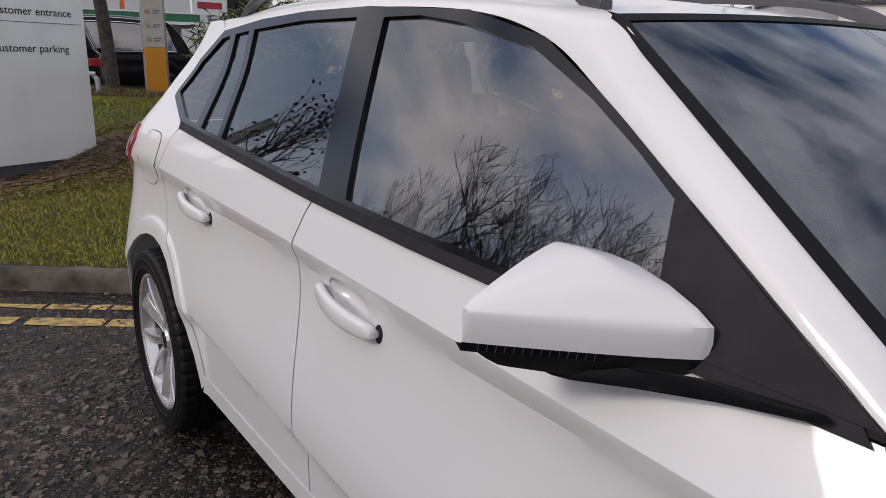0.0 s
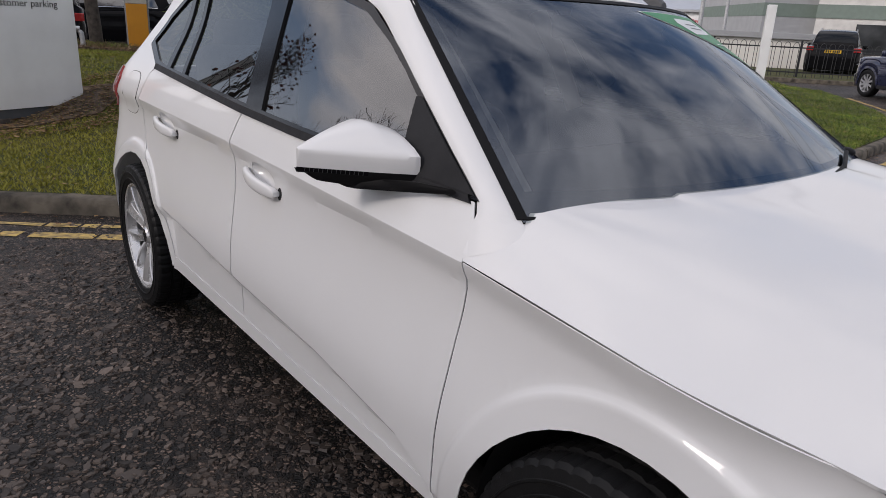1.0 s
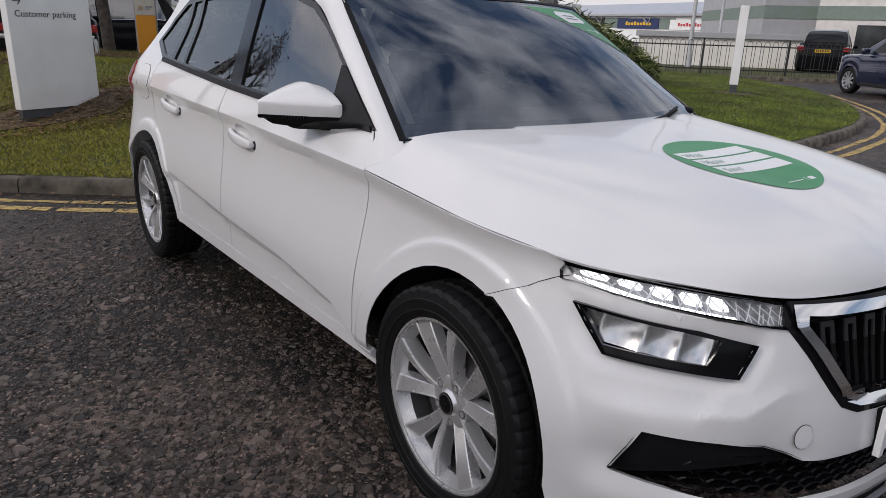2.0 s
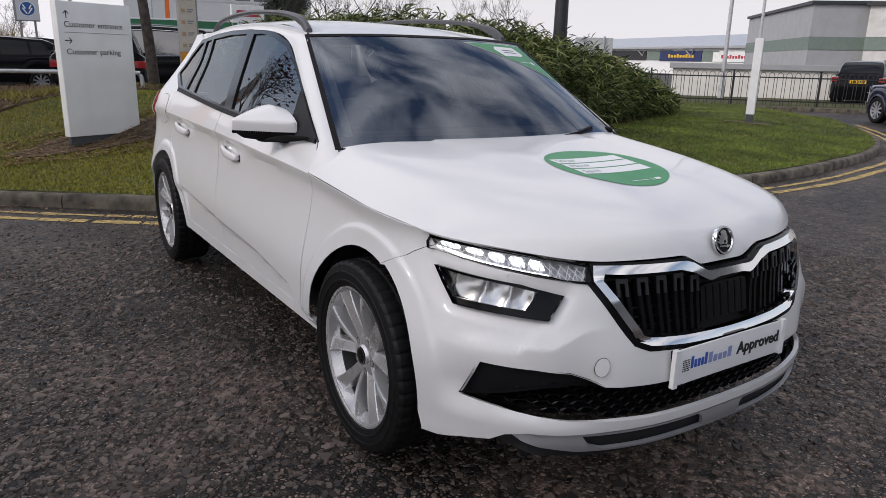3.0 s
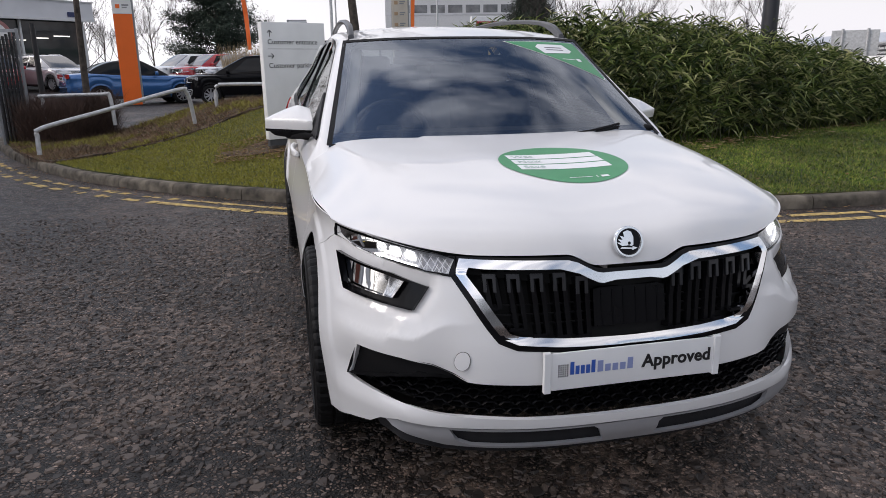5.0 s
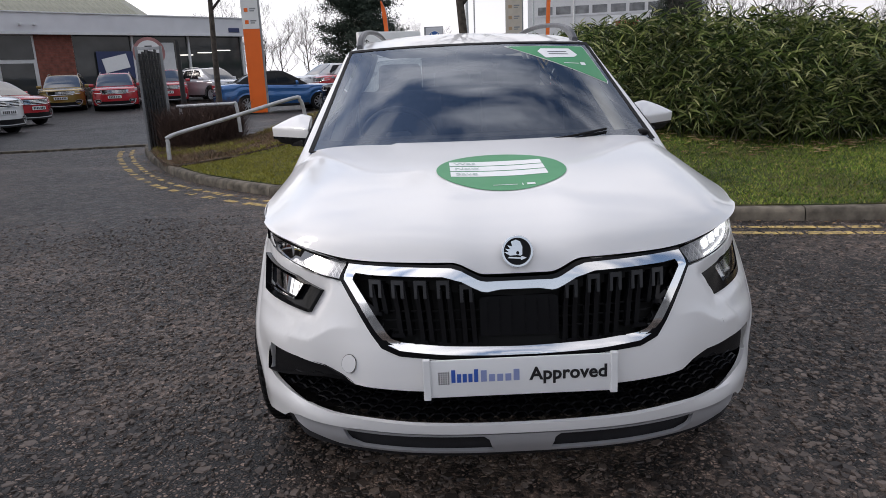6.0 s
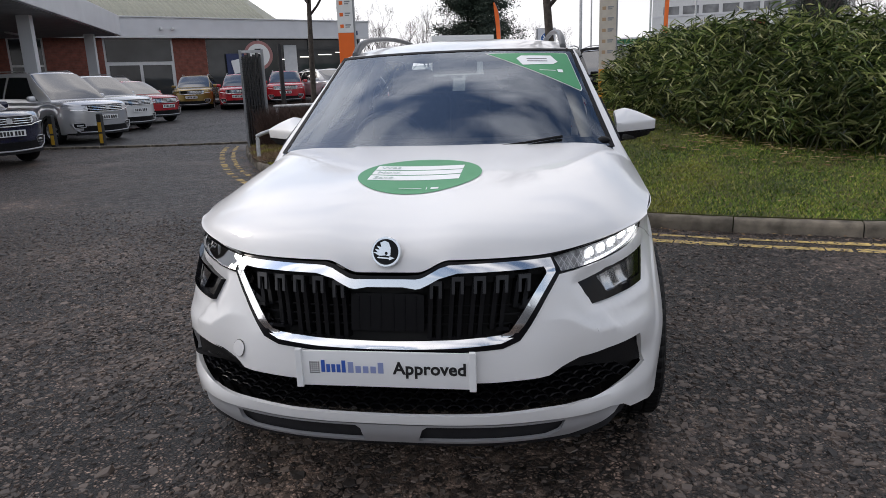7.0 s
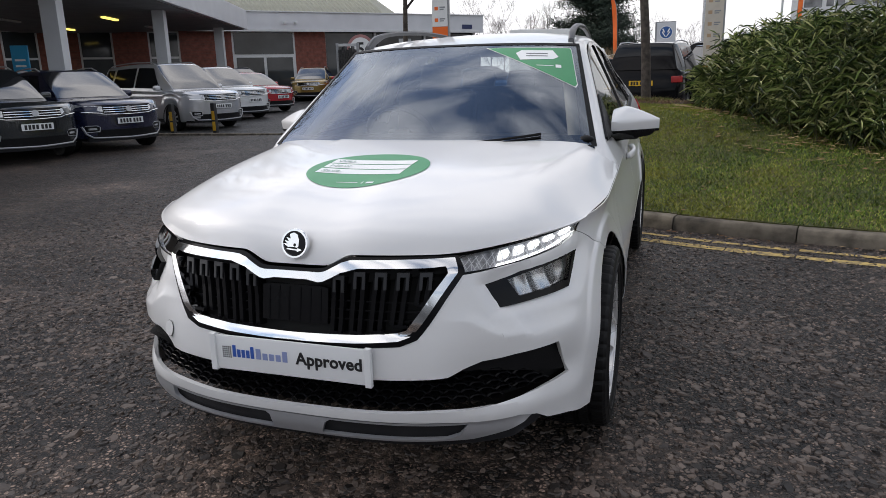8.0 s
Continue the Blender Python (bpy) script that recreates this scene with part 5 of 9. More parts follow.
def spoke_mesh(a0, a1, d):
    """One spoke, from hub angle a0 to rim angle a1; its face looks along -x, with the ridge on the side d and a flank that falls away from it."""
    bm = bmesh.new()
    rows = []
    for f in np.linspace(0, 1, 9):
        r = 0.040 + 0.174 * f
        a = radians(a0 + (a1 - a0) * f)
        w = 0.0125 + 0.0135 * f ** 1.3
        x = -0.058 - 0.030 * math.sin(f * math.pi * 0.5)
        e = Vector((0, math.cos(a), math.sin(a)))
        t = Vector((0, -math.sin(a), math.cos(a))) * d
        c = e * r
        rows.append([bm.verts.new(c + t * q * w + Vector((x + h, 0, 0))) for q, h in ((-1.12, 0.045), (-1.0, 0.016), (-0.9, 0.0135), (0.62, 0.0015), (0.74, 0.0), (0.92, 0.0015), (1.0, 0.006), (1.14, 0.045))])
    for i in range(8):
        for k in range(7):
            bm.faces.new((rows[i][k], rows[i][k + 1], rows[i + 1][k + 1], rows[i + 1][k]))
    bmesh.ops.recalc_face_normals(bm, faces=bm.faces[:])
    if sum(f.normal.x * f.calc_area() for f in bm.faces) > 0:
        bmesh.ops.reverse_faces(bm, faces=bm.faces[:])
    return bm


def wheel(parent, x, y, s, turn, steer=0.0):
    base = part("wheel", tyre_mesh(), "rubber", parent, "black tyre on a silver ten-spoke alloy rim", 22)
    base.name = "wheel"
    base.matrix_basis = pose(x, y, 0.326, 0, 0, (0 if s < 0 else 180) + steer)
    def sub(name, bm, m, label="", smooth=False):
        ob = part(name, bm, m, base, label, smooth)
        ob.matrix_basis = pose(0, 0, 0, turn) @ Matrix.Diagonal((1, 1.075, 1.075, 1))
        return ob
    sub("rim_barrel", lathe(bmesh.new(), [(0.205, 0.09), (0.200, 0.02), (0.198, -0.05)], 60), "alloy_dark", "", 30)
    bm = lathe(bmesh.new(), [(0.198, -0.05), (0.209, -0.078), (0.2115, -0.088), (0.216, -0.090), (0.2165, -0.0935), (0.222, -0.0945), (0.2255, -0.088), (0.224, -0.080)], 72)
    sub("rim", bm, "alloy", "silver alloy rim", 30)
    # near-black disc behind the spokes, coloured as shade
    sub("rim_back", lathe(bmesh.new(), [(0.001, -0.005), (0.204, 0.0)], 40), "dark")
    sub("brake_disc", lathe(bmesh.new(), [(0.03, -0.020), (0.148, -0.020), (0.148, -0.008)], 48), "steel", "", 30)
    sub("hub", lathe(bmesh.new(), [(0.001, -0.070), (0.030, -0.070), (0.033, -0.066), (0.036, -0.061), (0.060, -0.060), (0.068, -0.056), (0.071, -0.02)], 40), "alloy", "", 30)
    for k in range(5):
        for d in (-1, 1):
            sub("spoke", spoke_mesh(k * 72 + d * 9, k * 72 + d * 17.5, d), "alloy", "", 8)
        a = radians(k * 72 + 36)
        bm = bmesh.new()
        lathe(bm, [(0.0, -0.0585), (0.0085, -0.0585), (0.009, -0.0615), (0.0115, -0.0615), (0.012, -0.045)], 10)
        for v in bm.verts:
            v.co.y += 0.053 * math.cos(a)
            v.co.z += 0.053 * math.sin(a)
        sub("wheel_bolt", bm, "alloy_dark")
    sub("centre_cap", lathe(bmesh.new(), [(0.001, -0.0725), (0.024, -0.0725), (0.0285, -0.071), (0.029, -0.062)], 32), "gloss_black", "", 30)
    bm = bmesh.new()
    lathe(bm, [(0.0235, -0.0732), (0.0275, -0.0732)], 32)
    sub("cap_ring", bm, "chrome")
    return base


wheel(car, -0.734, 0.0, -1, 8, 0.0)
wheel(car, -0.744, REAR_AXLE, -1, 40)
wheel(car, 0.734, 0.0, 1, 20, 0.0)
wheel(car, 0.744, REAR_AXLE, 1, 55)
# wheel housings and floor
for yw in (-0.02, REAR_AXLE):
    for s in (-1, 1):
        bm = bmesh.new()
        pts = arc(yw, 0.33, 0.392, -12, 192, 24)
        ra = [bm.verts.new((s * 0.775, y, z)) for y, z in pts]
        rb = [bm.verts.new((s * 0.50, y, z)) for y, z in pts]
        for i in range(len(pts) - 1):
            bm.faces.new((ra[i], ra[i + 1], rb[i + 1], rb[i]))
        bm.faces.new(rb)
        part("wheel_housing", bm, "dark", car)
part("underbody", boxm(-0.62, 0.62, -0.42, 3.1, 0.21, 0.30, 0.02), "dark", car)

# ---- number plate with the dealer's print ----
plate = part("number_plate", boxm(-0.258, 0.248, -0.823, -0.816, 0.428, 0.534, 0.003), "plate_white", car, "white dealer plate with printed words", 30)
for x0, x1 in ((-0.262, -0.243), (0.233, 0.252)):
    part("plate_clip", boxm(x0, x1, -0.829, -0.814, 0.424, 0.538, 0.002), "plate_white", plate)
part("plate_seat", boxm(-0.25, 0.24, -0.816, -0.77, 0.435, 0.528, 0.004), "black", plate)
letters("Approved", 0.050, "ink_black", plate, pose(0.020, -0.8236, 0.470), spacing=1.02, bold=0.0013)
bm = bmesh.new()
for i in range(5):
    for j in range(6):
        box(bm, -0.222 + i * 0.0062, -0.2185 + i * 0.0062, -0.8242, -0.823, 0.466 + j * 0.0062, 0.4695 + j * 0.0062)
part("plate_dots", bm, "ink_black", plate)
for x0, x1, z0, z1, mt in ((-0.188, -0.113, 0.470, 0.494, "ink_blue"), (-0.110, -0.002, 0.470, 0.490, "ink_lilac")):
    wv = (x1 - x0) / 5
    for i in range(5):
        hgt = z1 + (0.012 if i in (0, 4) else 0)
        part("plate_bar", boxm(x0 + i * wv, x0 + (i + 0.72) * wv, -0.8242, -0.823, z0, hgt), mt, plate)

# ---- badge on the bonnet's nose ----
bm = bmesh.new()
lathe(bm, [(0.001, -0.004), (0.036, -0.004), (0.037, 0.0)], 40)
badge = part("bonnet_badge", bm, "gloss_black", car, "round chrome badge with a plain wing shape", 30)
badge.matrix_basis = pose(0.0, -0.742, 0.800, 0, 0, 90) @ pose(0, 0, 0, 0, 14, 0)
bm = bmesh.new()
lathe(bm, [(0.034, -0.004), (0.036, -0.008), (0.041, -0.008), (0.043, -0.004), (0.043, 0.004)], 48)
part("badge_ring", bm, "chrome", badge, "", 40)
bm = bmesh.new()
prism(bm, [(-0.022, -0.0135), (0.009, -0.0165), (0.010, -0.0125), (0.024, -0.0175), (0.009, -0.0235), (0.008, -0.0200), (-0.026, -0.0170)], -0.0065, -0.004)
prism(bm, [(-0.020, -0.0105), (-0.036, 0.000), (-0.022, -0.0015), (-0.032, 0.008), (-0.018, 0.006), (-0.026, 0.017), (-0.013, 0.0135), (-0.016, 0.026), (-0.003, 0.031), (0.008, 0.026), (0.0135, 0.011), (0.0125, -0.009), (0.007, -0.012), (0.0, -0.0095)], -0.0065, -0.004)
bm.transform(pose(0, 0, 0, 0, 0, -90))
part("badge_wing", bm, "chrome", badge)
bm = bmesh.new()
prism(bm, [(0.0008 + 0.0042 * math.cos(a), -0.004 + 0.0046 * math.sin(a)) for a in np.linspace(0, 2 * math.pi, 12, endpoint=False)], -0.0070, -0.004)
bm.transform(pose(0, 0, 0, 0, 0, -90))
part("badge_dot", bm, "gloss_black", badge)


# ---- stickers: a disc on the bonnet, a corner on the windscreen ----
def bonnet_at(x, y, lift):
    """A point of the bonnet above x and y."""
    hit, nrm, _, _ = BONNET.ray_cast(Vector((x, y, 2.0)), Vector((0, 0, -1)))
    return hit + Vector((0, 0, lift))


SC = (0.012, -0.245)
disc = [(SC[0] + 0.212 * math.cos(a), SC[1] + 0.212 * math.sin(a)) for a in np.linspace(0, 2 * math.pi, 56, endpoint=False)]
part("bonnet_sticker", sheet(disc, lambda x, y: bonnet_at(x, y, 0.0018), 0.03, (), 0), "sticker", car, "green disc sticker with white price boxes", 60)
for k in range(3):
    y0 = SC[1] + 0.052 - k * 0.064
    bx = [(-0.155, y0), (0.155, y0), (0.155, y0 + 0.055), (-0.155, y0 + 0.055)]
    part("price_box", sheet(bx, lambda x, y: bonnet_at(x, y, 0.0026), 0.03, (), 0), "paper", car, "", 60)
    c = bonnet_at(-0.14, y0 + 0.012, 0.0034)
    c2 = bonnet_at(-0.14, y0 + 0.052, 0.0034)
    tilt = math.degrees(math.atan2(c2.z - c.z, c2.y - c.y))
    letters(("Was", "Now", "Save")[k], 0.040, "pale_ink", car, Matrix.Translation(c) @ pose(0, 0, 0, -90 + tilt), "price_word", 0.0004)
for k, (xa, xb) in enumerate(((-0.03, 0.045), (0.06, 0.063), (0.075, 0.10))):
    hh = (0.004, 0.02, 0.016)[k]
    y0 = SC[1] - 0.165
    part("sticker_mark", sheet([(xa, y0 - hh / 2), (xb, y0 - hh / 2), (xb, y0 + hh / 2), (xa, y0 + hh / 2)], lambda x, y: bonnet_at(x, y, 0.0028), 0.02, (), 0), "paper", car)
tri = [(0.27, 0.945), (0.935, 0.955), (0.945, 0.93), (0.955, 0.53), (0.94, 0.50)]
part("screen_sticker", sheet(tri, lambda v, t: screen(v, t, 0.003), 0.04, (), 0), "paper", windscreen)
part("screen_sticker", sheet(shrink(tri, 0.965), lambda v, t: screen(v, t, 0.0042), 0.04, (), 0), "sticker", windscreen, "green corner sticker on the windscreen")
lab = [(0.52, 0.865), (0.56, 0.78), (0.80, 0.80), (0.84, 0.83), (0.80, 0.91), (0.56, 0.905)]
part("sticker_label", sheet(lab, lambda v, t: screen(v, t, 0.0052), 0.04, (), 0), "paper", windscreen)
for k in range(2):
    t0 = 0.855 - k * 0.03
    part("label_bar", sheet([(0.60, t0), (0.76, t0 + 0.004), (0.76, t0 + 0.014), (0.60, t0 + 0.010)], lambda v, t: screen(v, t, 0.006), 0.04, (), 0), "lampgrey", windscreen)
for va, vb, ta, tb in ((0.68, 0.80, 0.715, 0.722), (0.815, 0.855, 0.70, 0.735)):
    part("sticker_mark", sheet([(va, ta), (vb, ta), (vb, tb), (va, tb)], lambda v, t: screen(v, t, 0.0055), 0.04, (), 0), "paper", windscreen)

# wipers and scuttle
scut = bmesh.new()
rows = [[scut.verts.new(screen(-1 + 2 * i / 24, t) + Vector((0, dy, dz))) for t, dy, dz in ((-0.02, -0.0, -0.01), (0.055, 0.0, 0.001))] for i in range(25)]
for i in range(24):
    scut.faces.new((rows[i][0], rows[i + 1][0], rows[i + 1][1], rows[i][1]))
part("scuttle", scut, "black", car, "", 40)
for pts in ([(0.72, 0.050), (0.50, 0.012), (0.16, -0.030)], [(-0.10, -0.035), (-0.40, -0.05), (-0.70, -0.05)]):
    bm = tube(bmesh.new(), [screen(v, t, 0.012) for v, t in pts], 0.006, 6, 0.004)
    merge(bm, tube(bmesh.new(), [screen(v, t - 0.012, 0.006) for v, t in pts], 0.004, 6))
    part("wiper", bm, "black", car, "black windscreen wiper", 40)
bm = bmesh.new()
bmesh.ops.create_uvsphere(bm, u_segments=14, v_segments=10, radius=1)
for v in bm.verts:
    v.co = Vector((0.672 + v.co.x * 0.032, 0.405 + v.co.y * 0.026, 0.990 + v.co.z * 0.016))
part("wiper_hub", bm, "black", car, "", 60)

# ---- cabin seen through the glass ----
bm = bmesh.new()
rows = []
for i in range(17):
    v = -1 + i / 8
    rows.append([bm.verts.new((0.69 * v * k, y, z)) for k, y, z in ((1, 0.42, 0.95), (1, 0.62, 0.985), (1, 0.85, 0.975), (1.0, 0.95, 0.93), (1.0, 0.97, 0.75), (1, 0.90, 0.55))])
for i in range(16):
    for k in range(5):
        bm.faces.new((rows[i][k], rows[i + 1][k], rows[i + 1][k + 1], rows[i][k + 1]))
part("dashboard", bm, "interior", car, "dark grey dashboard", 40)
part("cabin_floor", boxm(-0.72, 0.72, 0.9, 3.0, 0.32, 0.36), "interior", car)
part("headlining", boxm(-0.48, 0.48, 1.05, 2.7, 1.372, 1.380), "liner", car)
part("tailgate_trim", boxm(-0.6, 0.6, 3.00, 3.03, 0.5, 1.02), "interior", car)
for s in (-1, 1):
    bm = bmesh.new()
    vs = [bm.verts.new(p) for p in ((s * 0.70, 0.95, 0.42), (s * 0.70, 2.6, 0.42), (s * 0.69, 2.6, 1.04), (s * 0.69, 0.95, 0.97))]
    bm.faces.new(vs)
    part("door_card", bm, "interior", car)
    bm = tube(bmesh.new(), [(s * 0.655, 1.50, 0.99), (s * 0.60, 1.58, 1.22), (s * 0.535, 1.64, 1.37)], 0.035, 8)
    part("pillar_trim", bm, "liner", car, "", 50)
    bm = tube(bmesh.new(), [screen(s * 0.915, t, -0.065) for t in (0.02, 0.3, 0.6, 0.9, 1.0)], 0.026, 10)
    part("screen_pillar_trim", bm, "liner", car, "pale grey screen pillar lining", 50)


def cushion(w, d, h, r=0.03):
    bm = bmesh.new()
    bmesh.ops.create_cube(bm, size=1)
    for v in bm.verts:
        v.co = Vector((v.co.x * w, v.co.y * d, v.co.z * h))
    bmesh.ops.bevel(bm, geom=bm.edges[:], offset=r, segments=3, profile=0.5, affect="EDGES")
    return bm


for x, y, rows_ in ((-0.36, 1.55, 1), (0.36, 1.55, 1), (-0.36, 2.42, 0), (0.36, 2.42, 0), (0.0, 2.42, 0)):
    for nm, b, m_ in (("seat_squab", cushion(0.50 if rows_ else 0.40, 0.50, 0.16), pose(x, y - 0.22, 0.55)),
                      ("seat_back", cushion(0.48 if rows_ else 0.42, 0.14, 0.62), pose(x, y + 0.08, 0.86, -14)),
                      ("headrest", cushion(0.26, 0.09, 0.17, 0.035), pose(x, y + 0.20, 1.235 if rows_ else 1.19, -8))):
        b.transform(m_)
        part(nm, b, "fabric", car, "", 50)
# steering wheel on the driver's side
bm = bmesh.new()
ring = [(0.185 * math.cos(a), 0.0, 0.185 * math.sin(a)) for a in np.linspace(0, 2 * math.pi, 33)]
tube(bm, ring, 0.015, 8, cap=False)
for a in (0, math.pi, -HP):
    tube(bm, [(0.05 * math.cos(a), 0, 0.05 * math.sin(a)), (0.18 * math.cos(a), 0, 0.18 * math.sin(a))], 0.016, 6)
merge(bm, cushion(0.13, 0.05, 0.11, 0.02))
bm.transform(pose(-0.36, 1.03, 0.93, 24))
part("steering_wheel", bm, "interior", car, "dark steering wheel", 50)
b = cushion(0.22, 0.03, 0.065, 0.012)
b.transform(pose(0.0, 0.92, 1.315, -8))
part("rear_view_mirror", b, "black", car, "", 50)
b = cushion(0.13, 0.10, 0.05, 0.015)
b.transform(pose(0.0, 0.86, 1.345, 30))
part("sensor_housing", b, "black", car, "", 50)

# sheared, narrowed and shortened behind the front wheels to fit the camera's view
for ob in list(car.children_recursive):
    if ob.type != "MESH":
        continue
    if ob.parent.name.startswith("wheel"):
        continue
    if ob.name.startswith("wheel"):
        ob.location.x -= 0.016 * max(0.0, ob.location.y - 0.3)
        continue
    up = ob.matrix_basis if ob.parent == car else ob.parent.matrix_basis @ ob.matrix_basis
    if abs(up.determinant() - 1) > 0.02 or up.to_3x3() != Matrix.Identity(3) or ob.data.users > 1:
        continue
    for v in ob.data.vertices:
        y, z = v.co.y + up.translation.y, v.co.z + up.translation.z
        v.co.x *= 1 - 0.10 * sm(1.2, 2.9, y) * sm(1.0, 1.3, z)
        v.co.x -= 0.016 * max(0.0, y - 0.3)
        v.co.y -= max(0.0, y - 2.75) * (0.35 * sm(0.95, 1.15, z) + 0.50 * sm(1.2, 1.38, z))

# ---- ground: one sheet to the horizon, which climbs a little towards the dealer's yard ----
def ground_z(x, y):
    u = y + 0.9 * (x + 6)
    yard = sm(9.0, 17.0, u) * sm(9.5, 13.0, y) * sm(9.0, 3.0, x)
    return (0.12 + 0.30 * sm(25.0, 32.0, y)) * yard - 0.012


bm = bmesh.new()
xs = sorted(set([-2000, -600, -200, -90] + list(np.arange(-60, 61, 3.0)) + [90, 200, 600, 2000]))
ys = sorted(set([-2000, -600, -200, -60] + list(np.arange(-30, 0, 6.0)) + list(np.arange(0, 40, 1.5)) + list(np.arange(42, 90, 6.0)) + [200, 600, 2000]))
g = [[bm.verts.new((x, y, ground_z(x, y))) for y in ys] for x in xs]
for i in range(len(xs) - 1):
    for j in range(len(ys) - 1):
        bm.faces.new((g[i][j], g[i + 1][j], g[i + 1][j + 1], g[i][j + 1]))
for f in bm.faces:
    c = f.calc_center_median()
    f.material_index = 1 if c.y > 12.0 and c.x < -5.0 else 0
ground_ob = obj("ground", bm, "asphalt", 30)
ground_ob.data.materials.append(M["asphalt_lot"])
ground = tagged(ground_ob, "worn brown-grey chipped asphalt road and yard", "ground", kind="structure")

# ---- verge: kerb line, bank of turf ----
KERB = [(16.0, 7.6), (13.2, 5.4), (11.2, 4.15), (9.4, 3.40), (7.5, 2.98), (6.4, 2.82), (5.0, 2.76), (3.4, 2.82), (2.4, 2.99), (1.6, 3.18), (0.8, 3.46), (0.0, 3.82), (-0.7, 4.27), (-1.45, 4.82), (-2.2, 5.42), (-3.2, 6.45), (-3.9, 7.45), (-4.55, 8.6), (-5.2, 9.9), (-5.75, 11.2), (-5.9, 12.0)]
kerb_line = [Vector(p) for p in spline([(x, y, 0) for x, y in KERB], 0.06)]
KERB_TOP = 0.105


def kerb_distance(x, y):
    """Metres behind the kerb's face."""
    return float(np.sqrt(((KL - (x, y)) ** 2).sum(1).min()))


KL = np.array([(p.x, p.y) for p in kerb_line])


def bank(x, y):
    """Height of the turf."""
    d = kerb_distance(x, y)
    far = 0.105 + 0.19 * sm(0.1, 2.6, d) + 0.46 * sm(1.6, 3.7, d) * sm(5.0, 0.0, x)
    far += 0.05 * noise.noise(Vector((x * 0.6, y * 0.6, 3.0))) * sm(0.2, 1.2, d) + 0.012 * noise.noise(Vector((x * 3, y * 3, 1.0)))
    return far


BACK = [(-5.7, 12.0), (-3.5, 10.6), (-1.0, 10.3), (1.8, 10.7), (6.0, 11.5), (11.0, 12.0), (14.5, 11.0), (16.2, 9.0)]
off_line = []
for i, p in enumerate(kerb_line):
    t = (kerb_line[min(i + 1, len(kerb_line) - 1)] - kerb_line[max(i - 1, 0)]).normalized()
    off_line.append(p + Vector((t.y, -t.x, 0)) * 0.11)
verge_in = [(p.x, p.y) for p in off_line[::3]] + BACK
turf = tagged(obj("verge", sheet(verge_in[::-1], lambda x, y: Vector((x, y, bank(x, y))), 0.22, (), 0.5), "turf", 60), "mossy green grass bank behind the kerb", "grass", kind="structure")

# kerb stones, a little over half a metre each, laid end to end
kerb = thing("kerb", "row of weathered concrete kerb stones along the road", "kerb", kind="structure")
length = [0.0]
for a, b in zip(kerb_line, kerb_line[1:]):
    length.append(length[-1] + (b - a).length)


def along(d):
    i = min(max(int(np.searchsorted(length, d)) - 1, 0), len(kerb_line) - 2)
    f = (d - length[i]) / max(length[i + 1] - length[i], 1e-9)
    t = (kerb_line[i + 1] - kerb_line[i]).normalized()
    return kerb_line[i].lerp(kerb_line[i + 1], f), t


rk = random.Random(3)
d = 0.0
while d < length[-1] - 0.95:
    bm = bmesh.new()
    step, rows = 0.91, []
    jz, jo = rk.uniform(-0.006, 0.006), rk.uniform(-0.006, 0.006)
    for f in np.linspace(0.005, 0.995, 7):
        p, t = along(d + step * f)
        n = Vector((t.y, -t.x, 0))
        rows.append([bm.verts.new(p + n * (o + jo) + Vector((0, 0, ground_z(p.x, p.y) + z + (jz if z > 0 else 0)))) for o, z in ((0.0, -0.08), (0.004, 0.06), (0.018, 0.093), (0.035, KERB_TOP), (0.125, KERB_TOP + 0.004), (0.125, -0.08))])
    for a, b in zip(rows, rows[1:]):
        for k in range(5):
            bm.faces.new((a[k], b[k], b[k + 1], a[k + 1]))
    bm.faces.new(rows[0])
    bm.faces.new(rows[-1][::-1])
    bmesh.ops.recalc_face_normals(bm, faces=bm.faces[:])
    part("kerb_stone", bm, "kerb", kerb, "", 50)
    d += step

# two worn yellow lines at the road's edge, broken where the paint has gone
ry = random.Random(11)
for k, (o0, o1) in enumerate(((-0.28, -0.19), (-0.49, -0.38))):
    bm = bmesh.new()
    d = 0.3
    while d < length[-1] - 0.6:
        worn = along(d)[0].x < -1.6
        seg = ry.uniform(0.03, 0.22) if worn else ry.uniform(0.06, 0.55)
        gap = ry.choice((0.04, 0.08, 0.14, 0.25) if worn else (0.01, 0.01, 0.02, 0.03, 0.06))
        a_, b_ = o0 + ry.uniform(0, 0.02), o1 - ry.uniform(0, 0.02)
        n_ = max(1, int(seg / 0.15))
        rows = []
        for i in range(n_ + 1):
            p, t = along(d + seg * i / n_)
            nn = Vector((t.y, -t.x, 0))
            zz = ground_z(p.x, p.y) + 0.004
            rows.append([bm.verts.new(p + nn * (o + ry.uniform(-0.008, 0.008)) + Vector((0, 0, zz))) for o in (a_, b_)])
        for a, b in zip(rows, rows[1:]):
            bm.faces.new((a[0], b[0], b[1], a[1]))
        d += seg + gap
    tagged(obj("yellow_line", bm, "yellow"), "worn broken yellow line along the kerb", "road marking", kind="structure")

# ---- other parked cars ----
def paint(name, col, metal=0.0):
    M[name] = mat(name, col, 0.22, metal, 0.03, 3, coat=1.0)
    return name


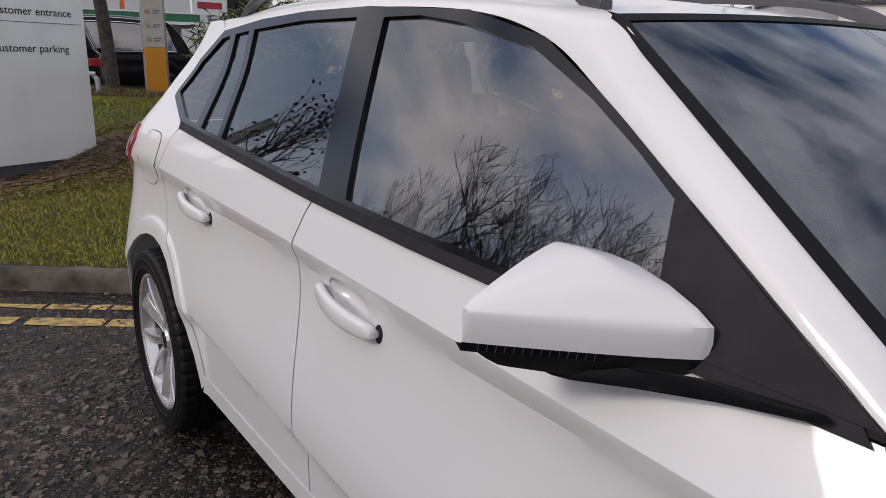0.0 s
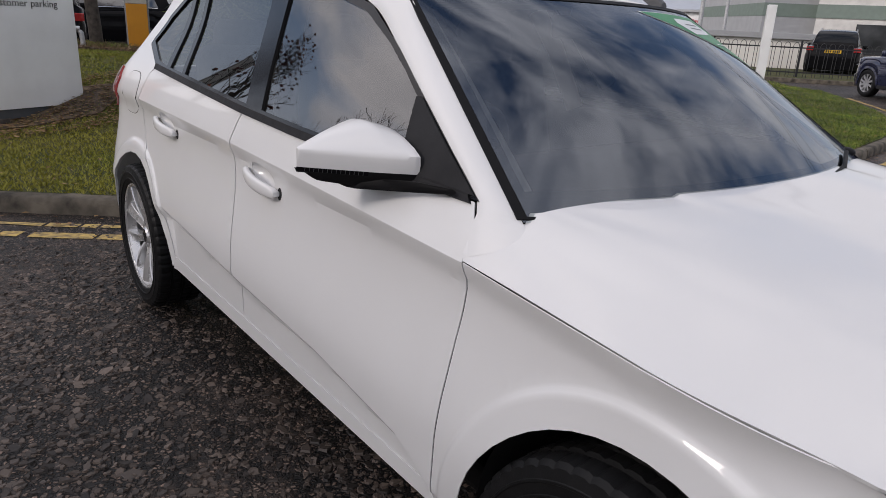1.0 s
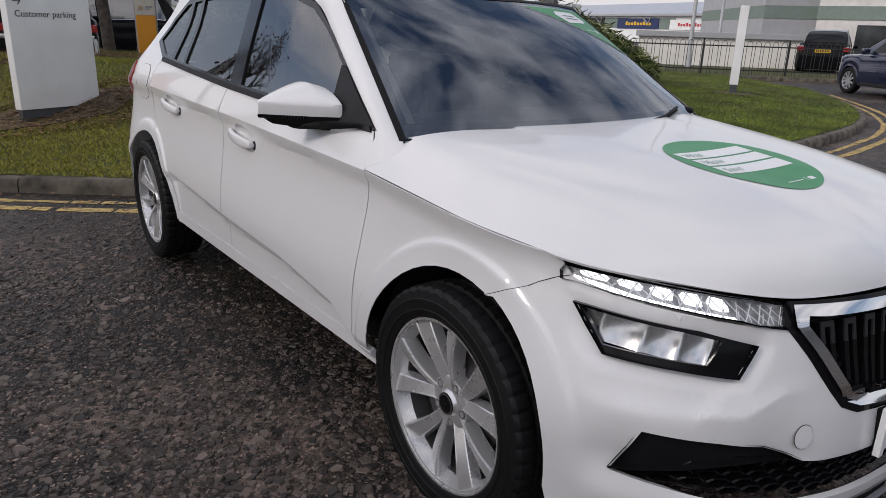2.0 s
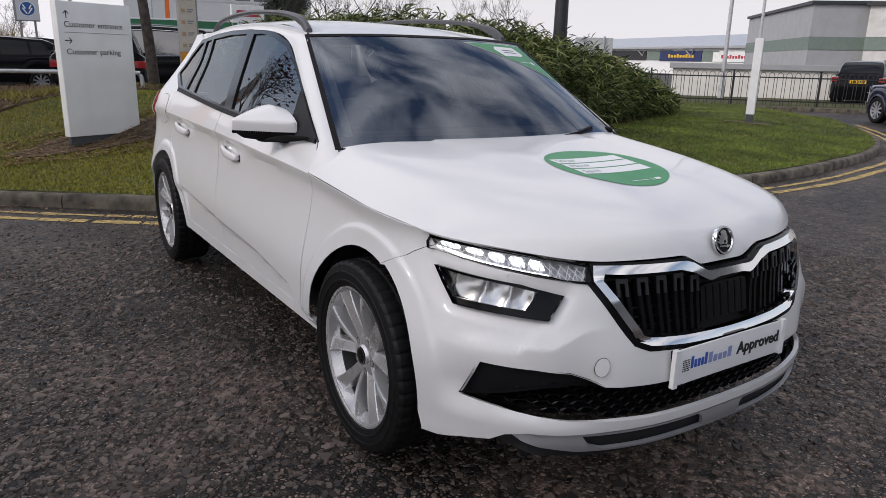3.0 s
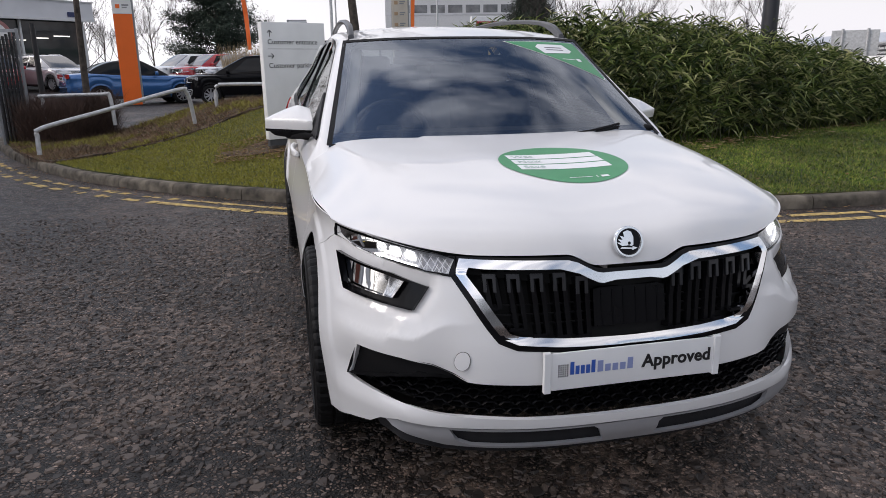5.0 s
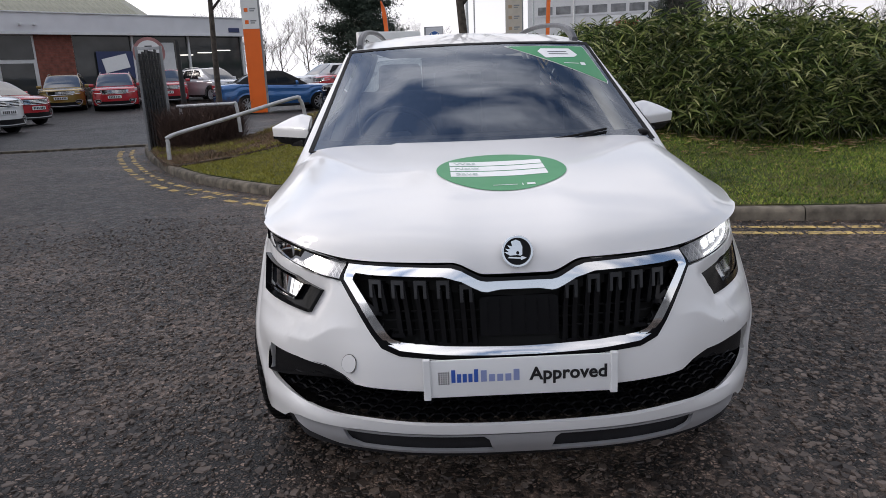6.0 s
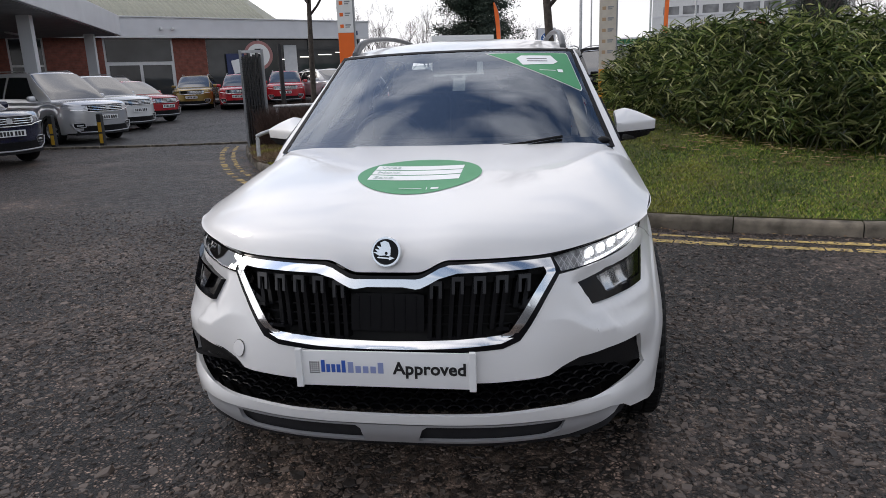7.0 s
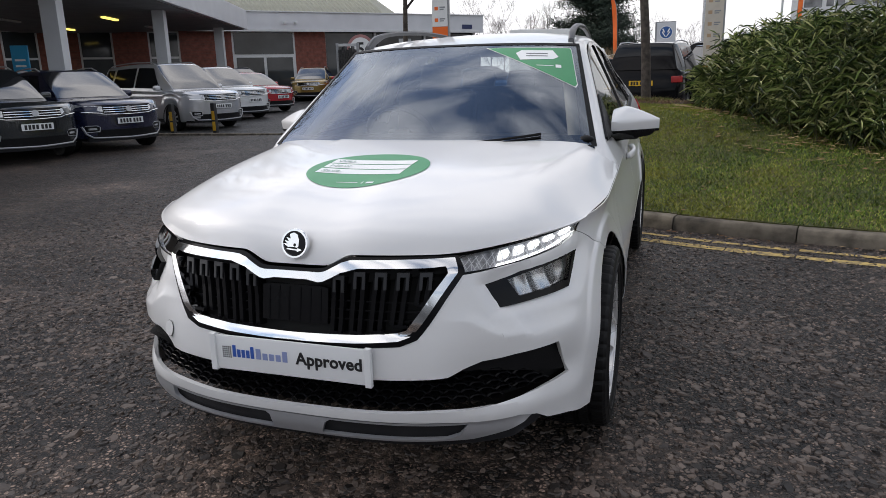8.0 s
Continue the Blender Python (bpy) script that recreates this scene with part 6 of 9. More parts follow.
for nm, c, me_ in (("paint_navy", (0.010, 0.014, 0.045), 0.3), ("paint_silver", (0.56, 0.57, 0.59), 0.45), ("paint_white", (0.72, 0.73, 0.73), 0), ("paint_red", (0.42, 0.022, 0.03), 0.1),
                   ("paint_gold", (0.30, 0.20, 0.055), 0.4), ("paint_black", (0.008, 0.008, 0.009), 0), ("paint_blue", (0.03, 0.13, 0.34), 0.4), ("paint_slate", (0.02, 0.026, 0.03), 0.3), ("paint_deepblue", (0.012, 0.018, 0.05), 0.2)):
    paint(nm, c, me_)
M["paint_black"] = mat("black car paint", (0.006, 0.006, 0.007), 0.08, 0, 0.05, 3, spec=0.12)
M["car_screen"] = mat("pale reflecting windscreen", (0.012, 0.014, 0.016), 0.05, 0, 0.1, 2)
for nd in M["car_screen"].node_tree.nodes:
    if nd.type == "BSDF_PRINCIPLED":
        nd.inputs["IOR"].default_value = 2.5
M["cloth_roof"] = mat("black cloth hood", (0.012, 0.012, 0.013), 0.9, 0, 0.1, 20, 0.001, 300)


def rim_mesh():
    bm = bmesh.new()
    lathe(bm, [(0.205, 0.06), (0.20, -0.06), (0.215, -0.088), (0.222, -0.088)], 28)
    lathe(bm, [(0.001, -0.07), (0.05, -0.075), (0.06, -0.05)], 16)
    for k in range(5):
        for d in (-1, 1):
            b = bmesh.new()
            a0, a1 = radians(k * 72 + d * 8), radians(k * 72 + d * 18)
            p0, p1 = Vector((0, math.cos(a0), math.sin(a0))) * 0.045, Vector((0, math.cos(a1), math.sin(a1))) * 0.21
            t = Vector((0, -math.sin(a1), math.cos(a1)))
            vs = [b.verts.new(p + t * w + Vector((x, 0, 0))) for p, x in ((p0, -0.075), (p1, -0.084)) for w in (-0.024, 0.024)]
            b.faces.new((vs[0], vs[1], vs[3], vs[2]))
            merge(bm, b)
    return bm


_tyre = bmesh.new()
lathe(_tyre, [(0.218, -0.088), (0.25, -0.1), (0.30, -0.098), (0.318, -0.085), (0.325, -0.06), (0.327, 0.0), (0.325, 0.06), (0.318, 0.085), (0.22, 0.09), (0.10, 0.0), (0.001, 0.0)], 36)


bar_data = bpy.data.meshes.new("plate_bar")
_bar = boxm(-0.021, 0.021, -0.0014, 0.0014, -0.038, 0.038)
_bar.to_mesh(bar_data)
_bar.free()
bar_data.materials.append(M["ink_black"])


def motor(name, label, colour, nose_at, heading, L=4.25, Wd=1.80, H=1.55, hood=0.95, belt_z=1.0, y1=0.95, y2=1.75, y3=3.2, y4=4.0, axles=(0.85, 3.45), rails=True, cloth=False, group="", yellow_plate=False, lamp_h=0.10, wheel_s=1.0, lift=None, bright=False):
    """A parked car. nose_at: x, y, z under the nose; heading: the way it faces. y1..y4: foot and head of windscreen and rear screen."""
    dx, dy = heading
    root = thing(name, label, "car", nose_at, math.degrees(math.atan2(dx, -dy)), group)
    hw = Wd / 2
    lift = hood - 0.83 if lift is None else lift

    def width(y):
        f = 1.0
        if y < 0.55:
            f = 0.80 + 0.20 * (1 - (1 - y / 0.55) ** 2.6) ** (1 / 1.6)
        if y > L - 0.5:
            f = 0.84 + 0.16 * (1 - (1 - (L - y) / 0.5) ** 2.4) ** (1 / 1.6)
        return hw * min(1, f)

    def top(y):
        if y < y1:
            f0_ = 0.70 + lift
            return f0_ + (hood - f0_) * min(1, y / 0.26) ** 0.6 * 0.72 + (hood - f0_) * 0.28 * (y / y1)
        return lerp1(y, (y1, y4, L - 0.05, L), (hood, belt_z + 0.06, belt_z + 0.02, 0.80))

    def low(y):
        z = 0.24 if 0.25 < y < L - 0.25 else 0.27
        for a in axles:
            if abs(y - a) < 0.37:
                z = max(z, 0.32 + math.sqrt(0.37 ** 2 - (y - a) ** 2) * 1.02)
        return z
    ys = sorted(set([0, 0.02, 0.06, 0.1, 0.2, 0.3] + [round(v, 3) for v in np.arange(0.4, L - 0.3, 0.14)] + [round(a + d, 3) for a in axles for d in np.linspace(-0.37, 0.37, 13)] + [L - 0.25, L - 0.1, L]))
    bm = bmesh.new()
    rows = []
    for y in ys:
        w, zt, zl = width(y), top(y), low(y)
        half = []
        for f, k in ((0.0, 0.965), (0.10, 0.985), (0.35, 1.0), (0.60, 0.998), (0.72, 0.975), (0.80, 0.985), (0.90, 0.975), (0.96, 0.945), (1.0, 0.88)):
            half.append((w * k, zl + (zt - zl) * f))
        half += [(w * 0.66, zt + 0.012), (w * 0.56, zt + 0.024), (w * 0.28, zt + 0.031), (0, zt + 0.034)]
        rows.append([bm.verts.new((x, y, z)) for x, z in half] + [bm.verts.new((-x, y, z)) for x, z in half[:-1][::-1]])
    n = len(rows[0])
    for a, b in zip(rows, rows[1:]):
        for k in range(n - 1):
            bm.faces.new((a[k], b[k], b[k + 1], a[k + 1]))
    # front face: level rows of small panes, so that the nose can be rounded in plan
    steps = []
    for k in range(n // 2):
        a_, b_ = rows[0][k], rows[0][n - 1 - k]
        steps.append([a_] + [bm.verts.new(a_.co.lerp(b_.co, j / 12)) for j in range(1, 12)] + [b_])
    for a, b in zip(steps, steps[1:]):
        for j in range(12):
            bm.faces.new((a[j], a[j + 1], b[j + 1], b[j]))
    bm.faces.new(steps[-1] + [rows[0][n // 2]])
    bm.faces.new(rows[-1][::-1])
    bmesh.ops.recalc_face_normals(bm, faces=bm.faces[:])
    part("body", bm, colour, root, "", 38)
    part("underbody", boxm(-hw * 0.8, hw * 0.8, 0.15, L - 0.15, 0.22, 0.5), "dark", root)
    # cabin: one lofted shell; v runs from the belt (0) up the side (0.5) and over to the middle (1)
    wb, wt = hw * 0.925, hw * 0.69
    crown = 0.045

    def pillar(y):
        """Height of the pillar or cant rail at y."""
        if y < y2:
            f = (y - y1) / (y2 - y1)
            return top(y1) + (H - 0.05 - top(y1)) * (f * 1.06 - 0.06 * f * f) / 1.0
        if y > y3:
            f = (y4 - y) / (y4 - y3)
            return top(y4) + (H - 0.06 - top(y4)) * (1 - (1 - f) ** 1.7)
        f = (y - y2) / (y3 - y2)
        return H - 0.05 + 0.055 * math.sin(math.pi * min(1, f * 1.05 + 0.08)) * 0.8 - 0.01 * f

    def shell(y, v, push=0.0):
        zb_, zp = top(y) - 0.015, pillar(y)
        taper = 1 - 0.10 * sm(y1 + 0.7, y1, y) - 0.12 * sm(y4 - 0.6, y4, y)

        def half_at(z):
            k = max(0.0, (z - zb_) / max(0.05, H - 0.05 - zb_))
            return (wb - (wb - wt) * k ** 1.2) * taper
        if v <= 0.5:
            z = zb_ + (zp - zb_) * v / 0.5
            p = Vector((half_at(z), y, z))
            nrm = Vector((0.9, 0, 0.4))
        else:
            f = (v - 0.5) / 0.5
            p = Vector((half_at(zp) * math.cos(f * math.pi / 2) ** 0.8 if f < 1 else 0.0, y, zp + crown * (1 - (1 - f) ** 2) * min(1, max(0, (zp - zb_) / 0.2))))
            nrm = Vector((0.25 * (1 - f), -0.75 if y < y2 else (0.7 if y > y3 else 0), 0.8))
        return p + nrm.normalized() * push

    def patch(nm, ya, yb, va, vb, mt, s_, push, lab="", ny=8, nv=8, par=None, edge=None):
        b = bmesh.new()
        for s in s_:
            g = []
            for i in range(ny + 1):
                row = []
                for k in range(nv + 1):
                    v = va + (vb - va) * k / nv
                    lo_, hi_ = (edge(v) if edge else (ya, yb))
                    q = shell(lo_ + (hi_ - lo_) * i / ny, v, push)
                    row.append(b.verts.new((q.x * s, q.y, q.z)))
                g.append(row)
            for a_, c_ in zip(g, g[1:]):
                for k in range(nv):
                    try:
                        b.faces.new((a_[k], c_[k], c_[k + 1], a_[k + 1]) if s > 0 else (a_[k], a_[k + 1], c_[k + 1], c_[k]))
                    except ValueError:
                        pass
        bmesh.ops.remove_doubles(b, verts=b.verts[:], dist=0.0005)
        bmesh.ops.recalc_face_normals(b, faces=b.faces[:])
        return part(nm, b, mt, par or root, lab, 40)
    patch("cabin", y1, y4, 0.0, 1.0, "cloth_roof" if cloth else colour, (1, -1), 0.0, "", 40, 16)
    patch("windscreen", y1 + 0.05, y2 - 0.03, 0.58, 1.0, "car_screen", (1, -1), 0.006, "", 10, 10)
    patch("rear_screen", y3 + 0.04, y4 - 0.10, 0.62, 1.0, "carglass", (1, -1), 0.006, "", 8, 8)

    def bottom_to_top(y0, ytop):
        return lambda v: y0 + (ytop - y0) * (v - 0.06) / 0.40
    for s in (1, -1):
        span = y3 - y2
        cuts = [(y1 + 0.42, y2 + 0.10, y2 + span * 0.36, y2 + span * 0.34), (y2 + span * 0.39, y2 + span * 0.38, y2 + span * 0.84, y2 + span * 0.80)]
        if y4 - y3 > 0.3 or span > 1.6:
            cuts.append((y2 + span * 0.88, y2 + span * 0.85, y4 - 0.34, y3 + 0.04))
        for a0, a1, b0, b1 in cuts:
            fa, fb = bottom_to_top(a0, a1), bottom_to_top(b0, b1)
            patch("side_window", 0, 0, 0.06, 0.44, "car_screen" if bright else "carglass", (s,), 0.006, "", 6, 5, edge=lambda v: (fa(v), fb(v)))
        if bright:
            for v in (0.045, 0.455):
                pts = [shell(y1 + 0.45 + (y4 - 0.36 - y1 - 0.45) * k / 10 if v < 0.2 else y2 + 0.1 + (y3 - y2 - 0.05) * k / 10, v, 0.012) for k in range(11)]
                part("window_line", tube(bmesh.new(), [(q.x * s, q.y, q.z) for q in pts], 0.010, 5), "chrome", root)
        b = cushion(0.20, 0.10, 0.13, 0.035)
        b.transform(pose(s * (hw * 0.95 + 0.09), y1 + 0.46, top(y1) + 0.09))
        part("door_mirror", b, colour, root, "", 50)
        if rails:
            q = [shell(y, 0.60, 0.004) for y in (y2 + 0.10, y2 + 0.28, (y2 + y3) / 2, y3 - 0.25, y3 - 0.05)]
            part("roof_rail", tube(bmesh.new(), [(p_.x * s, p_.y, p_.z + (0.05 if 0 < k < 4 else 0.0)) for k, p_ in enumerate(q)], 0.015, 6), "skid", root, "", 40)
        # dark wheel-arch and sill trim
        for a in axles:
            b = bmesh.new()
            ra, rb = [], []
            for k in range(17):
                an = math.pi * k / 16
                for lst, r in ((ra, 0.362), (rb, 0.415)):
                    yy, zz = a - r * math.cos(an), 0.30 + r * 1.03 * math.sin(an)
                    lst.append(b.verts.new((s * (width(min(max(yy, 0.05), L - 0.05)) * 0.995 + (0.008 if r < 0.4 else 0.003)), yy, zz)))
            for k in range(16):
                b.faces.new((ra[k], rb[k], rb[k + 1], ra[k + 1]))
            bmesh.ops.recalc_face_normals(b, faces=b.faces[:])
            part("arch_trim", b, "clad" if rails else colour, root, "", 40)
        part("sill_trim", boxm(min(s * hw * 0.93, s * hw * 0.985), max(s * hw * 0.93, s * hw * 0.985), axles[0] + 0.40, axles[1] - 0.40, 0.22, 0.34, 0.02), "clad", root, "", 40)
        # headlamp wraps round the corner of the nose
        b = bmesh.new()
        hz = 0.70 + lift
        pts = [(s * hw * 0.50, -0.012, hz + 0.01), (s * hw * 0.82, 0.02, hz + 0.03), (s * (width(0.22) + 0.006), 0.22, hz + 0.07), (s * (width(0.26) + 0.004), 0.26, hz + 0.07 - lamp_h), (s * hw * 0.84, 0.015, hz + 0.02 - lamp_h), (s * hw * 0.52, -0.014, hz - lamp_h * 0.9)]
        b.faces.new([b.verts.new(p) for p in pts])
        for f in bmesh.ops.extrude_face_region(b, geom=b.faces[:])["geom"]:
            if isinstance(f, bmesh.types.BMVert):
                f.co.y += 0.06
        bmesh.ops.recalc_face_normals(b, faces=b.faces[:])
        part("headlamp", b, "headlight", root)
        b = bmesh.new()
        box(b, min(s * hw * 0.70, s * hw * 0.95), max(s * hw * 0.70, s * hw * 0.95), L - 0.10, L + 0.006, 0.88, 1.02, 0.01)
        part("tail_lamp", b, "redlamp", root)
        for a in axles:
            w = obj("wheel", _tyre.copy(), "rubber", 40)
            w.parent = root
            w.matrix_basis = pose(s * (hw - 0.115), a, 0.325, 0, 0, 180 if s > 0 else 0) @ Matrix.Diagonal((1, wheel_s, wheel_s, 1))
            part("rim", rim_mesh(), "skid", w)
    # face: grille, lower grille, plate, badge
    def long_box(x0, x1, ya, yb, z0, z1, bevel=0.0):
        b = bmesh.new()
        n_ = 10
        for k in range(n_):
            box(b, x0 + (x1 - x0) * k / n_, x0 + (x1 - x0) * (k + 1) / n_, ya, yb, z0, z1)
        bmesh.ops.remove_doubles(b, verts=b.verts[:], dist=0.0005)
        return b
    part("grille", long_box(-hw * 0.52, hw * 0.52, -0.016, 0.05, 0.575 + lift, 0.715 + lift), "gloss_black", root)
    for z in (0.605 + lift, 0.645 + lift, 0.685 + lift):
        part("grille_bar", long_box(-hw * 0.51, hw * 0.51, -0.022, 0.0, z, z + 0.010), "chrome", root)
    part("lower_grille", long_box(-hw * 0.66, hw * 0.66, -0.012, 0.05, 0.30, 0.43), "black", root)
    half = [(0.90, 0.50), (0.84, 0.36), (0.72, 0.285), (0.0, 0.27)]
    strip = [(hw * x, -0.012, z) for x, z in half] + [(-hw * x, -0.012, z) for x, z in half[-2::-1]]
    part("lower_strip", tube(bmesh.new(), spline(strip, 0.05, smooth=False), 0.016, 6), "skid", root, "", 40)
    half = [(0.88, 0.715 - lamp_h), (0.60, 0.690 - lamp_h), (0.50, 0.565), (0.0, 0.555)]
    strip = [(hw * x, -0.018, z + lift) for x, z in half] + [(-hw * x, -0.018, z + lift) for x, z in half[-2::-1]]
    part("chrome_line", tube(bmesh.new(), spline(strip, 0.05, smooth=False), 0.009, 6), "chrome", root, "", 40)
    part("chin", long_box(-hw * 0.80, hw * 0.80, -0.010, 0.10, 0.215, 0.33), "clad", root, "dark lower bumper cladding")
    part("hood_line", long_box(-hw * 0.62, hw * 0.62, -0.012, 0.03, 0.725 + lift, 0.735 + lift), "dark", root)
    for s in (1, -1):
        part("fog_pocket", boxm(min(s * hw * 0.62, s * hw * 0.84), max(s * hw * 0.62, s * hw * 0.84), -0.010, 0.06, 0.38, 0.50, 0.015), "black", root)
        ring = [(s * hw * u, -0.014, z) for u, z in ((0.62, 0.40), (0.60, 0.48), (0.66, 0.51), (0.84, 0.51), (0.87, 0.47), (0.84, 0.39), (0.62, 0.40))]
        part("fog_surround", tube(bmesh.new(), ring, 0.007, 5), "skid", root)
        part("fog_lamp", boxm(min(s * hw * 0.66, s * hw * 0.80), max(s * hw * 0.66, s * hw * 0.80), -0.016, 0.0, 0.43, 0.465, 0.008), "headlight", root)
    pl = part("number_plate", boxm(-0.26, 0.26, -0.024, -0.012, 0.425 + lift * 0.7, 0.535 + lift * 0.7, 0.003), "plate_white", root)
    for k in range(7):
        bar = new("plate_bar", bar_data)
        bar.parent = pl
        bar.matrix_basis = pose(-0.194 + k * 0.062 + (0.02 if k > 3 else 0), -0.0245, 0.48 + lift * 0.7)
    b = bmesh.new()
    lathe(b, [(0.001, -0.024), (0.036, -0.024), (0.040, -0.030), (0.052, -0.030), (0.055, -0.012)], 20)
    b.transform(pose(0, 0.0, 0.655 + lift, 0, 0, 90))
    part("badge", b, "skid", root, "", 30)
    rp = part("number_plate", boxm(-0.26, 0.26, L, L + 0.012, 0.82, 0.93, 0.003), "yellow_plate" if yellow_plate else "plate_white", root)
    for k in range(7):
        bar = new("plate_bar", bar_data)
        bar.parent = rp
        bar.matrix_basis = pose(-0.194 + k * 0.062 + (0.02 if k > 3 else 0), L + 0.0125, 0.875)
    # round the nose in plan and lean its upper half back
    for ch in root.children:
        if ch.type != "MESH" or ch.name.startswith("wheel") or ch.name.startswith("number_plate"):
            continue
        for v in ch.data.vertices:
            if v.co.y < 0.75:
                f = (1 - max(0.0, v.co.y) / 0.75) ** 1.4
                v.co.y += f * (0.38 * (abs(v.co.x) / hw) ** 2.1 + 0.22 * max(0.0, v.co.z - 0.60 - lift) + 0.10 * max(0.0, 0.36 - v.co.z))
    return root


ROW = (0.953, -0.302)


def gz(x, y):
    return max(0, ground_z(x, y))


def car_at(nm, lab, col, x, y, hd, **k):
    return motor(nm, lab, col, (x, y, gz(x, y) - 0.012), hd, **k)


yard = "cars parked in the yard"
car_at("parked_car", "dark slate crossover with black grille, parked nose out", "paint_slate", -9.2, 6.72, ROW, L=4.1, H=1.58, hood=1.0, y1=1.12, y2=1.88, group=yard)
car_at("parked_car", "navy blue crossover parked nose out in the yard", "paint_navy", -9.0, 8.65, ROW, L=4.23, H=1.55, hood=0.98, y1=1.15, y2=1.95, group=yard)
car_at("parked_car", "silver people carrier beside two striped bollards", "paint_silver", -10.55, 13.85, ROW, L=4.85, Wd=1.90, H=1.77, hood=1.04, belt_z=1.05, y1=0.98, y2=1.85, y3=4.2, y4=4.65, axles=(0.95, 3.85), group=yard)
car_at("parked_car", "white crossover parked between silver and red cars", "paint_white", -11.9, 17.5, ROW, L=4.5, H=1.68, hood=1.04, belt_z=1.06, group=yard)
car_at("parked_car", "rounded red small car parked in the yard", "paint_red", -12.9, 20.9, ROW, L=4.2, H=1.46, hood=0.96, y1=1.0, y2=1.75, y3=2.7, y4=3.7, rails=False, group=yard)
car_at("parked_car", "dark blue crossover by the glass doors", "paint_deepblue", -17.6, 27.4, ROW, L=4.4, H=1.65, group=yard)
FACE = (0.34, -0.94)
car_at("parked_car", "gold crossover facing the road", "paint_gold", -15.7, 27.9, FACE, L=4.23, H=1.57, hood=1.0, rails=True, group=yard)
car_at("parked_car", "bright red crossover under the showroom window", "paint_red", -13.3, 27.6, FACE, L=4.23, H=1.57, hood=1.0, group=yard)
car_at("parked_car", "red crossover beside the black lamp post", "paint_red", -11.6, 29.0, FACE, L=4.23, H=1.57, hood=1.0, group=yard)
car_at("parked_car", "silver estate car by the showroom corner", "paint_silver", -8.9, 30.5, (0.8, -0.6), L=4.5, H=1.5, group=yard)
car_at("convertible_car", "blue convertible with a black cloth hood", "paint_blue", -3.6, 24.4, (0.92, 0.39), L=4.4, H=1.43, hood=0.93, belt_z=0.98, y1=1.25, y2=2.05, y3=2.9, y4=3.75, axles=(0.9, 3.45), rails=False, cloth=True)
car_at("parked_car", "black hatchback behind the steel rail", "paint_black", -3.85, 22.2, (-1.0, 0.0), L=4.35, H=1.53, hood=0.95, belt_z=1.0, y1=0.95, y2=1.95, y3=3.5, y4=4.25, rails=False)
x_, y_ = 0.24 + 0.15 * 4.3, 14.1 + 0.98 * 4.3
car_at("parked_car", "black crossover seen from behind with a yellow plate", "paint_black", x_, y_, (0.15, 0.98), L=4.3, Wd=1.86, H=1.76, hood=1.04, belt_z=1.10, y3=3.92, y4=4.24, yellow_plate=True)
car_at("parked_car", "tall black people carrier with a bright window line behind the tree", "paint_black", -0.2, 20.2, (-0.975, 0.22), L=4.75, H=1.88, hood=1.0, belt_z=1.04, y3=3.9, y4=4.5, axles=(0.9, 3.75), bright=True)
car_at("parked_car", "tall silver people carrier with dark windows beyond the estate car", "paint_silver", 5.6, 24.6, (0.98, -0.2), L=4.9, Wd=1.9, H=2.0, hood=1.1, belt_z=1.15, y1=0.9, y2=1.7, y3=4.3, y4=4.75, axles=(0.9, 3.9), bright=True)
row_far = "row of far parked cars"
for x, y, c, lab in ((-6.6, 32.0, "paint_white", "white hatchback in the far row"), (-5.4, 31.2, "paint_red", "red hatchback in the far row"), (-4.3, 30.4, "paint_silver", "silver hatchback in the far row"), (-3.1, 29.6, "paint_slate", "dark grey hatchback in the far row"), (-2.0, 28.8, "paint_black", "black hatchback in the far row")):
    car_at("parked_car", lab, c, x, y, (-0.80, -0.6), L=4.1, H=1.48, rails=False, group=row_far)
for x, y, c, lab in ((-14.3, 10.6, "paint_red", "dark red car under the canopy"), (-15.6, 13.6, "paint_black", "black car under the canopy"), (-17.0, 17.2, "paint_slate", "slate car under the canopy"), (-13.0, 7.6, "paint_black", "black hatchback under the canopy")):
    car_at("parked_car", lab, c, x, y, ROW, L=4.3, H=1.6, group="cars under the canopy")
car_at("parked_car", "dark navy hatchback standing on the side road", "paint_navy", 18.3, 7.5, (0.507, 0.861), L=4.37, H=1.46, rails=False, y3=3.3, y4=4.15)
car_at("parked_car", "black estate car behind the railings with a yellow plate", "paint_black", 28.8, 13.4, (0.92, 0.39), L=4.6, H=1.6, yellow_plate=True)

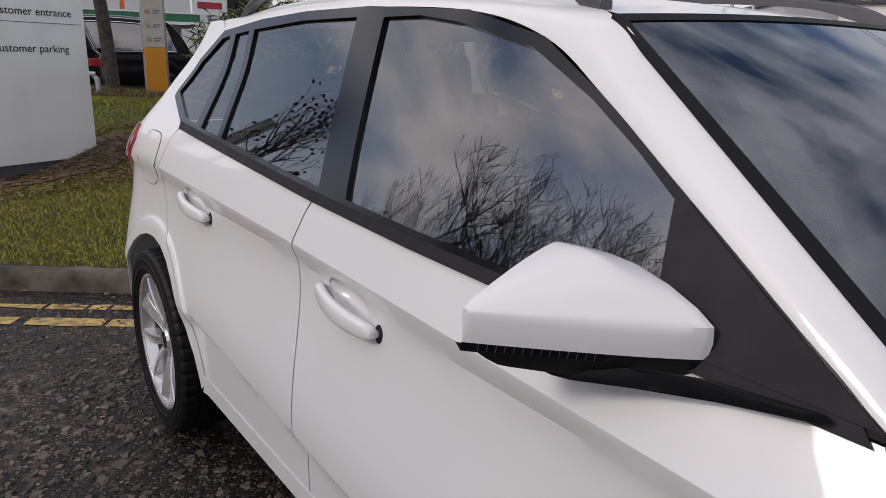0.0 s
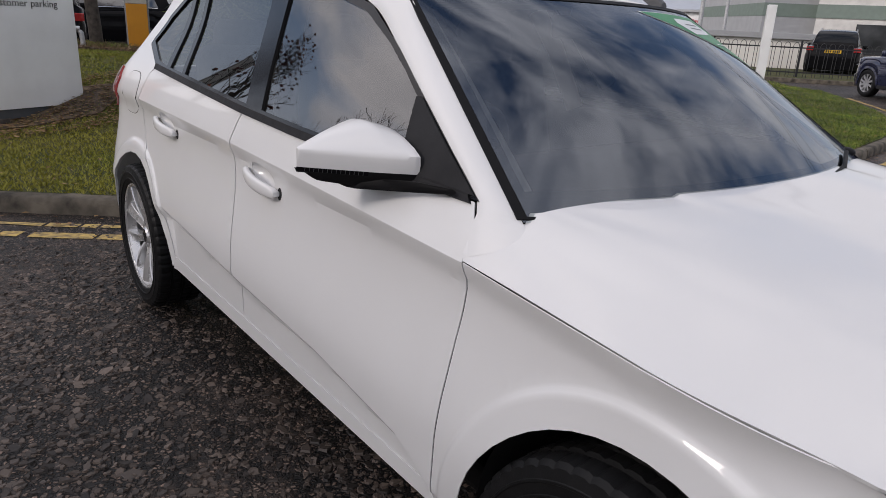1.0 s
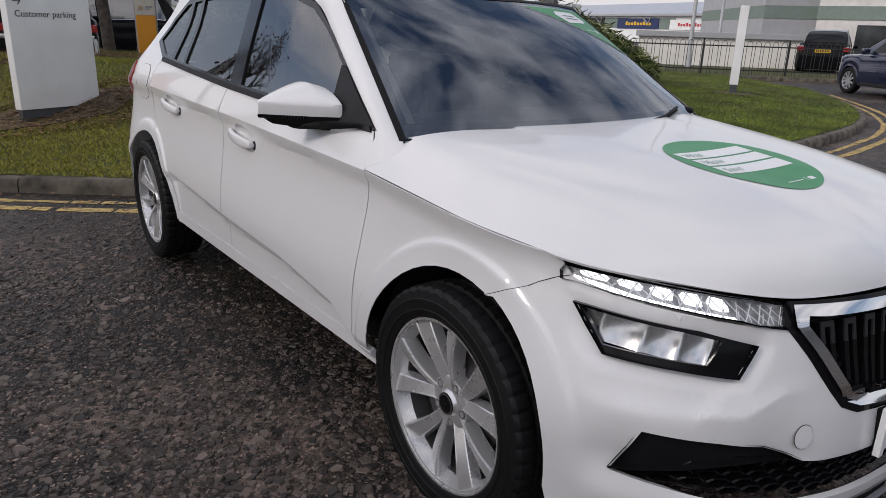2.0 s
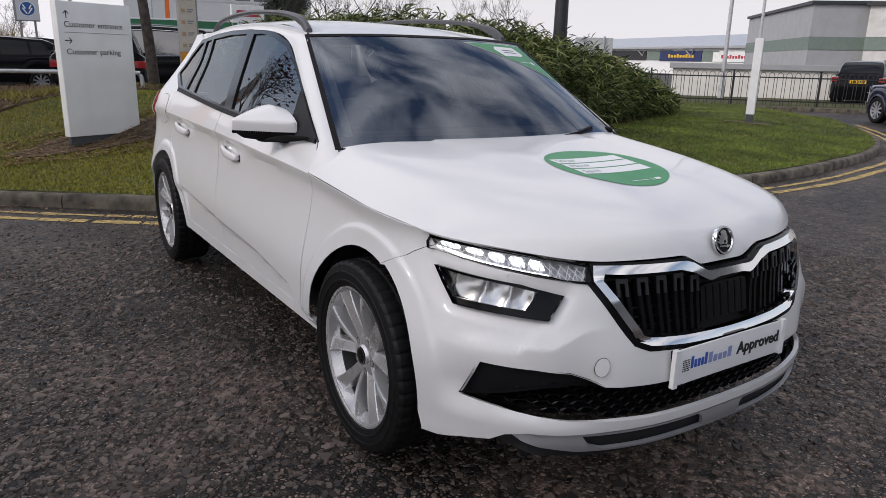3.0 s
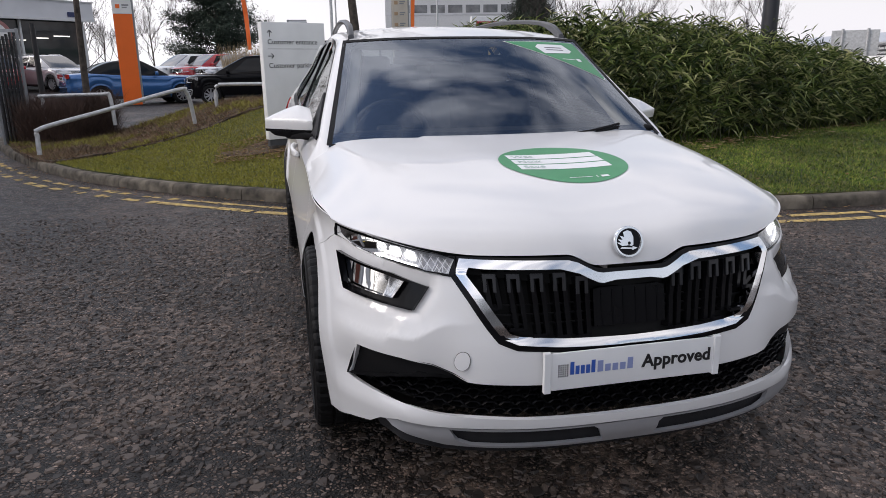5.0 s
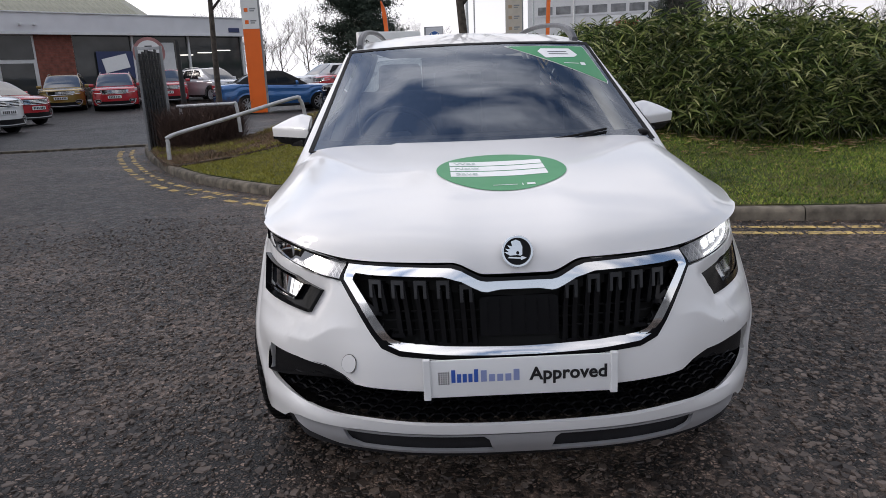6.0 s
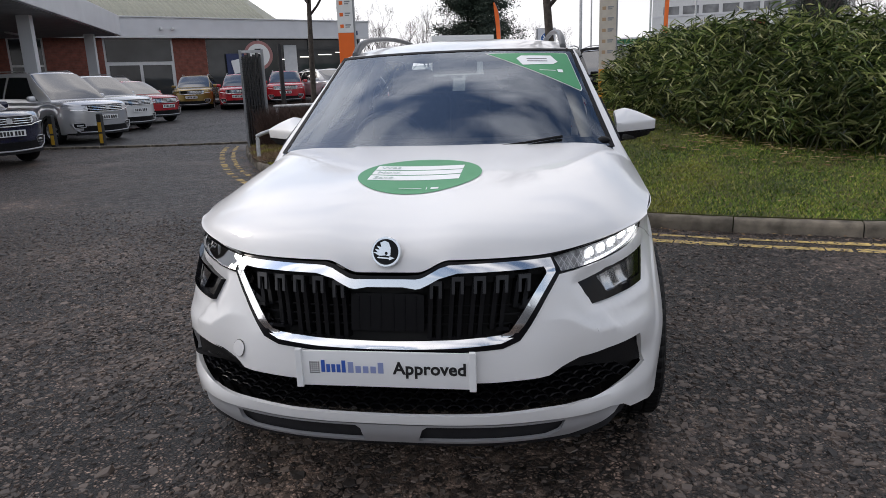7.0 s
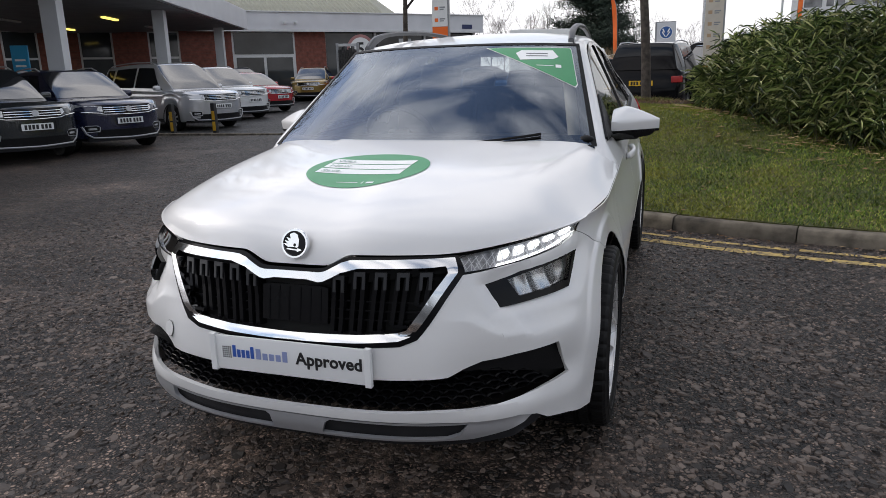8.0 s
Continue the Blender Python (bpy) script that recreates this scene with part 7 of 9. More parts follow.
# ---- customer sign on the bank ----
def panel_sign():
    a, b = Vector((-1.045, 6.628, 0)), Vector((-0.272, 6.990, 0))
    w = (b - a).length
    root = thing("customer_sign", "white panel sign with black words on a dark plinth", "sign", (a.x, a.y, 0), math.degrees(math.atan2(b.y - a.y, b.x - a.x)))
    part("sign_panel", boxm(0, w, 0, 0.10, 0.385, 1.795, 0.006), "sign_white", root, "white sign panel", 30)
    part("plinth", boxm(0.015, w - 0.015, 0.015, 0.085, 0.30, 0.385, 0.004), "plinth", root)
    for x in (0.03, w - 0.12):
        part("foot", boxm(x, x + 0.10, 0.0, 0.11, 0.12, 0.31, 0.006), "bark", root)
    for z, line in ((1.535, ("Customer", "entrance")), (1.255, ("Customer", "parking"))):
        x = 0.065
        for word in line:
            ob = letters(word, 0.085, "ink_black", root, pose(x, -0.002, z))
            x = max(v.co.x for v in ob.data.vertices) + 0.026
    part("rule", boxm(0.065, w - 0.03, -0.002, 0.001, 1.478, 1.4815), "ink_black", root)
    for z, up in ((1.66, True), (1.395, False)):
        bm = bmesh.new()
        box(bm, -0.0045, 0.0045, -0.002, 0.001, -0.038, 0.036)
        for s in (-1, 1):
            b = bmesh.new()
            box(b, -0.0045, 0.0045, -0.002, 0.001, -0.042, 0.0)
            merge(bm, b, pose(0, 0, 0.038, 0, s * 45))
        bm.transform(pose(0.10, 0, z, 0, 0 if up else 90))
        part("arrow", bm, "ink_black", root)


panel_sign()


def bed():
    """The shrub bed behind the turf."""
    out = [(-5.45, 10.9), (-4.85, 9.3), (-4.2, 7.95), (-3.8, 7.45), (-3.2, 7.85), (-2.5, 8.35), (-1.4, 8.8), (-0.3, 9.0), (0.6, 9.3), (1.4, 10.2), (-1.0, 10.2), (-3.5, 10.5)]
    tagged(obj("shrub_bed", sheet(out, lambda x, y: Vector((x, y, bank(x, y) + 0.02 + 0.03 * noise.noise(Vector((x * 2, y * 2, 5))))), 0.15, (), 0.06), "soil", 60), "brown bed of soil and mulch", "ground", kind="structure")
    for cx, cy, r in ((-0.65, 6.85, 0.55), (-1.2, 6.75, 0.35), (10.25, 6.05, 0.5)):
        tagged(obj("bare_patch", sheet([(cx + r * 1.25 * math.cos(a) * (1 + 0.15 * math.sin(3 * a)), cy + r * 0.75 * math.sin(a) * (1 + 0.2 * math.cos(2 * a))) for a in np.linspace(0, 2 * math.pi, 26, endpoint=False)], lambda x, y: Vector((x, y, bank(x, y) + 0.014)), 0.1, (), 0.02), "soil", 60), "bare soil with dead leaves in the grass", "ground", kind="structure")
    return out


BED = bed()


def steel_rail(label, pts, posts=()):
    root = thing("guard_rail", label, "rail")
    part("rail", tube(bmesh.new(), spline(pts, 0.04), 0.030, 10), "galv", root, "", 50)
    for p in posts:
        part("post", tube(bmesh.new(), p, 0.028, 8), "galv", root, "", 50)


steel_rail("bent galvanised steel rail climbing along the bank", [(-4.02, 7.75, 0.18), (-4.02, 7.77, 0.42), (-3.97, 7.80, 0.52), (-3.3, 8.18, 0.70), (-2.35, 8.72, 0.955), (-2.24, 8.78, 0.93), (-2.20, 8.82, 0.80), (-2.16, 8.85, 0.45)])
steel_rail("galvanised steel hoop rail behind the sign", [(-1.90, 9.80, 0.40), (-1.90, 9.80, 0.90), (-1.85, 9.79, 0.985), (-1.75, 9.78, 1.0), (-0.8, 9.65, 1.0), (0.12, 9.52, 1.0), (0.20, 9.51, 0.97), (0.23, 9.5, 0.88), (0.23, 9.5, 0.40)])
steel_rail("short galvanised rail beside the orange totem", [(-4.6, 10.0, 0.86), (-3.62, 9.75, 0.88), (-3.50, 9.72, 0.85), (-3.47, 9.72, 0.4)], [[(-4.55, 10.0, 0.4), (-4.55, 10.0, 0.86)]])


def totem(x, y, z0, rz, w, d, h, split, face_top, face_low, label, rows=6):
    root = thing("totem_sign", label, "sign", (x, y, z0), rz)
    part("core", boxm(-w / 2, w / 2, 0, d, 0, h, 0.008), "totem_grey", root, "grey edge")
    if split > 0:
        part("lower_face", boxm(-w / 2 + 0.004, w / 2 - 0.03, -0.012, 0.001, 0.0, split, 0.003), face_low, root)
    part("upper_face", boxm(-w / 2 + 0.004, w / 2 - 0.03, -0.012, 0.001, split + 0.004, h, 0.003), face_top, root)
    for k in range(rows):
        z = split + 0.08 + k * 0.21
        if z + 0.1 < h:
            part("icon", boxm(-w * 0.34, -w * 0.14, -0.0155, -0.011, z + 0.01, z + 0.075, 0.004), "orange" if face_top != "cream" else "icon_tan", root)
            part("text_bar", boxm(-w * 0.04, w * 0.28, -0.0155, -0.011, z + 0.05, z + 0.075), "totem_grey", root)
            part("text_bar", boxm(-w * 0.04, w * 0.20, -0.0155, -0.011, z + 0.015, z + 0.035), "totem_grey", root)
    return root


totem(-3.36, 10.85, 0.66, 8, 0.33, 0.12, 3.3, 1.50, "sign_white", "orange", "tall orange totem with a white symbol panel")
totem(1.62, 12.3, 0.40, -4, 0.36, 0.12, 2.75, 0.92, "cream", "amber_face", "orange totem with a cream panel of small symbols", 9)


def flag(x, y, lean, h):
    root = thing("feather_flag", "orange feather flag on a bent pole", "flag", (x, y, gz(x, y)))
    pole = spline([(0, 0, 0), (0.02 * lean, 0, h * 0.5), (0.10 * lean, 0, h * 0.85), (0.34 * lean, 0, h)], 0.15)
    part("pole", tube(bmesh.new(), pole, 0.02, 6, 0.008), "totem_grey", root)
    bm = bmesh.new()
    rows = []
    for f in np.linspace(0.36, 1.0, 16):
        k = int(f * (len(pole) - 1))
        p = Vector(pole[k])
        wd = 0.24 * (1 - 0.5 * (1 - f) ** 2) * (1 if f < 0.85 else (1 - (f - 0.85) / 0.2))
        rows.append([bm.verts.new(p + Vector((lean * wd * q, 0.05 * math.sin(f * 9 + q * 2), -0.04 * q))) for q in (0.02, 0.35, 0.7, 1.0)])
    for a, b in zip(rows, rows[1:]):
        for k in range(3):
            bm.faces.new((a[k], a[k + 1], b[k + 1], b[k]))
    part("flag_cloth", bm, "orange", root, "", 60)


flag(-2.15, 37.4, -1, 4.75)
flag(6.4, 37.2, 1, 6.2)


def lamp_post(label, x, y, h, r=0.05, mt="galv", arm=0.0, rz=0.0):
    root = thing("lamp_post", label, "lamp post", (x, y, gz(x, y) - 0.02), rz)
    part("pole", tube(bmesh.new(), [(0, 0, 0), (0, 0, h * 0.3), (0, 0, h)], r * 1.2, 10, r * 0.8), mt, root, "", 50)
    part("base", tube(bmesh.new(), [(0, 0, 0), (0, 0, 0.6)], r * 1.6, 10), mt, root, "", 50)
    if arm:
        b = cushion(arm, 0.16, 0.10, 0.03)
        b.transform(pose(arm * 0.55, 0, h - 0.02))
        part("lamp_head", b, mt, root, "", 50)
    return root


lamp_post("thick dark pole with a lamp head, rising out of the bamboo", 6.22, 7.0, 2.95, 0.125, "pole_dark", 1.0, 25)
lamp_post("black post with a short finial beside the gate", -4.98, 11.5, 2.05, 0.05, "fence")
lamp_post("tall grey lamp post at the road", 22.5, 15.7, 9.0, 0.075, "galv", 0.9, 200)
lamp_post("tall grey lamp post beyond the railings", 31.4, 20.3, 9.5, 0.075, "galv", 0.9, 200)
lamp_post("thin grey lamp post in the yard", 2.14, 37.5, 9.5, 0.085, "galv", 0.6, 180)
lamp_post("thin grey lamp post in the yard", 3.4, 50.0, 12.0, 0.06, "galv", 0.6, 0)
lamp_post("slim lamp post by the far trees", 8.56, 40.0, 9.0, 0.06, "galv", 0.6, 0)
lamp_post("slim lamp post before the white office block", 5.7, 36.9, 9.5, 0.055, "galv", 0.6, 0)


def slim_sign():
    root = thing("slim_sign", "narrow white sign slab standing in the grass", "sign", (10.25, 6.1, 0.25), 32)
    part("slab", boxm(-0.15, 0.15, -0.07, 0.07, 0.19, 1.55, 0.006), "sign_white", root)
    part("edge", boxm(0.13, 0.165, -0.078, 0.078, 0.19, 1.55, 0.004), "frame_white", root)
    part("plinth", boxm(-0.14, 0.15, -0.06, 0.06, 0.0, 0.19, 0.004), "plinth", root)


slim_sign()


def speed_sign():
    root = thing("speed_sign", "round white and red five mile sign", "sign", (-6.36, 13.7, 0.06), 14)
    part("post", tube(bmesh.new(), [(0, 0.03, -0.05), (0, 0.03, 2.2)], 0.035, 8), "galv", root, "", 50)
    for r0, y, mt, nm in ((0.335, 0.0, "faded_red", "rim"), (0.265, -0.004, "sign_white", "face")):
        b = bmesh.new()
        lathe(b, [(0.001, -0.008), (r0, -0.008), (r0, 0.006), (0.001, 0.006)], 40)
        b.transform(pose(0, y, 1.875, 0, 0, 90))
        part(nm, b, mt, root)
    letters("5", 0.43, "ink_black", root, pose(-0.11, -0.014, 1.725), bold=0.009)


speed_sign()


def folded_gate():
    root = thing("folded_gate", "folded black mesh gate between grey posts", "gate", (-5.04, 10.2, 0.1), 12)
    for x in (-0.20, 0.20):
        part("gate_post", boxm(x - 0.022, x + 0.022, -0.03, 0.03, 0, 1.80, 0.004), "totem_grey", root)
    part("top_bar", boxm(-0.20, 0.20, -0.025, 0.025, 1.74, 1.79, 0.004), "galv", root)
    for k in range(7):
        x = -0.15 + k * 0.05
        part("gate_leaf", boxm(x - 0.012, x + 0.012, -0.10 + 0.02 * (k % 2), 0.10, 0.03, 1.68 + 0.03 * (k % 3), 0.002), "fence", root)
    for z in np.arange(0.15, 1.65, 0.07):
        part("mesh_bar", boxm(-0.17, 0.17, -0.112, -0.104, z, z + 0.008), "fence", root)


folded_gate()
for k, (x, y) in enumerate(((-10.95, 12.25), (-9.85, 12.45))):
    root = thing("bollard", "short black and yellow striped bollard", "bollard", (x, y, gz(x, y) - 0.012), 0, "bollards by the yard entrance")
    b = boxm(-0.055, 0.055, -0.055, 0.055, 0, 0.74, 0.012)
    part("bollard_post", b, "fence", root)
    for z in (0.08, 0.34):
        part("yellow_band", boxm(0.012 - 0.05, 0.0 + 0.048, -0.0585, 0.0585, z, z + 0.22, 0.003), "yellow_band", root)
    part("bollard_cap", boxm(-0.05, 0.05, -0.05, 0.05, 0.73, 0.76, 0.01), "plinth", root)

# strip across the yard entrance
b = bmesh.new()
for i in range(24):
    x0 = -5.9 - i * 0.62
    box(b, x0 - 0.60, x0, 12.02 - 0.014 * i, 12.20 - 0.014 * i, gz(x0, 12.1) - 0.02, gz(x0, 12.1) + 0.035, 0.008)
tagged(obj("threshold_strip", b, "kerb"), "low worn concrete strip across the yard entrance", "kerb", kind="structure")


# ---- dealership: fascia, brick and glass front at an angle to the road ----
FA, FB = Vector((-11.0, 41.2, 0)), Vector((-33.0, 18.2, 0))
FD = (FB - FA).normalized()
FZ = 0.42


def dealership():
    ang = math.degrees(math.atan2(FD.y, FD.x))        # local x runs along the front, away from the corner
    root = thing("dealership", "single-storey brick and glass dealership with grey fascia", "building", (FA.x, FA.y, FZ), ang)
    Ltot = 46.0
    # after the turn the yard side is +y
    part("fascia", boxm(-0.2, Ltot, -0.6, 0.45, 3.38, 4.32, 0.02), "fascia", root, "pale grey metal fascia")
    part("fascia_lip", boxm(-0.2, Ltot, 0.45, 0.50, 3.33, 3.46, 0.01), "frame_white", root)
    part("fascia_cap", boxm(-0.25, Ltot, -0.6, 0.52, 4.32, 4.38, 0.01), "frame_white", root)
    part("back_wall", boxm(0, Ltot, -14, -13.7, 0, 4.2), "concrete", root)
    part("end_wall", boxm(-0.15, 0.15, -14, -0.4, 0, 3.1), "concrete", root)
    # ribbed roof
    n = 150
    pitch = (Ltot - 6.0) / n
    for i in range(n):
        if i:
            ob = new("roof_sheet", sheet_ob.data)
            ob.parent = root
            ob.matrix_basis = pose(i * pitch, 0, 0)
            continue
        b = bmesh.new()
        x0, x1 = 6.0, 6.0 + pitch
        xm = (x0 + x1) / 2
        vs = [b.verts.new((x, y, z + d)) for y, z in ((-0.4, 4.40), (-9.0, 8.1)) for x, d in ((x0, 0), (x0 + 0.05, 0.06), (xm, 0.06), (xm + 0.05, 0.0), (x1, 0))]
        for k in range(4):
            b.faces.new((vs[k], vs[k + 1], vs[k + 6], vs[k + 5]))
        sheet_ob = part("roof_sheet", b, "roof_sheet", root, "ribbed weathered roof sheet")
    b = bmesh.new()
    hip = [b.verts.new(p) for p in ((6.0, -0.4, 4.40), (6.0, -9.0, 8.1), (-0.0, -9.0, 4.4), (0.0, -0.4, 4.4))]
    b.faces.new(hip)
    part("roof_hip", b, "roof_sheet", root)
    # front, bay by bay: g glass, b brick, d doors, w window in brick
    x = 0.25
    for kind, w in (("g", 3.4), ("g", 3.2), ("g", 3.0), ("b", 1.75), ("d", 3.4), ("b", 2.6), ("w", 1.5), ("b", 1.6), ("w", 1.5), ("b", 1.7), ("w", 1.5), ("b", 1.9), ("w", 1.5), ("b", 2.2), ("w", 1.5), ("b", 4.0)):
        if kind == "g":
            part("shop_pane", boxm(x + 0.05, x + w - 0.05, -0.12, -0.09, 0.12, 3.35), "shopglass", root, "dark showroom glass")
            part("mullion", boxm(x - 0.05, x + 0.05, -0.14, 0.06, 0, 3.38, 0.005), "frame_white", root)
            part("transom", boxm(x, x + w, -0.13, 0.0, 0.0, 0.12, 0.005), "frame_white", root)
        elif kind == "b":
            part("brick_pier", boxm(x, x + w, -0.25, 0.0, 0, 3.38), "brick", root, "red brick wall")
            b = bmesh.new()
            for zz in np.arange(0.075, 3.36, 0.075):
                box(b, x + 0.004, x + w - 0.004, -0.002, 0.003, zz - 0.005, zz + 0.005)
            part("mortar", b, "mortar", root)
        elif kind == "d":
            part("door_frame", boxm(x, x + w, -0.16, -0.02, 0, 3.38), "frame_white", root, "white door frame")
            part("over_light", boxm(x + 0.10, x + w - 0.10, -0.03, 0.004, 2.20, 3.30), "shopglass", root)
            for k in range(2):
                xa = x + 0.10 + k * (w - 0.2) / 2
                part("glass_door", boxm(xa + 0.08, xa + (w - 0.2) / 2 - 0.08, -0.03, 0.004, 0.12, 2.02), "shopglass", root)
        else:
            part("brick_pier", boxm(x, x + w, -0.25, 0.0, 0, 0.75), "brick", root)
            part("window_frame", boxm(x, x + w, -0.16, -0.04, 0.75, 3.38), "frame_white", root)
            for za, zb2 in ((0.83, 2.02), (2.12, 3.28)):
                part("window_pane", boxm(x + 0.09, x + w - 0.09, -0.05, -0.03, za, zb2), "shopglass", root)
        x += w
    # poster in the glass, small fittings
    part("window_poster", boxm(6.9, 8.8, 0.02, 0.05, 1.15, 2.55, 0.01), "navy_sign", root, "navy poster with a white tag shape")
    b = boxm(-0.66, 0.66, 0.055, 0.075, -0.36, 0.36, 0.02)
    b.transform(pose(7.85, 0, 1.95, 0, 12))
    part("poster_tag", b, "paper", root)
    for xx in (11.6, 12.2):
        part("camera_bracket", boxm(xx, xx + 0.12, 0.45, 0.75, 3.72, 3.84, 0.02), "frame_white", root, "white security camera")
    part("fascia_badge", boxm(0.6, 1.3, 0.45, 0.49, 3.55, 3.8, 0.01), "navy_sign", root)
    for k in range(4):
        part("ceiling_lamp", boxm(1.0 + k * 1.2, 1.9 + k * 1.2, -0.08, -0.07, 2.55 - k * 0.12, 2.60 - k * 0.12), "shoplamp", root, "lit strip lamp inside")
    part("inner_column", boxm(4.5, 5.3, -0.085, -0.06, 0.2, 3.0), "frame_white", root)
    return root


dealership()


def canopy():
    a, b_ = Vector((-17.0, 25.2, 0)), Vector((-8.7, 5.2, 0))
    d = (b_ - a)
    ln = d.length
    ang = math.degrees(math.atan2(d.y, d.x))
    root = thing("canopy", "grey steel canopy on square columns over parked cars", "canopy", (-19.12, 28.52, 0.344), ang)
    root.scale = (1.12, 1.12, 1.12)
    # open edge along local x; roof spreads to -y
    part("canopy_edge", boxm(0, ln + 6, -0.15, 0.0, 2.98, 3.78, 0.02), "fascia", root, "grey canopy fascia")
    part("canopy_end", boxm(-0.0, 0.15, -9, -0.15, 2.98, 3.78, 0.02), "fascia", root)
    part("canopy_roof", boxm(0.15, ln + 6, -9, -0.15, 3.62, 3.78), "fascia", root)
    part("soffit", boxm(0.15, ln + 6, -9, -0.15, 2.96, 3.04), "soffit", root, "dark grey soffit")
    for x in (1.6, 9.4, 16.6, 24.4):
        part("column", boxm(x - 0.17, x + 0.17, -1.07, -0.73, -0.44, 3.0, 0.01), "fascia", root, "square grey column")
    for k in range(5):
        for y in (-3.2, -6.4):
            part("canopy_lamp", boxm(2.5 + k * 4.2, 3.7 + k * 4.2, y, y + 0.14, 2.90, 2.955, 0.01), "sodium" if (k + (y < -5)) % 2 else "frame_white", root)
    return root


canopy()
root = thing("blue_sign", "blue upright sign with white print bars under the canopy", "sign", (-15.5, 12.2, 0.0), 35)
part("panel", boxm(-0.20, 0.20, -0.05, 0.05, 0.0, 2.3, 0.01), "sky_sign", root)
for z in (1.75, 1.9, 1.6):
    part("print_bar", boxm(-0.13, 0.12, -0.054, -0.049, z, z + 0.05), "paper", root)

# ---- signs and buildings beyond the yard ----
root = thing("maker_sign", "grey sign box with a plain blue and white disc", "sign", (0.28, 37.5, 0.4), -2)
part("sign_box", boxm(-0.52, 0.52, -0.05, 0.12, 2.20, 3.30, 0.02), "totem_grey", root)
part("sign_face", boxm(-0.42, 0.50, -0.06, -0.045, 2.25, 3.25, 0.005), "fascia", root)
for r0, y, mt in ((0.33, -0.062, "sign_white"), (0.30, -0.066, "logo_blue")):
    b = bmesh.new()
    lathe(b, [(0.001, -0.004), (r0, -0.004), (r0, 0.004)], 32)
    b.transform(pose(0.04, y, 2.75, 0, 0, 90))
    part("disc", b, mt, root)
b = bmesh.new()
for s in (-1, 1):
    prism(b, [(s * 0.05, 0.02), (s * 0.15, 0.20), (s * 0.20, 0.17), (s * 0.10, -0.02)], -0.004, 0.004)
    prism(b, [(s * 0.0, -0.22), (s * 0.05, -0.22), (s * 0.22, 0.02), (s * 0.17, 0.05)], -0.004, 0.004)
b.transform(pose(0.04, -0.075, 2.75))
part("disc_strokes", b, "sign_white", root)
for x in (-0.3, 0.3):
    part("post", boxm(x - 0.05, x + 0.05, 0, 0.1, -0.02, 2.25), "totem_grey", root)





def white_block():
    a, b_ = Vector((36.0, 90.0, 0)), Vector((13.6, 94.5, 0))
    d = b_ - a
    root = thing("office_block", "long white flat-roofed office block with a window band", "building", (a.x, a.y, 0), math.degrees(math.atan2(d.y, d.x)))
    w = d.length
    part("wall", boxm(0, w, -12, 0, 0, 10.9), "frame_white", root)
    part("parapet", boxm(-0.2, w + 0.2, -12.2, 0.2, 10.9, 11.2), "frame_white", root)
    part("penthouse", boxm(0.6, 9.0, -10, -1.5, 11.2, 13.4), "frame_white", root)
    for zz in (8.0,):
        for k in range(9):
            x = 0.8 + k * 2.35
            part("window", boxm(x, x + 1.9, -0.02, 0.03, zz, zz + 1.0), "office_glass", root)
        part("sill_band", boxm(0, w, 0.0, 0.06, zz - 0.25, zz - 0.05), "fascia", root)
    return root


white_block()
root = thing("fuel_canopy", "green and white fuel station canopy on steel legs", "canopy", (3.6, 33.0, 0.3), -12)
part("band", boxm(0, 5.0, -0.1, 6.0, 2.0, 2.5, 0.03), "green_band", root)
part("stripe", boxm(-0.02, 5.02, -0.12, -0.08, 2.0, 2.12), "sign_white", root)
part("top_stripe", boxm(-0.02, 5.02, -0.12, -0.08, 2.44, 2.51), "sign_white", root)
for x in (1.0, 4.2):
    part("leg", boxm(x - 0.15, x + 0.15, 2, 2.3, -0.2, 2.05), "sign_white", root)
b = bmesh.new()
lathe(b, [(0.001, -0.01), (0.26, -0.01), (0.26, 0.01)], 24)
b.transform(pose(3.0, -0.14, 2.27, 0, 0, 90))
part("disc", b, "yellow_plate", root)

root = thing("small_price_sign", "white sign box with a red print bar", "sign", (12.2, 42.0, 0.0), 0)
part("post", boxm(-0.1, 0.1, 0, 0.2, 0, 3.2), "totem_grey", root)
part("panel", boxm(-1.0, 1.0, -0.05, 0.25, 3.2, 4.2, 0.02), "sign_white", root)
part("print_bar", boxm(-0.7, 0.7, -0.07, -0.04, 3.55, 3.9), "red_sign", root)


# ---- retail park across the side road ----
def az_point(az, r):
    return Vector((-1.7 + r * math.cos(radians(az)), -1.8 + r * math.sin(radians(az)), 0))


RA, RB = az_point(54, 190), az_point(30.0, 98)
RD = (RB - RA)


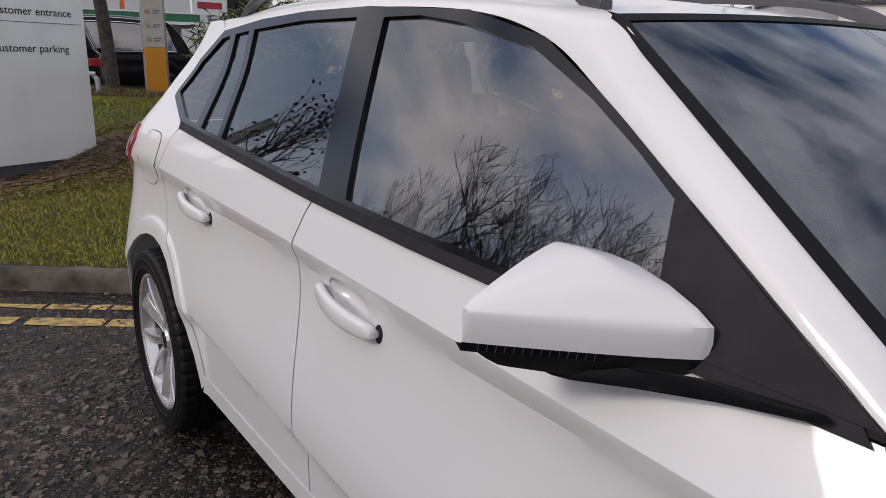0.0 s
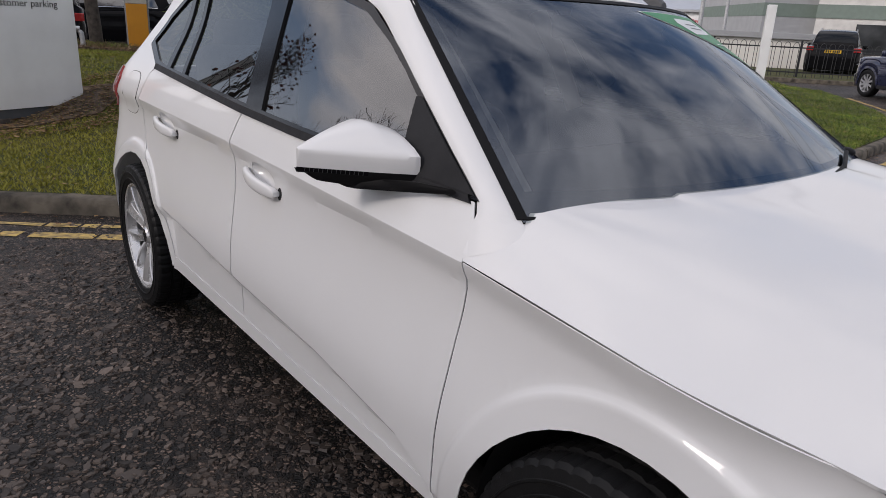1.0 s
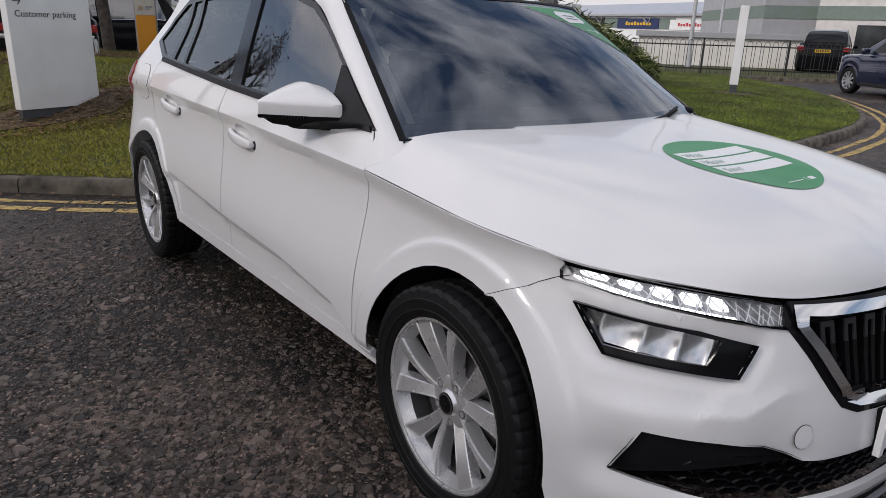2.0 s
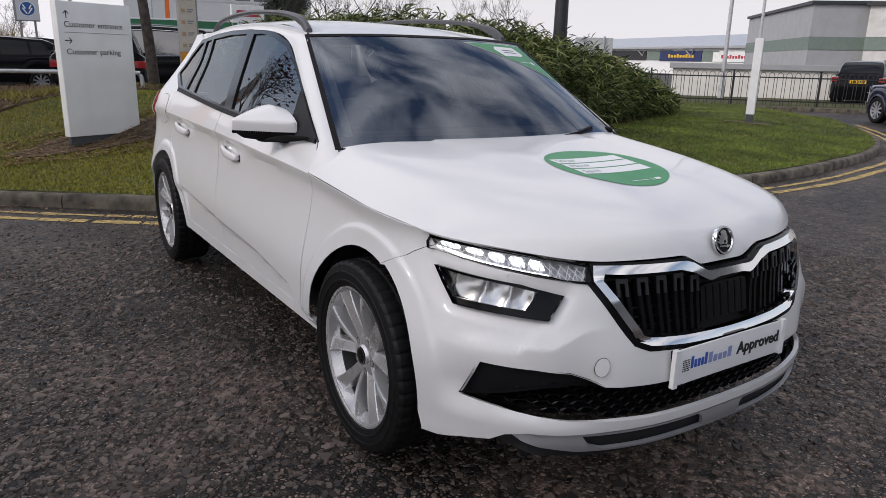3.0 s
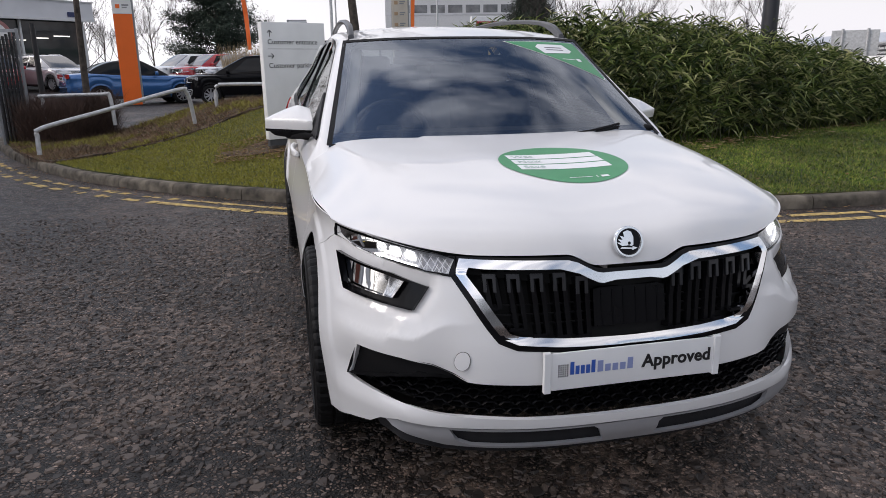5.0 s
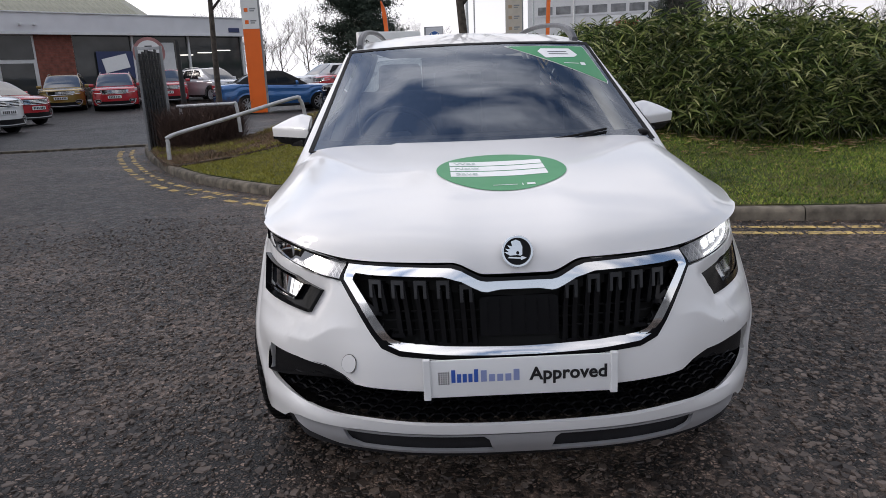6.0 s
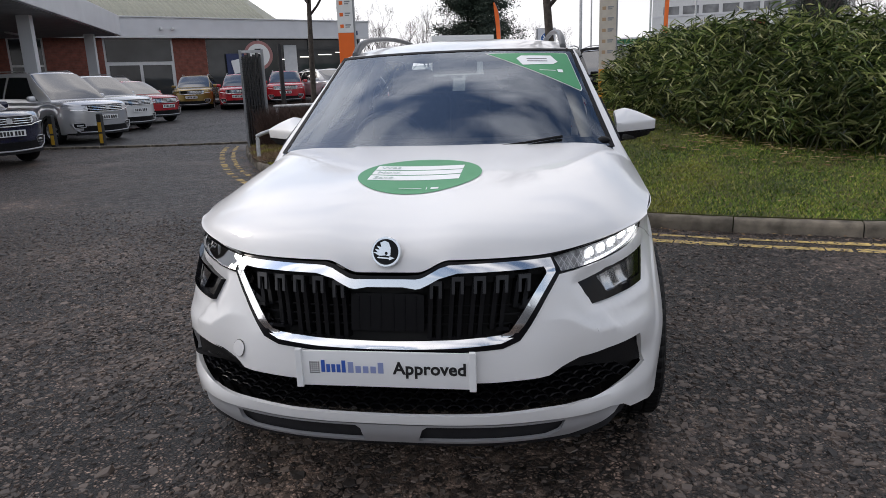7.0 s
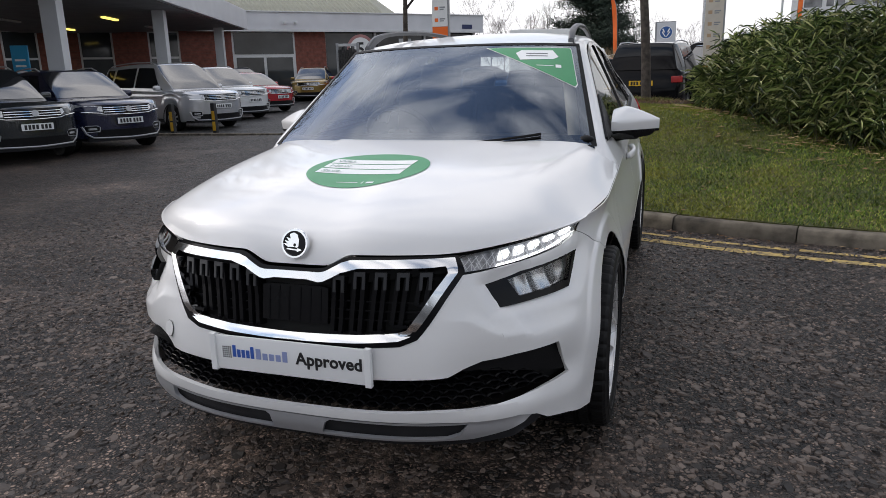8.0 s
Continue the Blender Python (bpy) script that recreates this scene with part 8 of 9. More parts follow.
def retail():
    ln = RD.length
    ang = math.degrees(math.atan2(RD.y, RD.x))
    root = thing("retail_unit", "long pale retail building with a metal roof and shop signs", "building", (RA.x, RA.y, 0), ang)
    part("wall", boxm(0, ln, 0.0, 30, 0, 4.0), "sign_white", root, "pale wall")
    b = bmesh.new()
    n = 60
    for i in range(n):
        x0, x1 = -2 + i * (ln + 4) / n, -2 + (i + 1) * (ln + 4) / n
        vs = [b.verts.new(p) for p in ((x0, -0.6, 4.05), (x1, -0.6, 4.05), (x1, 16, 6.6), (x0, 16, 6.6))]
        b.faces.new(vs)
    part("roof", b, "roof_far", root, "pale metal roof")
    part("gutter", boxm(-2, ln + 2, -0.75, -0.5, 3.80, 4.10), "cladgrey", root)

    def at_az(az):
        d = Vector((math.cos(radians(az)), math.sin(radians(az)), 0))
        o = Vector((-1.7, -1.8, 0))
        m_ = np.array([[RD.normalized().x, -d.x], [RD.normalized().y, -d.y]])
        t = np.linalg.solve(m_, np.array([o.x - RA.x, o.y - RA.y]))
        return float(t[0]), float(t[1])
    for k, az in enumerate((49, 41.9, 38.4, 32.0)):
        x, r = at_az(az)
        for s in (-1, 1):
            part("brace", tube(bmesh.new(), [(x, -0.1, 2.7), (x + s * 1.3, -0.5, 3.9)], 0.09, 6), "cladgrey", root)
    for az0, az1, mt, words, bar in ((45.9, 41.6, "fence", ("Kitchens Bedrooms", "Bathrooms & Tiles"), "paper"), (40.6, 37.6, "navy_sign", None, "yellow_plate"), (36.8, 34.0, "sign_white", None, "red_sign"), (33.3, 30.6, "navy_sign", ("BATHROOM",), "paper")):
        xa, ra = at_az(az0)
        xb, rb = at_az(az1)
        r = (ra + rb) / 2
        z0, z1 = 1.28 + 0.0055 * r, 1.28 + 0.0185 * r
        z0, z1 = max(1.9, z0), min(3.55, z1)
        sg = part("shop_sign", boxm(xa, xb, -0.16, -0.02, z0, z1, 0.02), mt, root)
        w = xb - xa
        if words:
            for k, t in enumerate(words):
                size = (z1 - z0) * (0.46 if len(words) > 1 else 0.5)
                letters(t, size, "paper", sg, pose(xa + w * 0.05, -0.18, z1 - (z1 - z0) * (0.42 + 0.44 * k) if len(words) > 1 else z0 + (z1 - z0) * 0.32), spacing=1.0 if len(words) > 1 else 0.95, extrude=0.02)
        else:
            for k in range(9):
                x0 = xa + w * (0.22 + 0.07 * k)
                part("sign_bar", boxm(x0, x0 + w * 0.05, -0.19, -0.15, z0 + (z1 - z0) * 0.35, z0 + (z1 - z0) * (0.7 if k % 3 == 0 else 0.6)), bar, sg)
        part("sage_panel", boxm(xb + 0.1, xb + w * 0.35, -0.06, 0.0, z0, z1), "sage", root)
    return root


retail()
root = thing("retail_shed", "tall grey retail shed with a green band and blue sign", "building", (*az_point(30.6, 78)[:2], 0), -42)
part("wall", boxm(0, 9.0, 0, 24, 0, 7.2), "cladgrey", root)
part("green_band", boxm(-0.03, 9.03, -0.05, 24, 3.05, 4.25), "sage", root)
part("roof_edge", boxm(-0.3, 9.3, -0.3, 24, 7.2, 7.5), "pole_dark", root)
part("shop_sign", boxm(5.2, 7.6, -0.3, -0.04, 2.75, 4.05, 0.03), "sky_sign", root)
for k in range(6):
    part("sign_bar", boxm(5.5 + k * 0.3, 5.72 + k * 0.3, -0.34, -0.29, 3.2, 3.6), "paper", root)
root = thing("retail_shed", "pale retail shed with a dark glazed entrance", "building", (*az_point(27.2, 78)[:2], 0), -72)
part("wall", boxm(0, 40.0, 0.2, 24, 0, 7.0), "concrete", root)
part("green_band", boxm(-0.03, 40.0, 0.1, 0.3, 3.05, 4.25), "sage", root)
part("entrance", boxm(3.5, 9.0, 0.0, 0.3, 0, 2.6), "shopglass", root, "dark glazed entrance")
part("roof_edge", boxm(-0.3, 40, -0.2, 24, 7.0, 7.3), "pole_dark", root)
root = thing("low_store", "low cream block wall store with a grey roof", "building", (*az_point(39.5, 33.5)[:2], 0), -51)
part("wall", boxm(0, 7.0, 0, 3.0, 0, 1.18), "cream_wall", root)
part("roof", boxm(-0.15, 7.15, -0.15, 3.1, 1.18, 1.42, 0.02), "cladgrey", root)
part("end_wall", boxm(7.0, 7.05, 0, 3.0, 0, 1.2), "pole_dark", root)

root = thing("road_sign", "grey back of a road sign on two posts", "sign", (19.3, 19.6, 0), -44)
part("panel", boxm(-0.75, 0.75, -0.03, 0.03, 1.40, 2.30, 0.01), "galv", root)
for x in (-0.4, 0.4):
    part("post", tube(bmesh.new(), [(x, -0.06, -0.02), (x, -0.06, 2.35)], 0.045, 8), "galv", root)
# far kerb and grass under the railings
fa, fb = Vector((13.5, 18.6, 0)), Vector((25.5, 5.6, 0))
fd = (fb - fa)
b = bmesh.new()
box(b, 0, fd.length, -0.9, 6.0, -0.05, 0.10)
b.transform(pose(fa.x, fa.y, 0, 0, 0, math.degrees(math.atan2(fd.y, fd.x))))
tagged(obj("far_verge", b, "turf"), "grass strip under the railings", "grass", kind="structure")
b = bmesh.new()
for i in range(int(fd.length / 0.92)):
    box(b, i * 0.92, i * 0.92 + 0.91, -1.05, -0.90, -0.05, 0.11, 0.01)
b.transform(pose(fa.x, fa.y, 0, 0, 0, math.degrees(math.atan2(fd.y, fd.x))))
tagged(obj("far_kerb", b, "kerb"), "concrete kerb across the side road", "kerb", kind="structure")
fence = thing("railings", "black bow-top steel railings along the grass strip", "fence", (fa.x, fa.y, 0.08), math.degrees(math.atan2(fd.y, fd.x)))
hoop_bm = tube(bmesh.new(), [(0, 0, 0), (0, 0, 0.95), (0.012, 0, 1.0), (0.045, 0, 1.045), (0.085, 0, 1.06), (0.125, 0, 1.045), (0.158, 0, 1.0), (0.17, 0, 0.95), (0.17, 0, 0)], 0.009, 4)
hoop = part("hoop", hoop_bm, "fence", fence)
nh = int(fd.length / 0.26)
for i in range(1, nh):
    h = new("hoop", hoop.data)
    h.parent = fence
    h.matrix_basis = pose(i * 0.26, 0, 0)
for z in (0.14, 0.88):
    part("cross_bar", boxm(0, fd.length, -0.012, 0.012, z, z + 0.04), "fence", fence)
for i in range(0, nh, 10):
    part("post", boxm(i * 0.26 + 0.20, i * 0.26 + 0.25, -0.03, 0.03, -0.08, 1.12), "fence", fence)


# ---- trees ----
def branch(bm, p, d, ln, r, depth, rnd, spread=0.55, lift=0.15, seg=3, twigs=None, rmin=0.0):
    """Grow one limb, then its forks."""
    n = 3
    pts = [p.copy()]
    q = p.copy()
    dd = d.copy()
    for _ in range(n):
        dd = (dd + Vector((rnd.uniform(-1, 1), rnd.uniform(-1, 1), rnd.uniform(-0.6, 0.9))) * 0.16 + Vector((0, 0, lift * 0.15))).normalized()
        q = q + dd * ln / n
        pts.append(q.copy())
    tube(bm, pts, max(r, rmin), 3 if depth < 3 else 5, max(r * 0.62, rmin), cap=False)
    if depth <= 0:
        if twigs is not None:
            twigs.append(q)
        return
    for _ in range(rnd.choice((2, 3, 3)) if depth > 1 else rnd.choice((2, 3))):
        k = rnd.uniform(0.45, 1.0)
        s = pts[min(n, int(k * n))].lerp(pts[min(n, int(k * n) + 1)], k * n % 1) if k < 1 else q
        a = Vector((rnd.uniform(-1, 1), rnd.uniform(-1, 1), rnd.uniform(-0.35, 0.75)))
        branch(bm, s, (dd + a * spread * 1.5).normalized(), ln * rnd.uniform(0.60, 0.85), r * 0.58, depth - 1, rnd, spread, lift, seg, twigs, rmin)


def bare_tree(name, label, at, h, r, depth, seed, first=0.4, spread=0.55, lean=(0, 0), berries=False, limbs=5, rmin=0.0, limb_len=0.35):
    rnd = random.Random(seed)
    root = thing(name, label, "tree", at)
    top = Vector((lean[0], lean[1], h * 0.72))
    pts = spline([(0, 0, -0.25), (lean[0] * 0.15, lean[1] * 0.15, h * 0.2), (lean[0] * 0.6, lean[1] * 0.6, h * 0.5), tuple(top)], h * 0.06)
    part("trunk", tube(bmesh.new(), pts, r, 10, r * 0.55), "bark", root, "", 50)
    bm = bmesh.new()
    tips = []
    for k in range(limbs):
        f = first + (1 - first) * k / max(1, limbs - 1)
        p = Vector(pts[min(len(pts) - 1, int(f * (len(pts) - 1)))])
        a = k * 2.4 + rnd.uniform(-0.3, 0.3)
        d = Vector((math.cos(a), math.sin(a), 0.75 + 0.5 * f)).normalized()
        branch(bm, p, d, h * limb_len * rnd.uniform(0.8, 1.1), r * 0.42, depth, rnd, spread, 0.5, 3, tips, rmin)
    part("crown", bm, "twig", root, "bare twigs")
    if berries:
        bm = bmesh.new()
        for q in tips[::3]:
            b = bmesh.new()
            bmesh.ops.create_icosphere(b, subdivisions=1, radius=rnd.uniform(0.03, 0.055))
            for v in b.verts:
                v.co.z *= 0.5
            merge(bm, b, Matrix.Translation(q))
        part("berry_clusters", bm, "berry", root, "dull red berry clusters")
    return root


bare_tree("street_tree", "bare tree with a slim dark trunk and berry clusters", (0.53, 10.1, 0.33), 5.0, 0.096, 4, 4, 0.60, 0.6, (-0.25, 0.1), True, 7, 0.0, 0.26)
bare_tree("street_tree", "bare young tree beside the gate and totem", (-4.08, 10.75, 0.40), 4.6, 0.062, 4, 12, 0.72, 0.65, (0.08, 0.0), True, 9, 0.0, 0.17)
far_bare = bare_tree("bare_tree", "tall bare winter tree far beyond the yard", (-38, 48, 0), 15, 0.22, 5, 21, 0.35, 0.5, (0.3, 0.2), False, 6, 0.012)
far_bare2 = bare_tree("bare_tree", "wide bare winter tree far beyond the yard", (-46, 40, 0), 13, 0.22, 5, 33, 0.3, 0.6, (-0.3, 0.2), False, 6, 0.012)
for k, (az, r, s) in enumerate(((152, 60, 1.0), (146, 56, 1.1), (140, 60, 0.9), (134, 62, 1.15), (129, 58, 1.0), (124, 64, 1.1), (158, 62, 1.0), (170, 60, 1.0), (182, 58, 1.1), (196, 62, 1.0), (119, 70, 0.9), (149, 52, 1.0), (137, 54, 1.0), (131, 66, 1.0), (143, 62, 1.1), (155, 54, 0.9), (163, 56, 1.0))):
    s *= 1.45 if az > 128 else 1.0
    t = copy_thing((far_bare, far_bare2)[k % 2], Matrix.Translation((-1.7 + r * math.cos(radians(az)), -1.8 + r * math.sin(radians(az)), 0)) @ pose(0, 0, 0, 0, 0, k * 77))
    t.scale = (s, s, s)
for k, (az, r, s) in enumerate(((103, 110, 0.62), (100.5, 105, 0.55), (98.5, 112, 0.6), (106, 108, 0.58), (104.5, 100, 0.5), (66.5, 66, 0.52), (63.5, 70, 0.55), (61, 62, 0.45), (69, 72, 0.5), (55.5, 64, 0.38), (52.5, 68, 0.42), (101.8, 98, 0.5), (90, 130, 0.5), (88, 120, 0.45))):
    t = copy_thing((far_bare, far_bare2)[k % 2], Matrix.Translation((-1.7 + r * math.cos(radians(az)), -1.8 + r * math.sin(radians(az)), -0.5)) @ pose(0, 0, 0, 0, 0, k * 53 + 20))
    t.scale = (s, s, s)


def conifer(label, x, y, h, rad, seed, skirt=0.12):
    rnd = random.Random(seed)
    root = thing("conifer", label, "tree", (x, y, 0))
    part("trunk", tube(bmesh.new(), [(0, 0, -0.1), (0.1, 0, h * 0.5), (0, 0, h * 0.95)], 0.30, 8, 0.05), "bark", root)
    vs, fs = [], []
    limbs = bmesh.new()
    for k in range(260):
        f = rnd.random() ** 0.8
        z = h * (skirt + (0.97 - skirt) * f)
        reach = rad * (1 - f ** 1.6) * rnd.uniform(0.55, 1.1) + 0.25
        a = rnd.uniform(0, 6.283)
        d = Vector((math.cos(a), math.sin(a), rnd.uniform(-0.05, 0.35)))
        tip = Vector((0, 0, z)) + d * reach
        tube(limbs, [(0, 0, z), tuple(tip)], 0.04, 3, 0.01, cap=False)
        for _ in range(230):
            c = Vector((0, 0, z)) + d * reach * rnd.uniform(0.35, 1.05) + Vector((rnd.gauss(0, 0.3), rnd.gauss(0, 0.3), rnd.gauss(0, 0.22)))
            u = Vector((rnd.uniform(-1, 1), rnd.uniform(-1, 1), rnd.uniform(-0.3, 1))).normalized() * rnd.uniform(0.14, 0.30)
            w = u.orthogonal().normalized() * rnd.uniform(0.03, 0.06)
            i = len(vs)
            vs += [tuple(c - w), tuple(c + w), tuple(c + u)]
            fs.append((i, i + 1, i + 2))
    part("branchwork", limbs, "bark", root)
    ob = raw("needles", vs, fs, "needles")
    ob.parent = root


conifer("large dark conifer behind the yard", -5.3, 57.0, 11.5, 4.0, 2)
conifer("dark pine with an open crown", 27.0, 75.0, 10.5, 2.6, 7, 0.35)


# ---- planting ----
def blades(name, label, pts, hgt, wid, material, seed, lean=0.5, category="grass"):
    rnd = np.random.default_rng(seed)
    pts = np.asarray(pts, float)
    n = len(pts)
    a = rnd.uniform(0, 2 * np.pi, n)
    h = hgt * rnd.uniform(0.5, 1.3, n)
    w = wid * rnd.uniform(0.6, 1.2, n)
    side_ = np.stack([np.cos(a), np.sin(a), np.zeros(n)], 1) * w[:, None]
    b = rnd.uniform(0, 2 * np.pi, n)
    tip = pts + np.stack([np.cos(b) * lean * h, np.sin(b) * lean * h, h], 1)
    v = np.empty((n * 3, 3))
    v[0::3], v[1::3], v[2::3] = pts - side_, pts + side_, tip
    f = np.arange(n * 3).reshape(n, 3)
    ob = raw(name, v.tolist(), f.tolist(), material)
    return tagged(ob, label, category, kind="stuff")


def scatter(poly, n, seed, keep=None):
    rnd = np.random.default_rng(seed)
    poly = np.asarray(poly, float)
    lo, hi = poly.min(0), poly.max(0)
    out = np.zeros((0, 2))
    while len(out) < n:
        p = rnd.uniform(lo, hi, (n * 2, 2))
        p = p[inside(poly, p)]
        if keep is not None:
            p = p[keep(p)]
        out = np.concatenate([out, p])
    return out[:n]


# heights on a coarse net, for the many small plants
BX, BY = np.arange(-6.2, 17.0, 0.2), np.arange(2.4, 12.6, 0.2)
BH = np.array([[bank(x, y) for y in BY] for x in BX])


def bank_many(p):
    fx, fy = (p[:, 0] - BX[0]) / 0.2, (p[:, 1] - BY[0]) / 0.2
    i, j = np.clip(fx.astype(int), 0, len(BX) - 2), np.clip(fy.astype(int), 0, len(BY) - 2)
    u, v = fx - i, fy - j
    return BH[i, j] * (1 - u) * (1 - v) + BH[i + 1, j] * u * (1 - v) + BH[i, j + 1] * (1 - u) * v + BH[i + 1, j + 1] * u * v


bedp = np.array(BED)
lawn = scatter(verge_in, 300000, 1, lambda p: ~inside(bedp, p) & (np.random.default_rng(4).random(len(p)) < np.clip(1.6 - 0.10 * np.hypot(p[:, 0], p[:, 1]), 0.25, 1)))
zl = bank_many(lawn)
blades("lawn_grass", "short mossy winter grass", np.column_stack([lawn, zl]), 0.023, 0.0055, "grass", 2, 0.8)
tw = scatter(BED, 16000, 5)
blades("heather", "low brown heather and dead stems", np.column_stack([tw, bank_many(tw)]), 0.085, 0.006, "heather", 6, 0.9, "shrub")
gc = scatter(BED, 5000, 15, lambda p: np.sin(p[:, 0] * 2.3 + 1.0) * np.cos(p[:, 1] * 3.1) + 0.45 * np.sin(p[:, 0] * 6.1 - p[:, 1] * 4.7) > 0.15)
blades("ground_cover", "low green creeping plants in the bed", np.column_stack([gc, bank_many(gc) + 0.03]), 0.05, 0.008, "grass", 16, 1.4, "shrub")
# clipped bare hedge by the gate
hg = scatter([(-5.25, 10.6), (-4.85, 9.75), (-4.1, 9.45), (-3.4, 9.9), (-3.7, 10.5), (-4.9, 10.9)], 15000, 7)
blades("bare_hedge", "clipped bare dark brown hedge by the gate", np.column_stack([hg, bank_many(hg) + np.random.default_rng(1).uniform(0, 0.55, len(hg))]), 0.24, 0.004, "bare_twigs", 8, 0.85, "hedge")
rd = scatter([(-2.9, 27.5), (-0.6, 27.2), (-0.5, 28.3), (-2.9, 28.6)], 1500, 9)
blades("dry_reeds", "tall dry pampas reeds", np.column_stack([rd, np.full(len(rd), 0.4)]), 1.5, 0.025, "reed", 10, 0.22, "reeds")


def litter(n, poly, seed, z_of, size, label, keep=None, material="litter"):
    p = scatter(poly, n, seed, keep)
    rnd = np.random.default_rng(seed + 1)
    vs, fs = [], []
    z = z_of(p)
    for (x, y), zz in zip(p, z):
        a, s = rnd.uniform(0, 6.28), size * rnd.uniform(0.5, 1.4)
        c, d = math.cos(a) * s, math.sin(a) * s
        e = rnd.uniform(0.25, 0.55) if material == "litter" else rnd.uniform(0.10, 0.2)
        i = len(vs)
        up = rnd.uniform(0.002, 0.012)
        vs += [(x - c, y - d, zz + 0.004), (x + d * e, y - c * e, zz + up), (x + c, y + d, zz + 0.005), (x - d * e, y + c * e, zz + up * 0.6)]
        fs.append((i, i + 1, i + 2, i + 3))
    return tagged(raw("fallen_leaves", vs, fs, material), label, "leaves", kind="stuff")


litter(1500, verge_in, 20, lambda p: bank_many(p) + 0.02, 0.022, "brown leaves fallen on the grass")
litter(3200, [(-1.7, 6.2), (0.4, 6.2), (0.6, 7.4), (-1.7, 7.4)], 23, lambda p: bank_many(p) + 0.025, 0.022, "dead leaves round the sign's foot")
litter(7000, BED, 22, lambda p: bank_many(p) + 0.035, 0.022, "brown leaves fallen in the bed")
litter(420, [(0.8, 9.3), (1.35, 7.3), (2.1, 5.75), (2.9, 5.0), (4.0, 4.75), (6.4, 5.6), (6.4, 5.9), (4.0, 5.2), (2.4, 6.2), (1.1, 9.4)], 27, lambda p: bank_many(p) + 0.035, 0.055, "straw-coloured cane leaves under the bamboo", material="straw")
gut = [(p.x - 0.04, p.y - 0.02) for p in kerb_line[::6]] + [(p.x - 0.22, p.y - 0.20) for p in kerb_line[::6]][::-1]
litter(420, gut, 24, lambda p: np.full(len(p), 0.0), 0.022, "brown leaves blown against the kerb")


# ---- bamboo thicket ----
def thicket():
    front = [(1.5, 9.3), (1.25, 8.4), (1.5, 7.5), (2.2, 6.1), (3.0, 5.35), (4.0, 5.1), (5.2, 5.55), (7.3, 6.6), (10.0, 7.75)]
    back = [(11.3, 8.7), (9.5, 10.0), (6.0, 10.3), (3.0, 10.4), (1.75, 10.2)]
    poly = np.array(front + back)
    rnd = np.random.default_rng(17)
    fr = np.array([(p[0], p[1]) for p in spline([(x, y, 0) for x, y in front + back[:1]], 0.1)])

    def height(p):
        d = np.sqrt(((p[:, None, :] - fr[None]) ** 2).sum(2).min(1))
        peak = np.interp(p[:, 0], (0.9, 1.6, 2.6, 3.6, 5.0, 6.5, 8.5, 10.2, 11.4), (0.92, 1.12, 1.32, 1.43, 1.45, 1.33, 1.10, 0.72, 0.4))
        return peak * (0.45 + 0.55 * np.clip(d / 0.85, 0, 1) ** 0.6)
    base = scatter(poly, 6600, 30)
    # more stems towards the open face
    d = np.sqrt(((base[:, None, :] - fr[None]) ** 2).sum(2).min(1))
    base = base[(d < 1.6) | (rnd.random(len(base)) < 0.45)]
    h = height(base) * rnd.uniform(0.72, 1.12, len(base))
    z0 = bank_many(base)
    canes = bmesh.new()
    vs, fs = [], []
    for i in range(len(base)):
        x, y = base[i]
        lean = Vector((rnd.normal(0, 0.16), rnd.normal(0, 0.16), 1)).normalized()
        foot = Vector((x, y, z0[i]))
        tip = foot + lean * h[i]
        if i % 4 == 0:
            tube(canes, [tuple(foot), tuple(tip)], 0.006, 3, 0.003, cap=False)
        nl = int(17 + 9 * rnd.random())
        for k in range(nl):
            f = 0.18 + 0.82 * rnd.random() ** 0.75
            c = foot.lerp(tip, f)
            a = rnd.uniform(0, 6.283)
            ln = rnd.uniform(0.13, 0.25)
            drop = rnd.uniform(-1.0, 1.1)
            u = Vector((math.cos(a), math.sin(a), drop)).normalized()
            w = u.cross(Vector((0, 0, 1)))
            w = (w.normalized() if w.length > 0.01 else Vector((1, 0, 0))) * rnd.uniform(0.007, 0.013)
            m_ = c + u * ln * 0.45 + Vector((0, 0, 0.008))
            e = c + u * ln + Vector((0, 0, -0.14 * ln))
            j = len(vs)
            vs += [tuple(c), tuple(m_ - w), tuple(e), tuple(m_ + w)]
            fs += [(j, j + 1, j + 2), (j, j + 2, j + 3)]
    root = thing("bamboo_thicket", "dense low bamboo thicket with narrow green and straw leaves", "hedge", kind="stuff")
    part("canes", canes, "cane", root)
    ob = raw("bamboo_leaves", vs, fs, "bamboo")
    ob.parent = root
    # straw leaves on the grass at its foot
    lt = [(p[0] - 0.5, p[1] - 0.5) for p in front] + [(p[0] + 0.3, p[1] + 0.3) for p in front][::-1]
    litter(420, lt, 40, lambda p: bank_many(p) + 0.03, 0.05, "straw-coloured bamboo leaves on the grass")


thicket()


# unseen hall closing the place behind the walk, added to darken reflections
root = thing("long_hall", "plain long grey hall with a dark roof, added out of view to darken reflections", "building", (-45, -36, 0), 0)
part("wall", boxm(0, 95, -14, 0, 0, 5.2), "soffit", root)
b = bmesh.new()
f = [b.verts.new(p) for p in ((-0.6, 0.6, 5.1), (95.6, 0.6, 5.1), (95.6, -7, 8.2), (-0.6, -7, 8.2), (-0.6, -14.6, 5.1), (95.6, -14.6, 5.1))]
b.faces.new((f[0], f[1], f[2], f[3]))
b.faces.new((f[3], f[2], f[5], f[4]))
part("roof", b, "plinth", root)


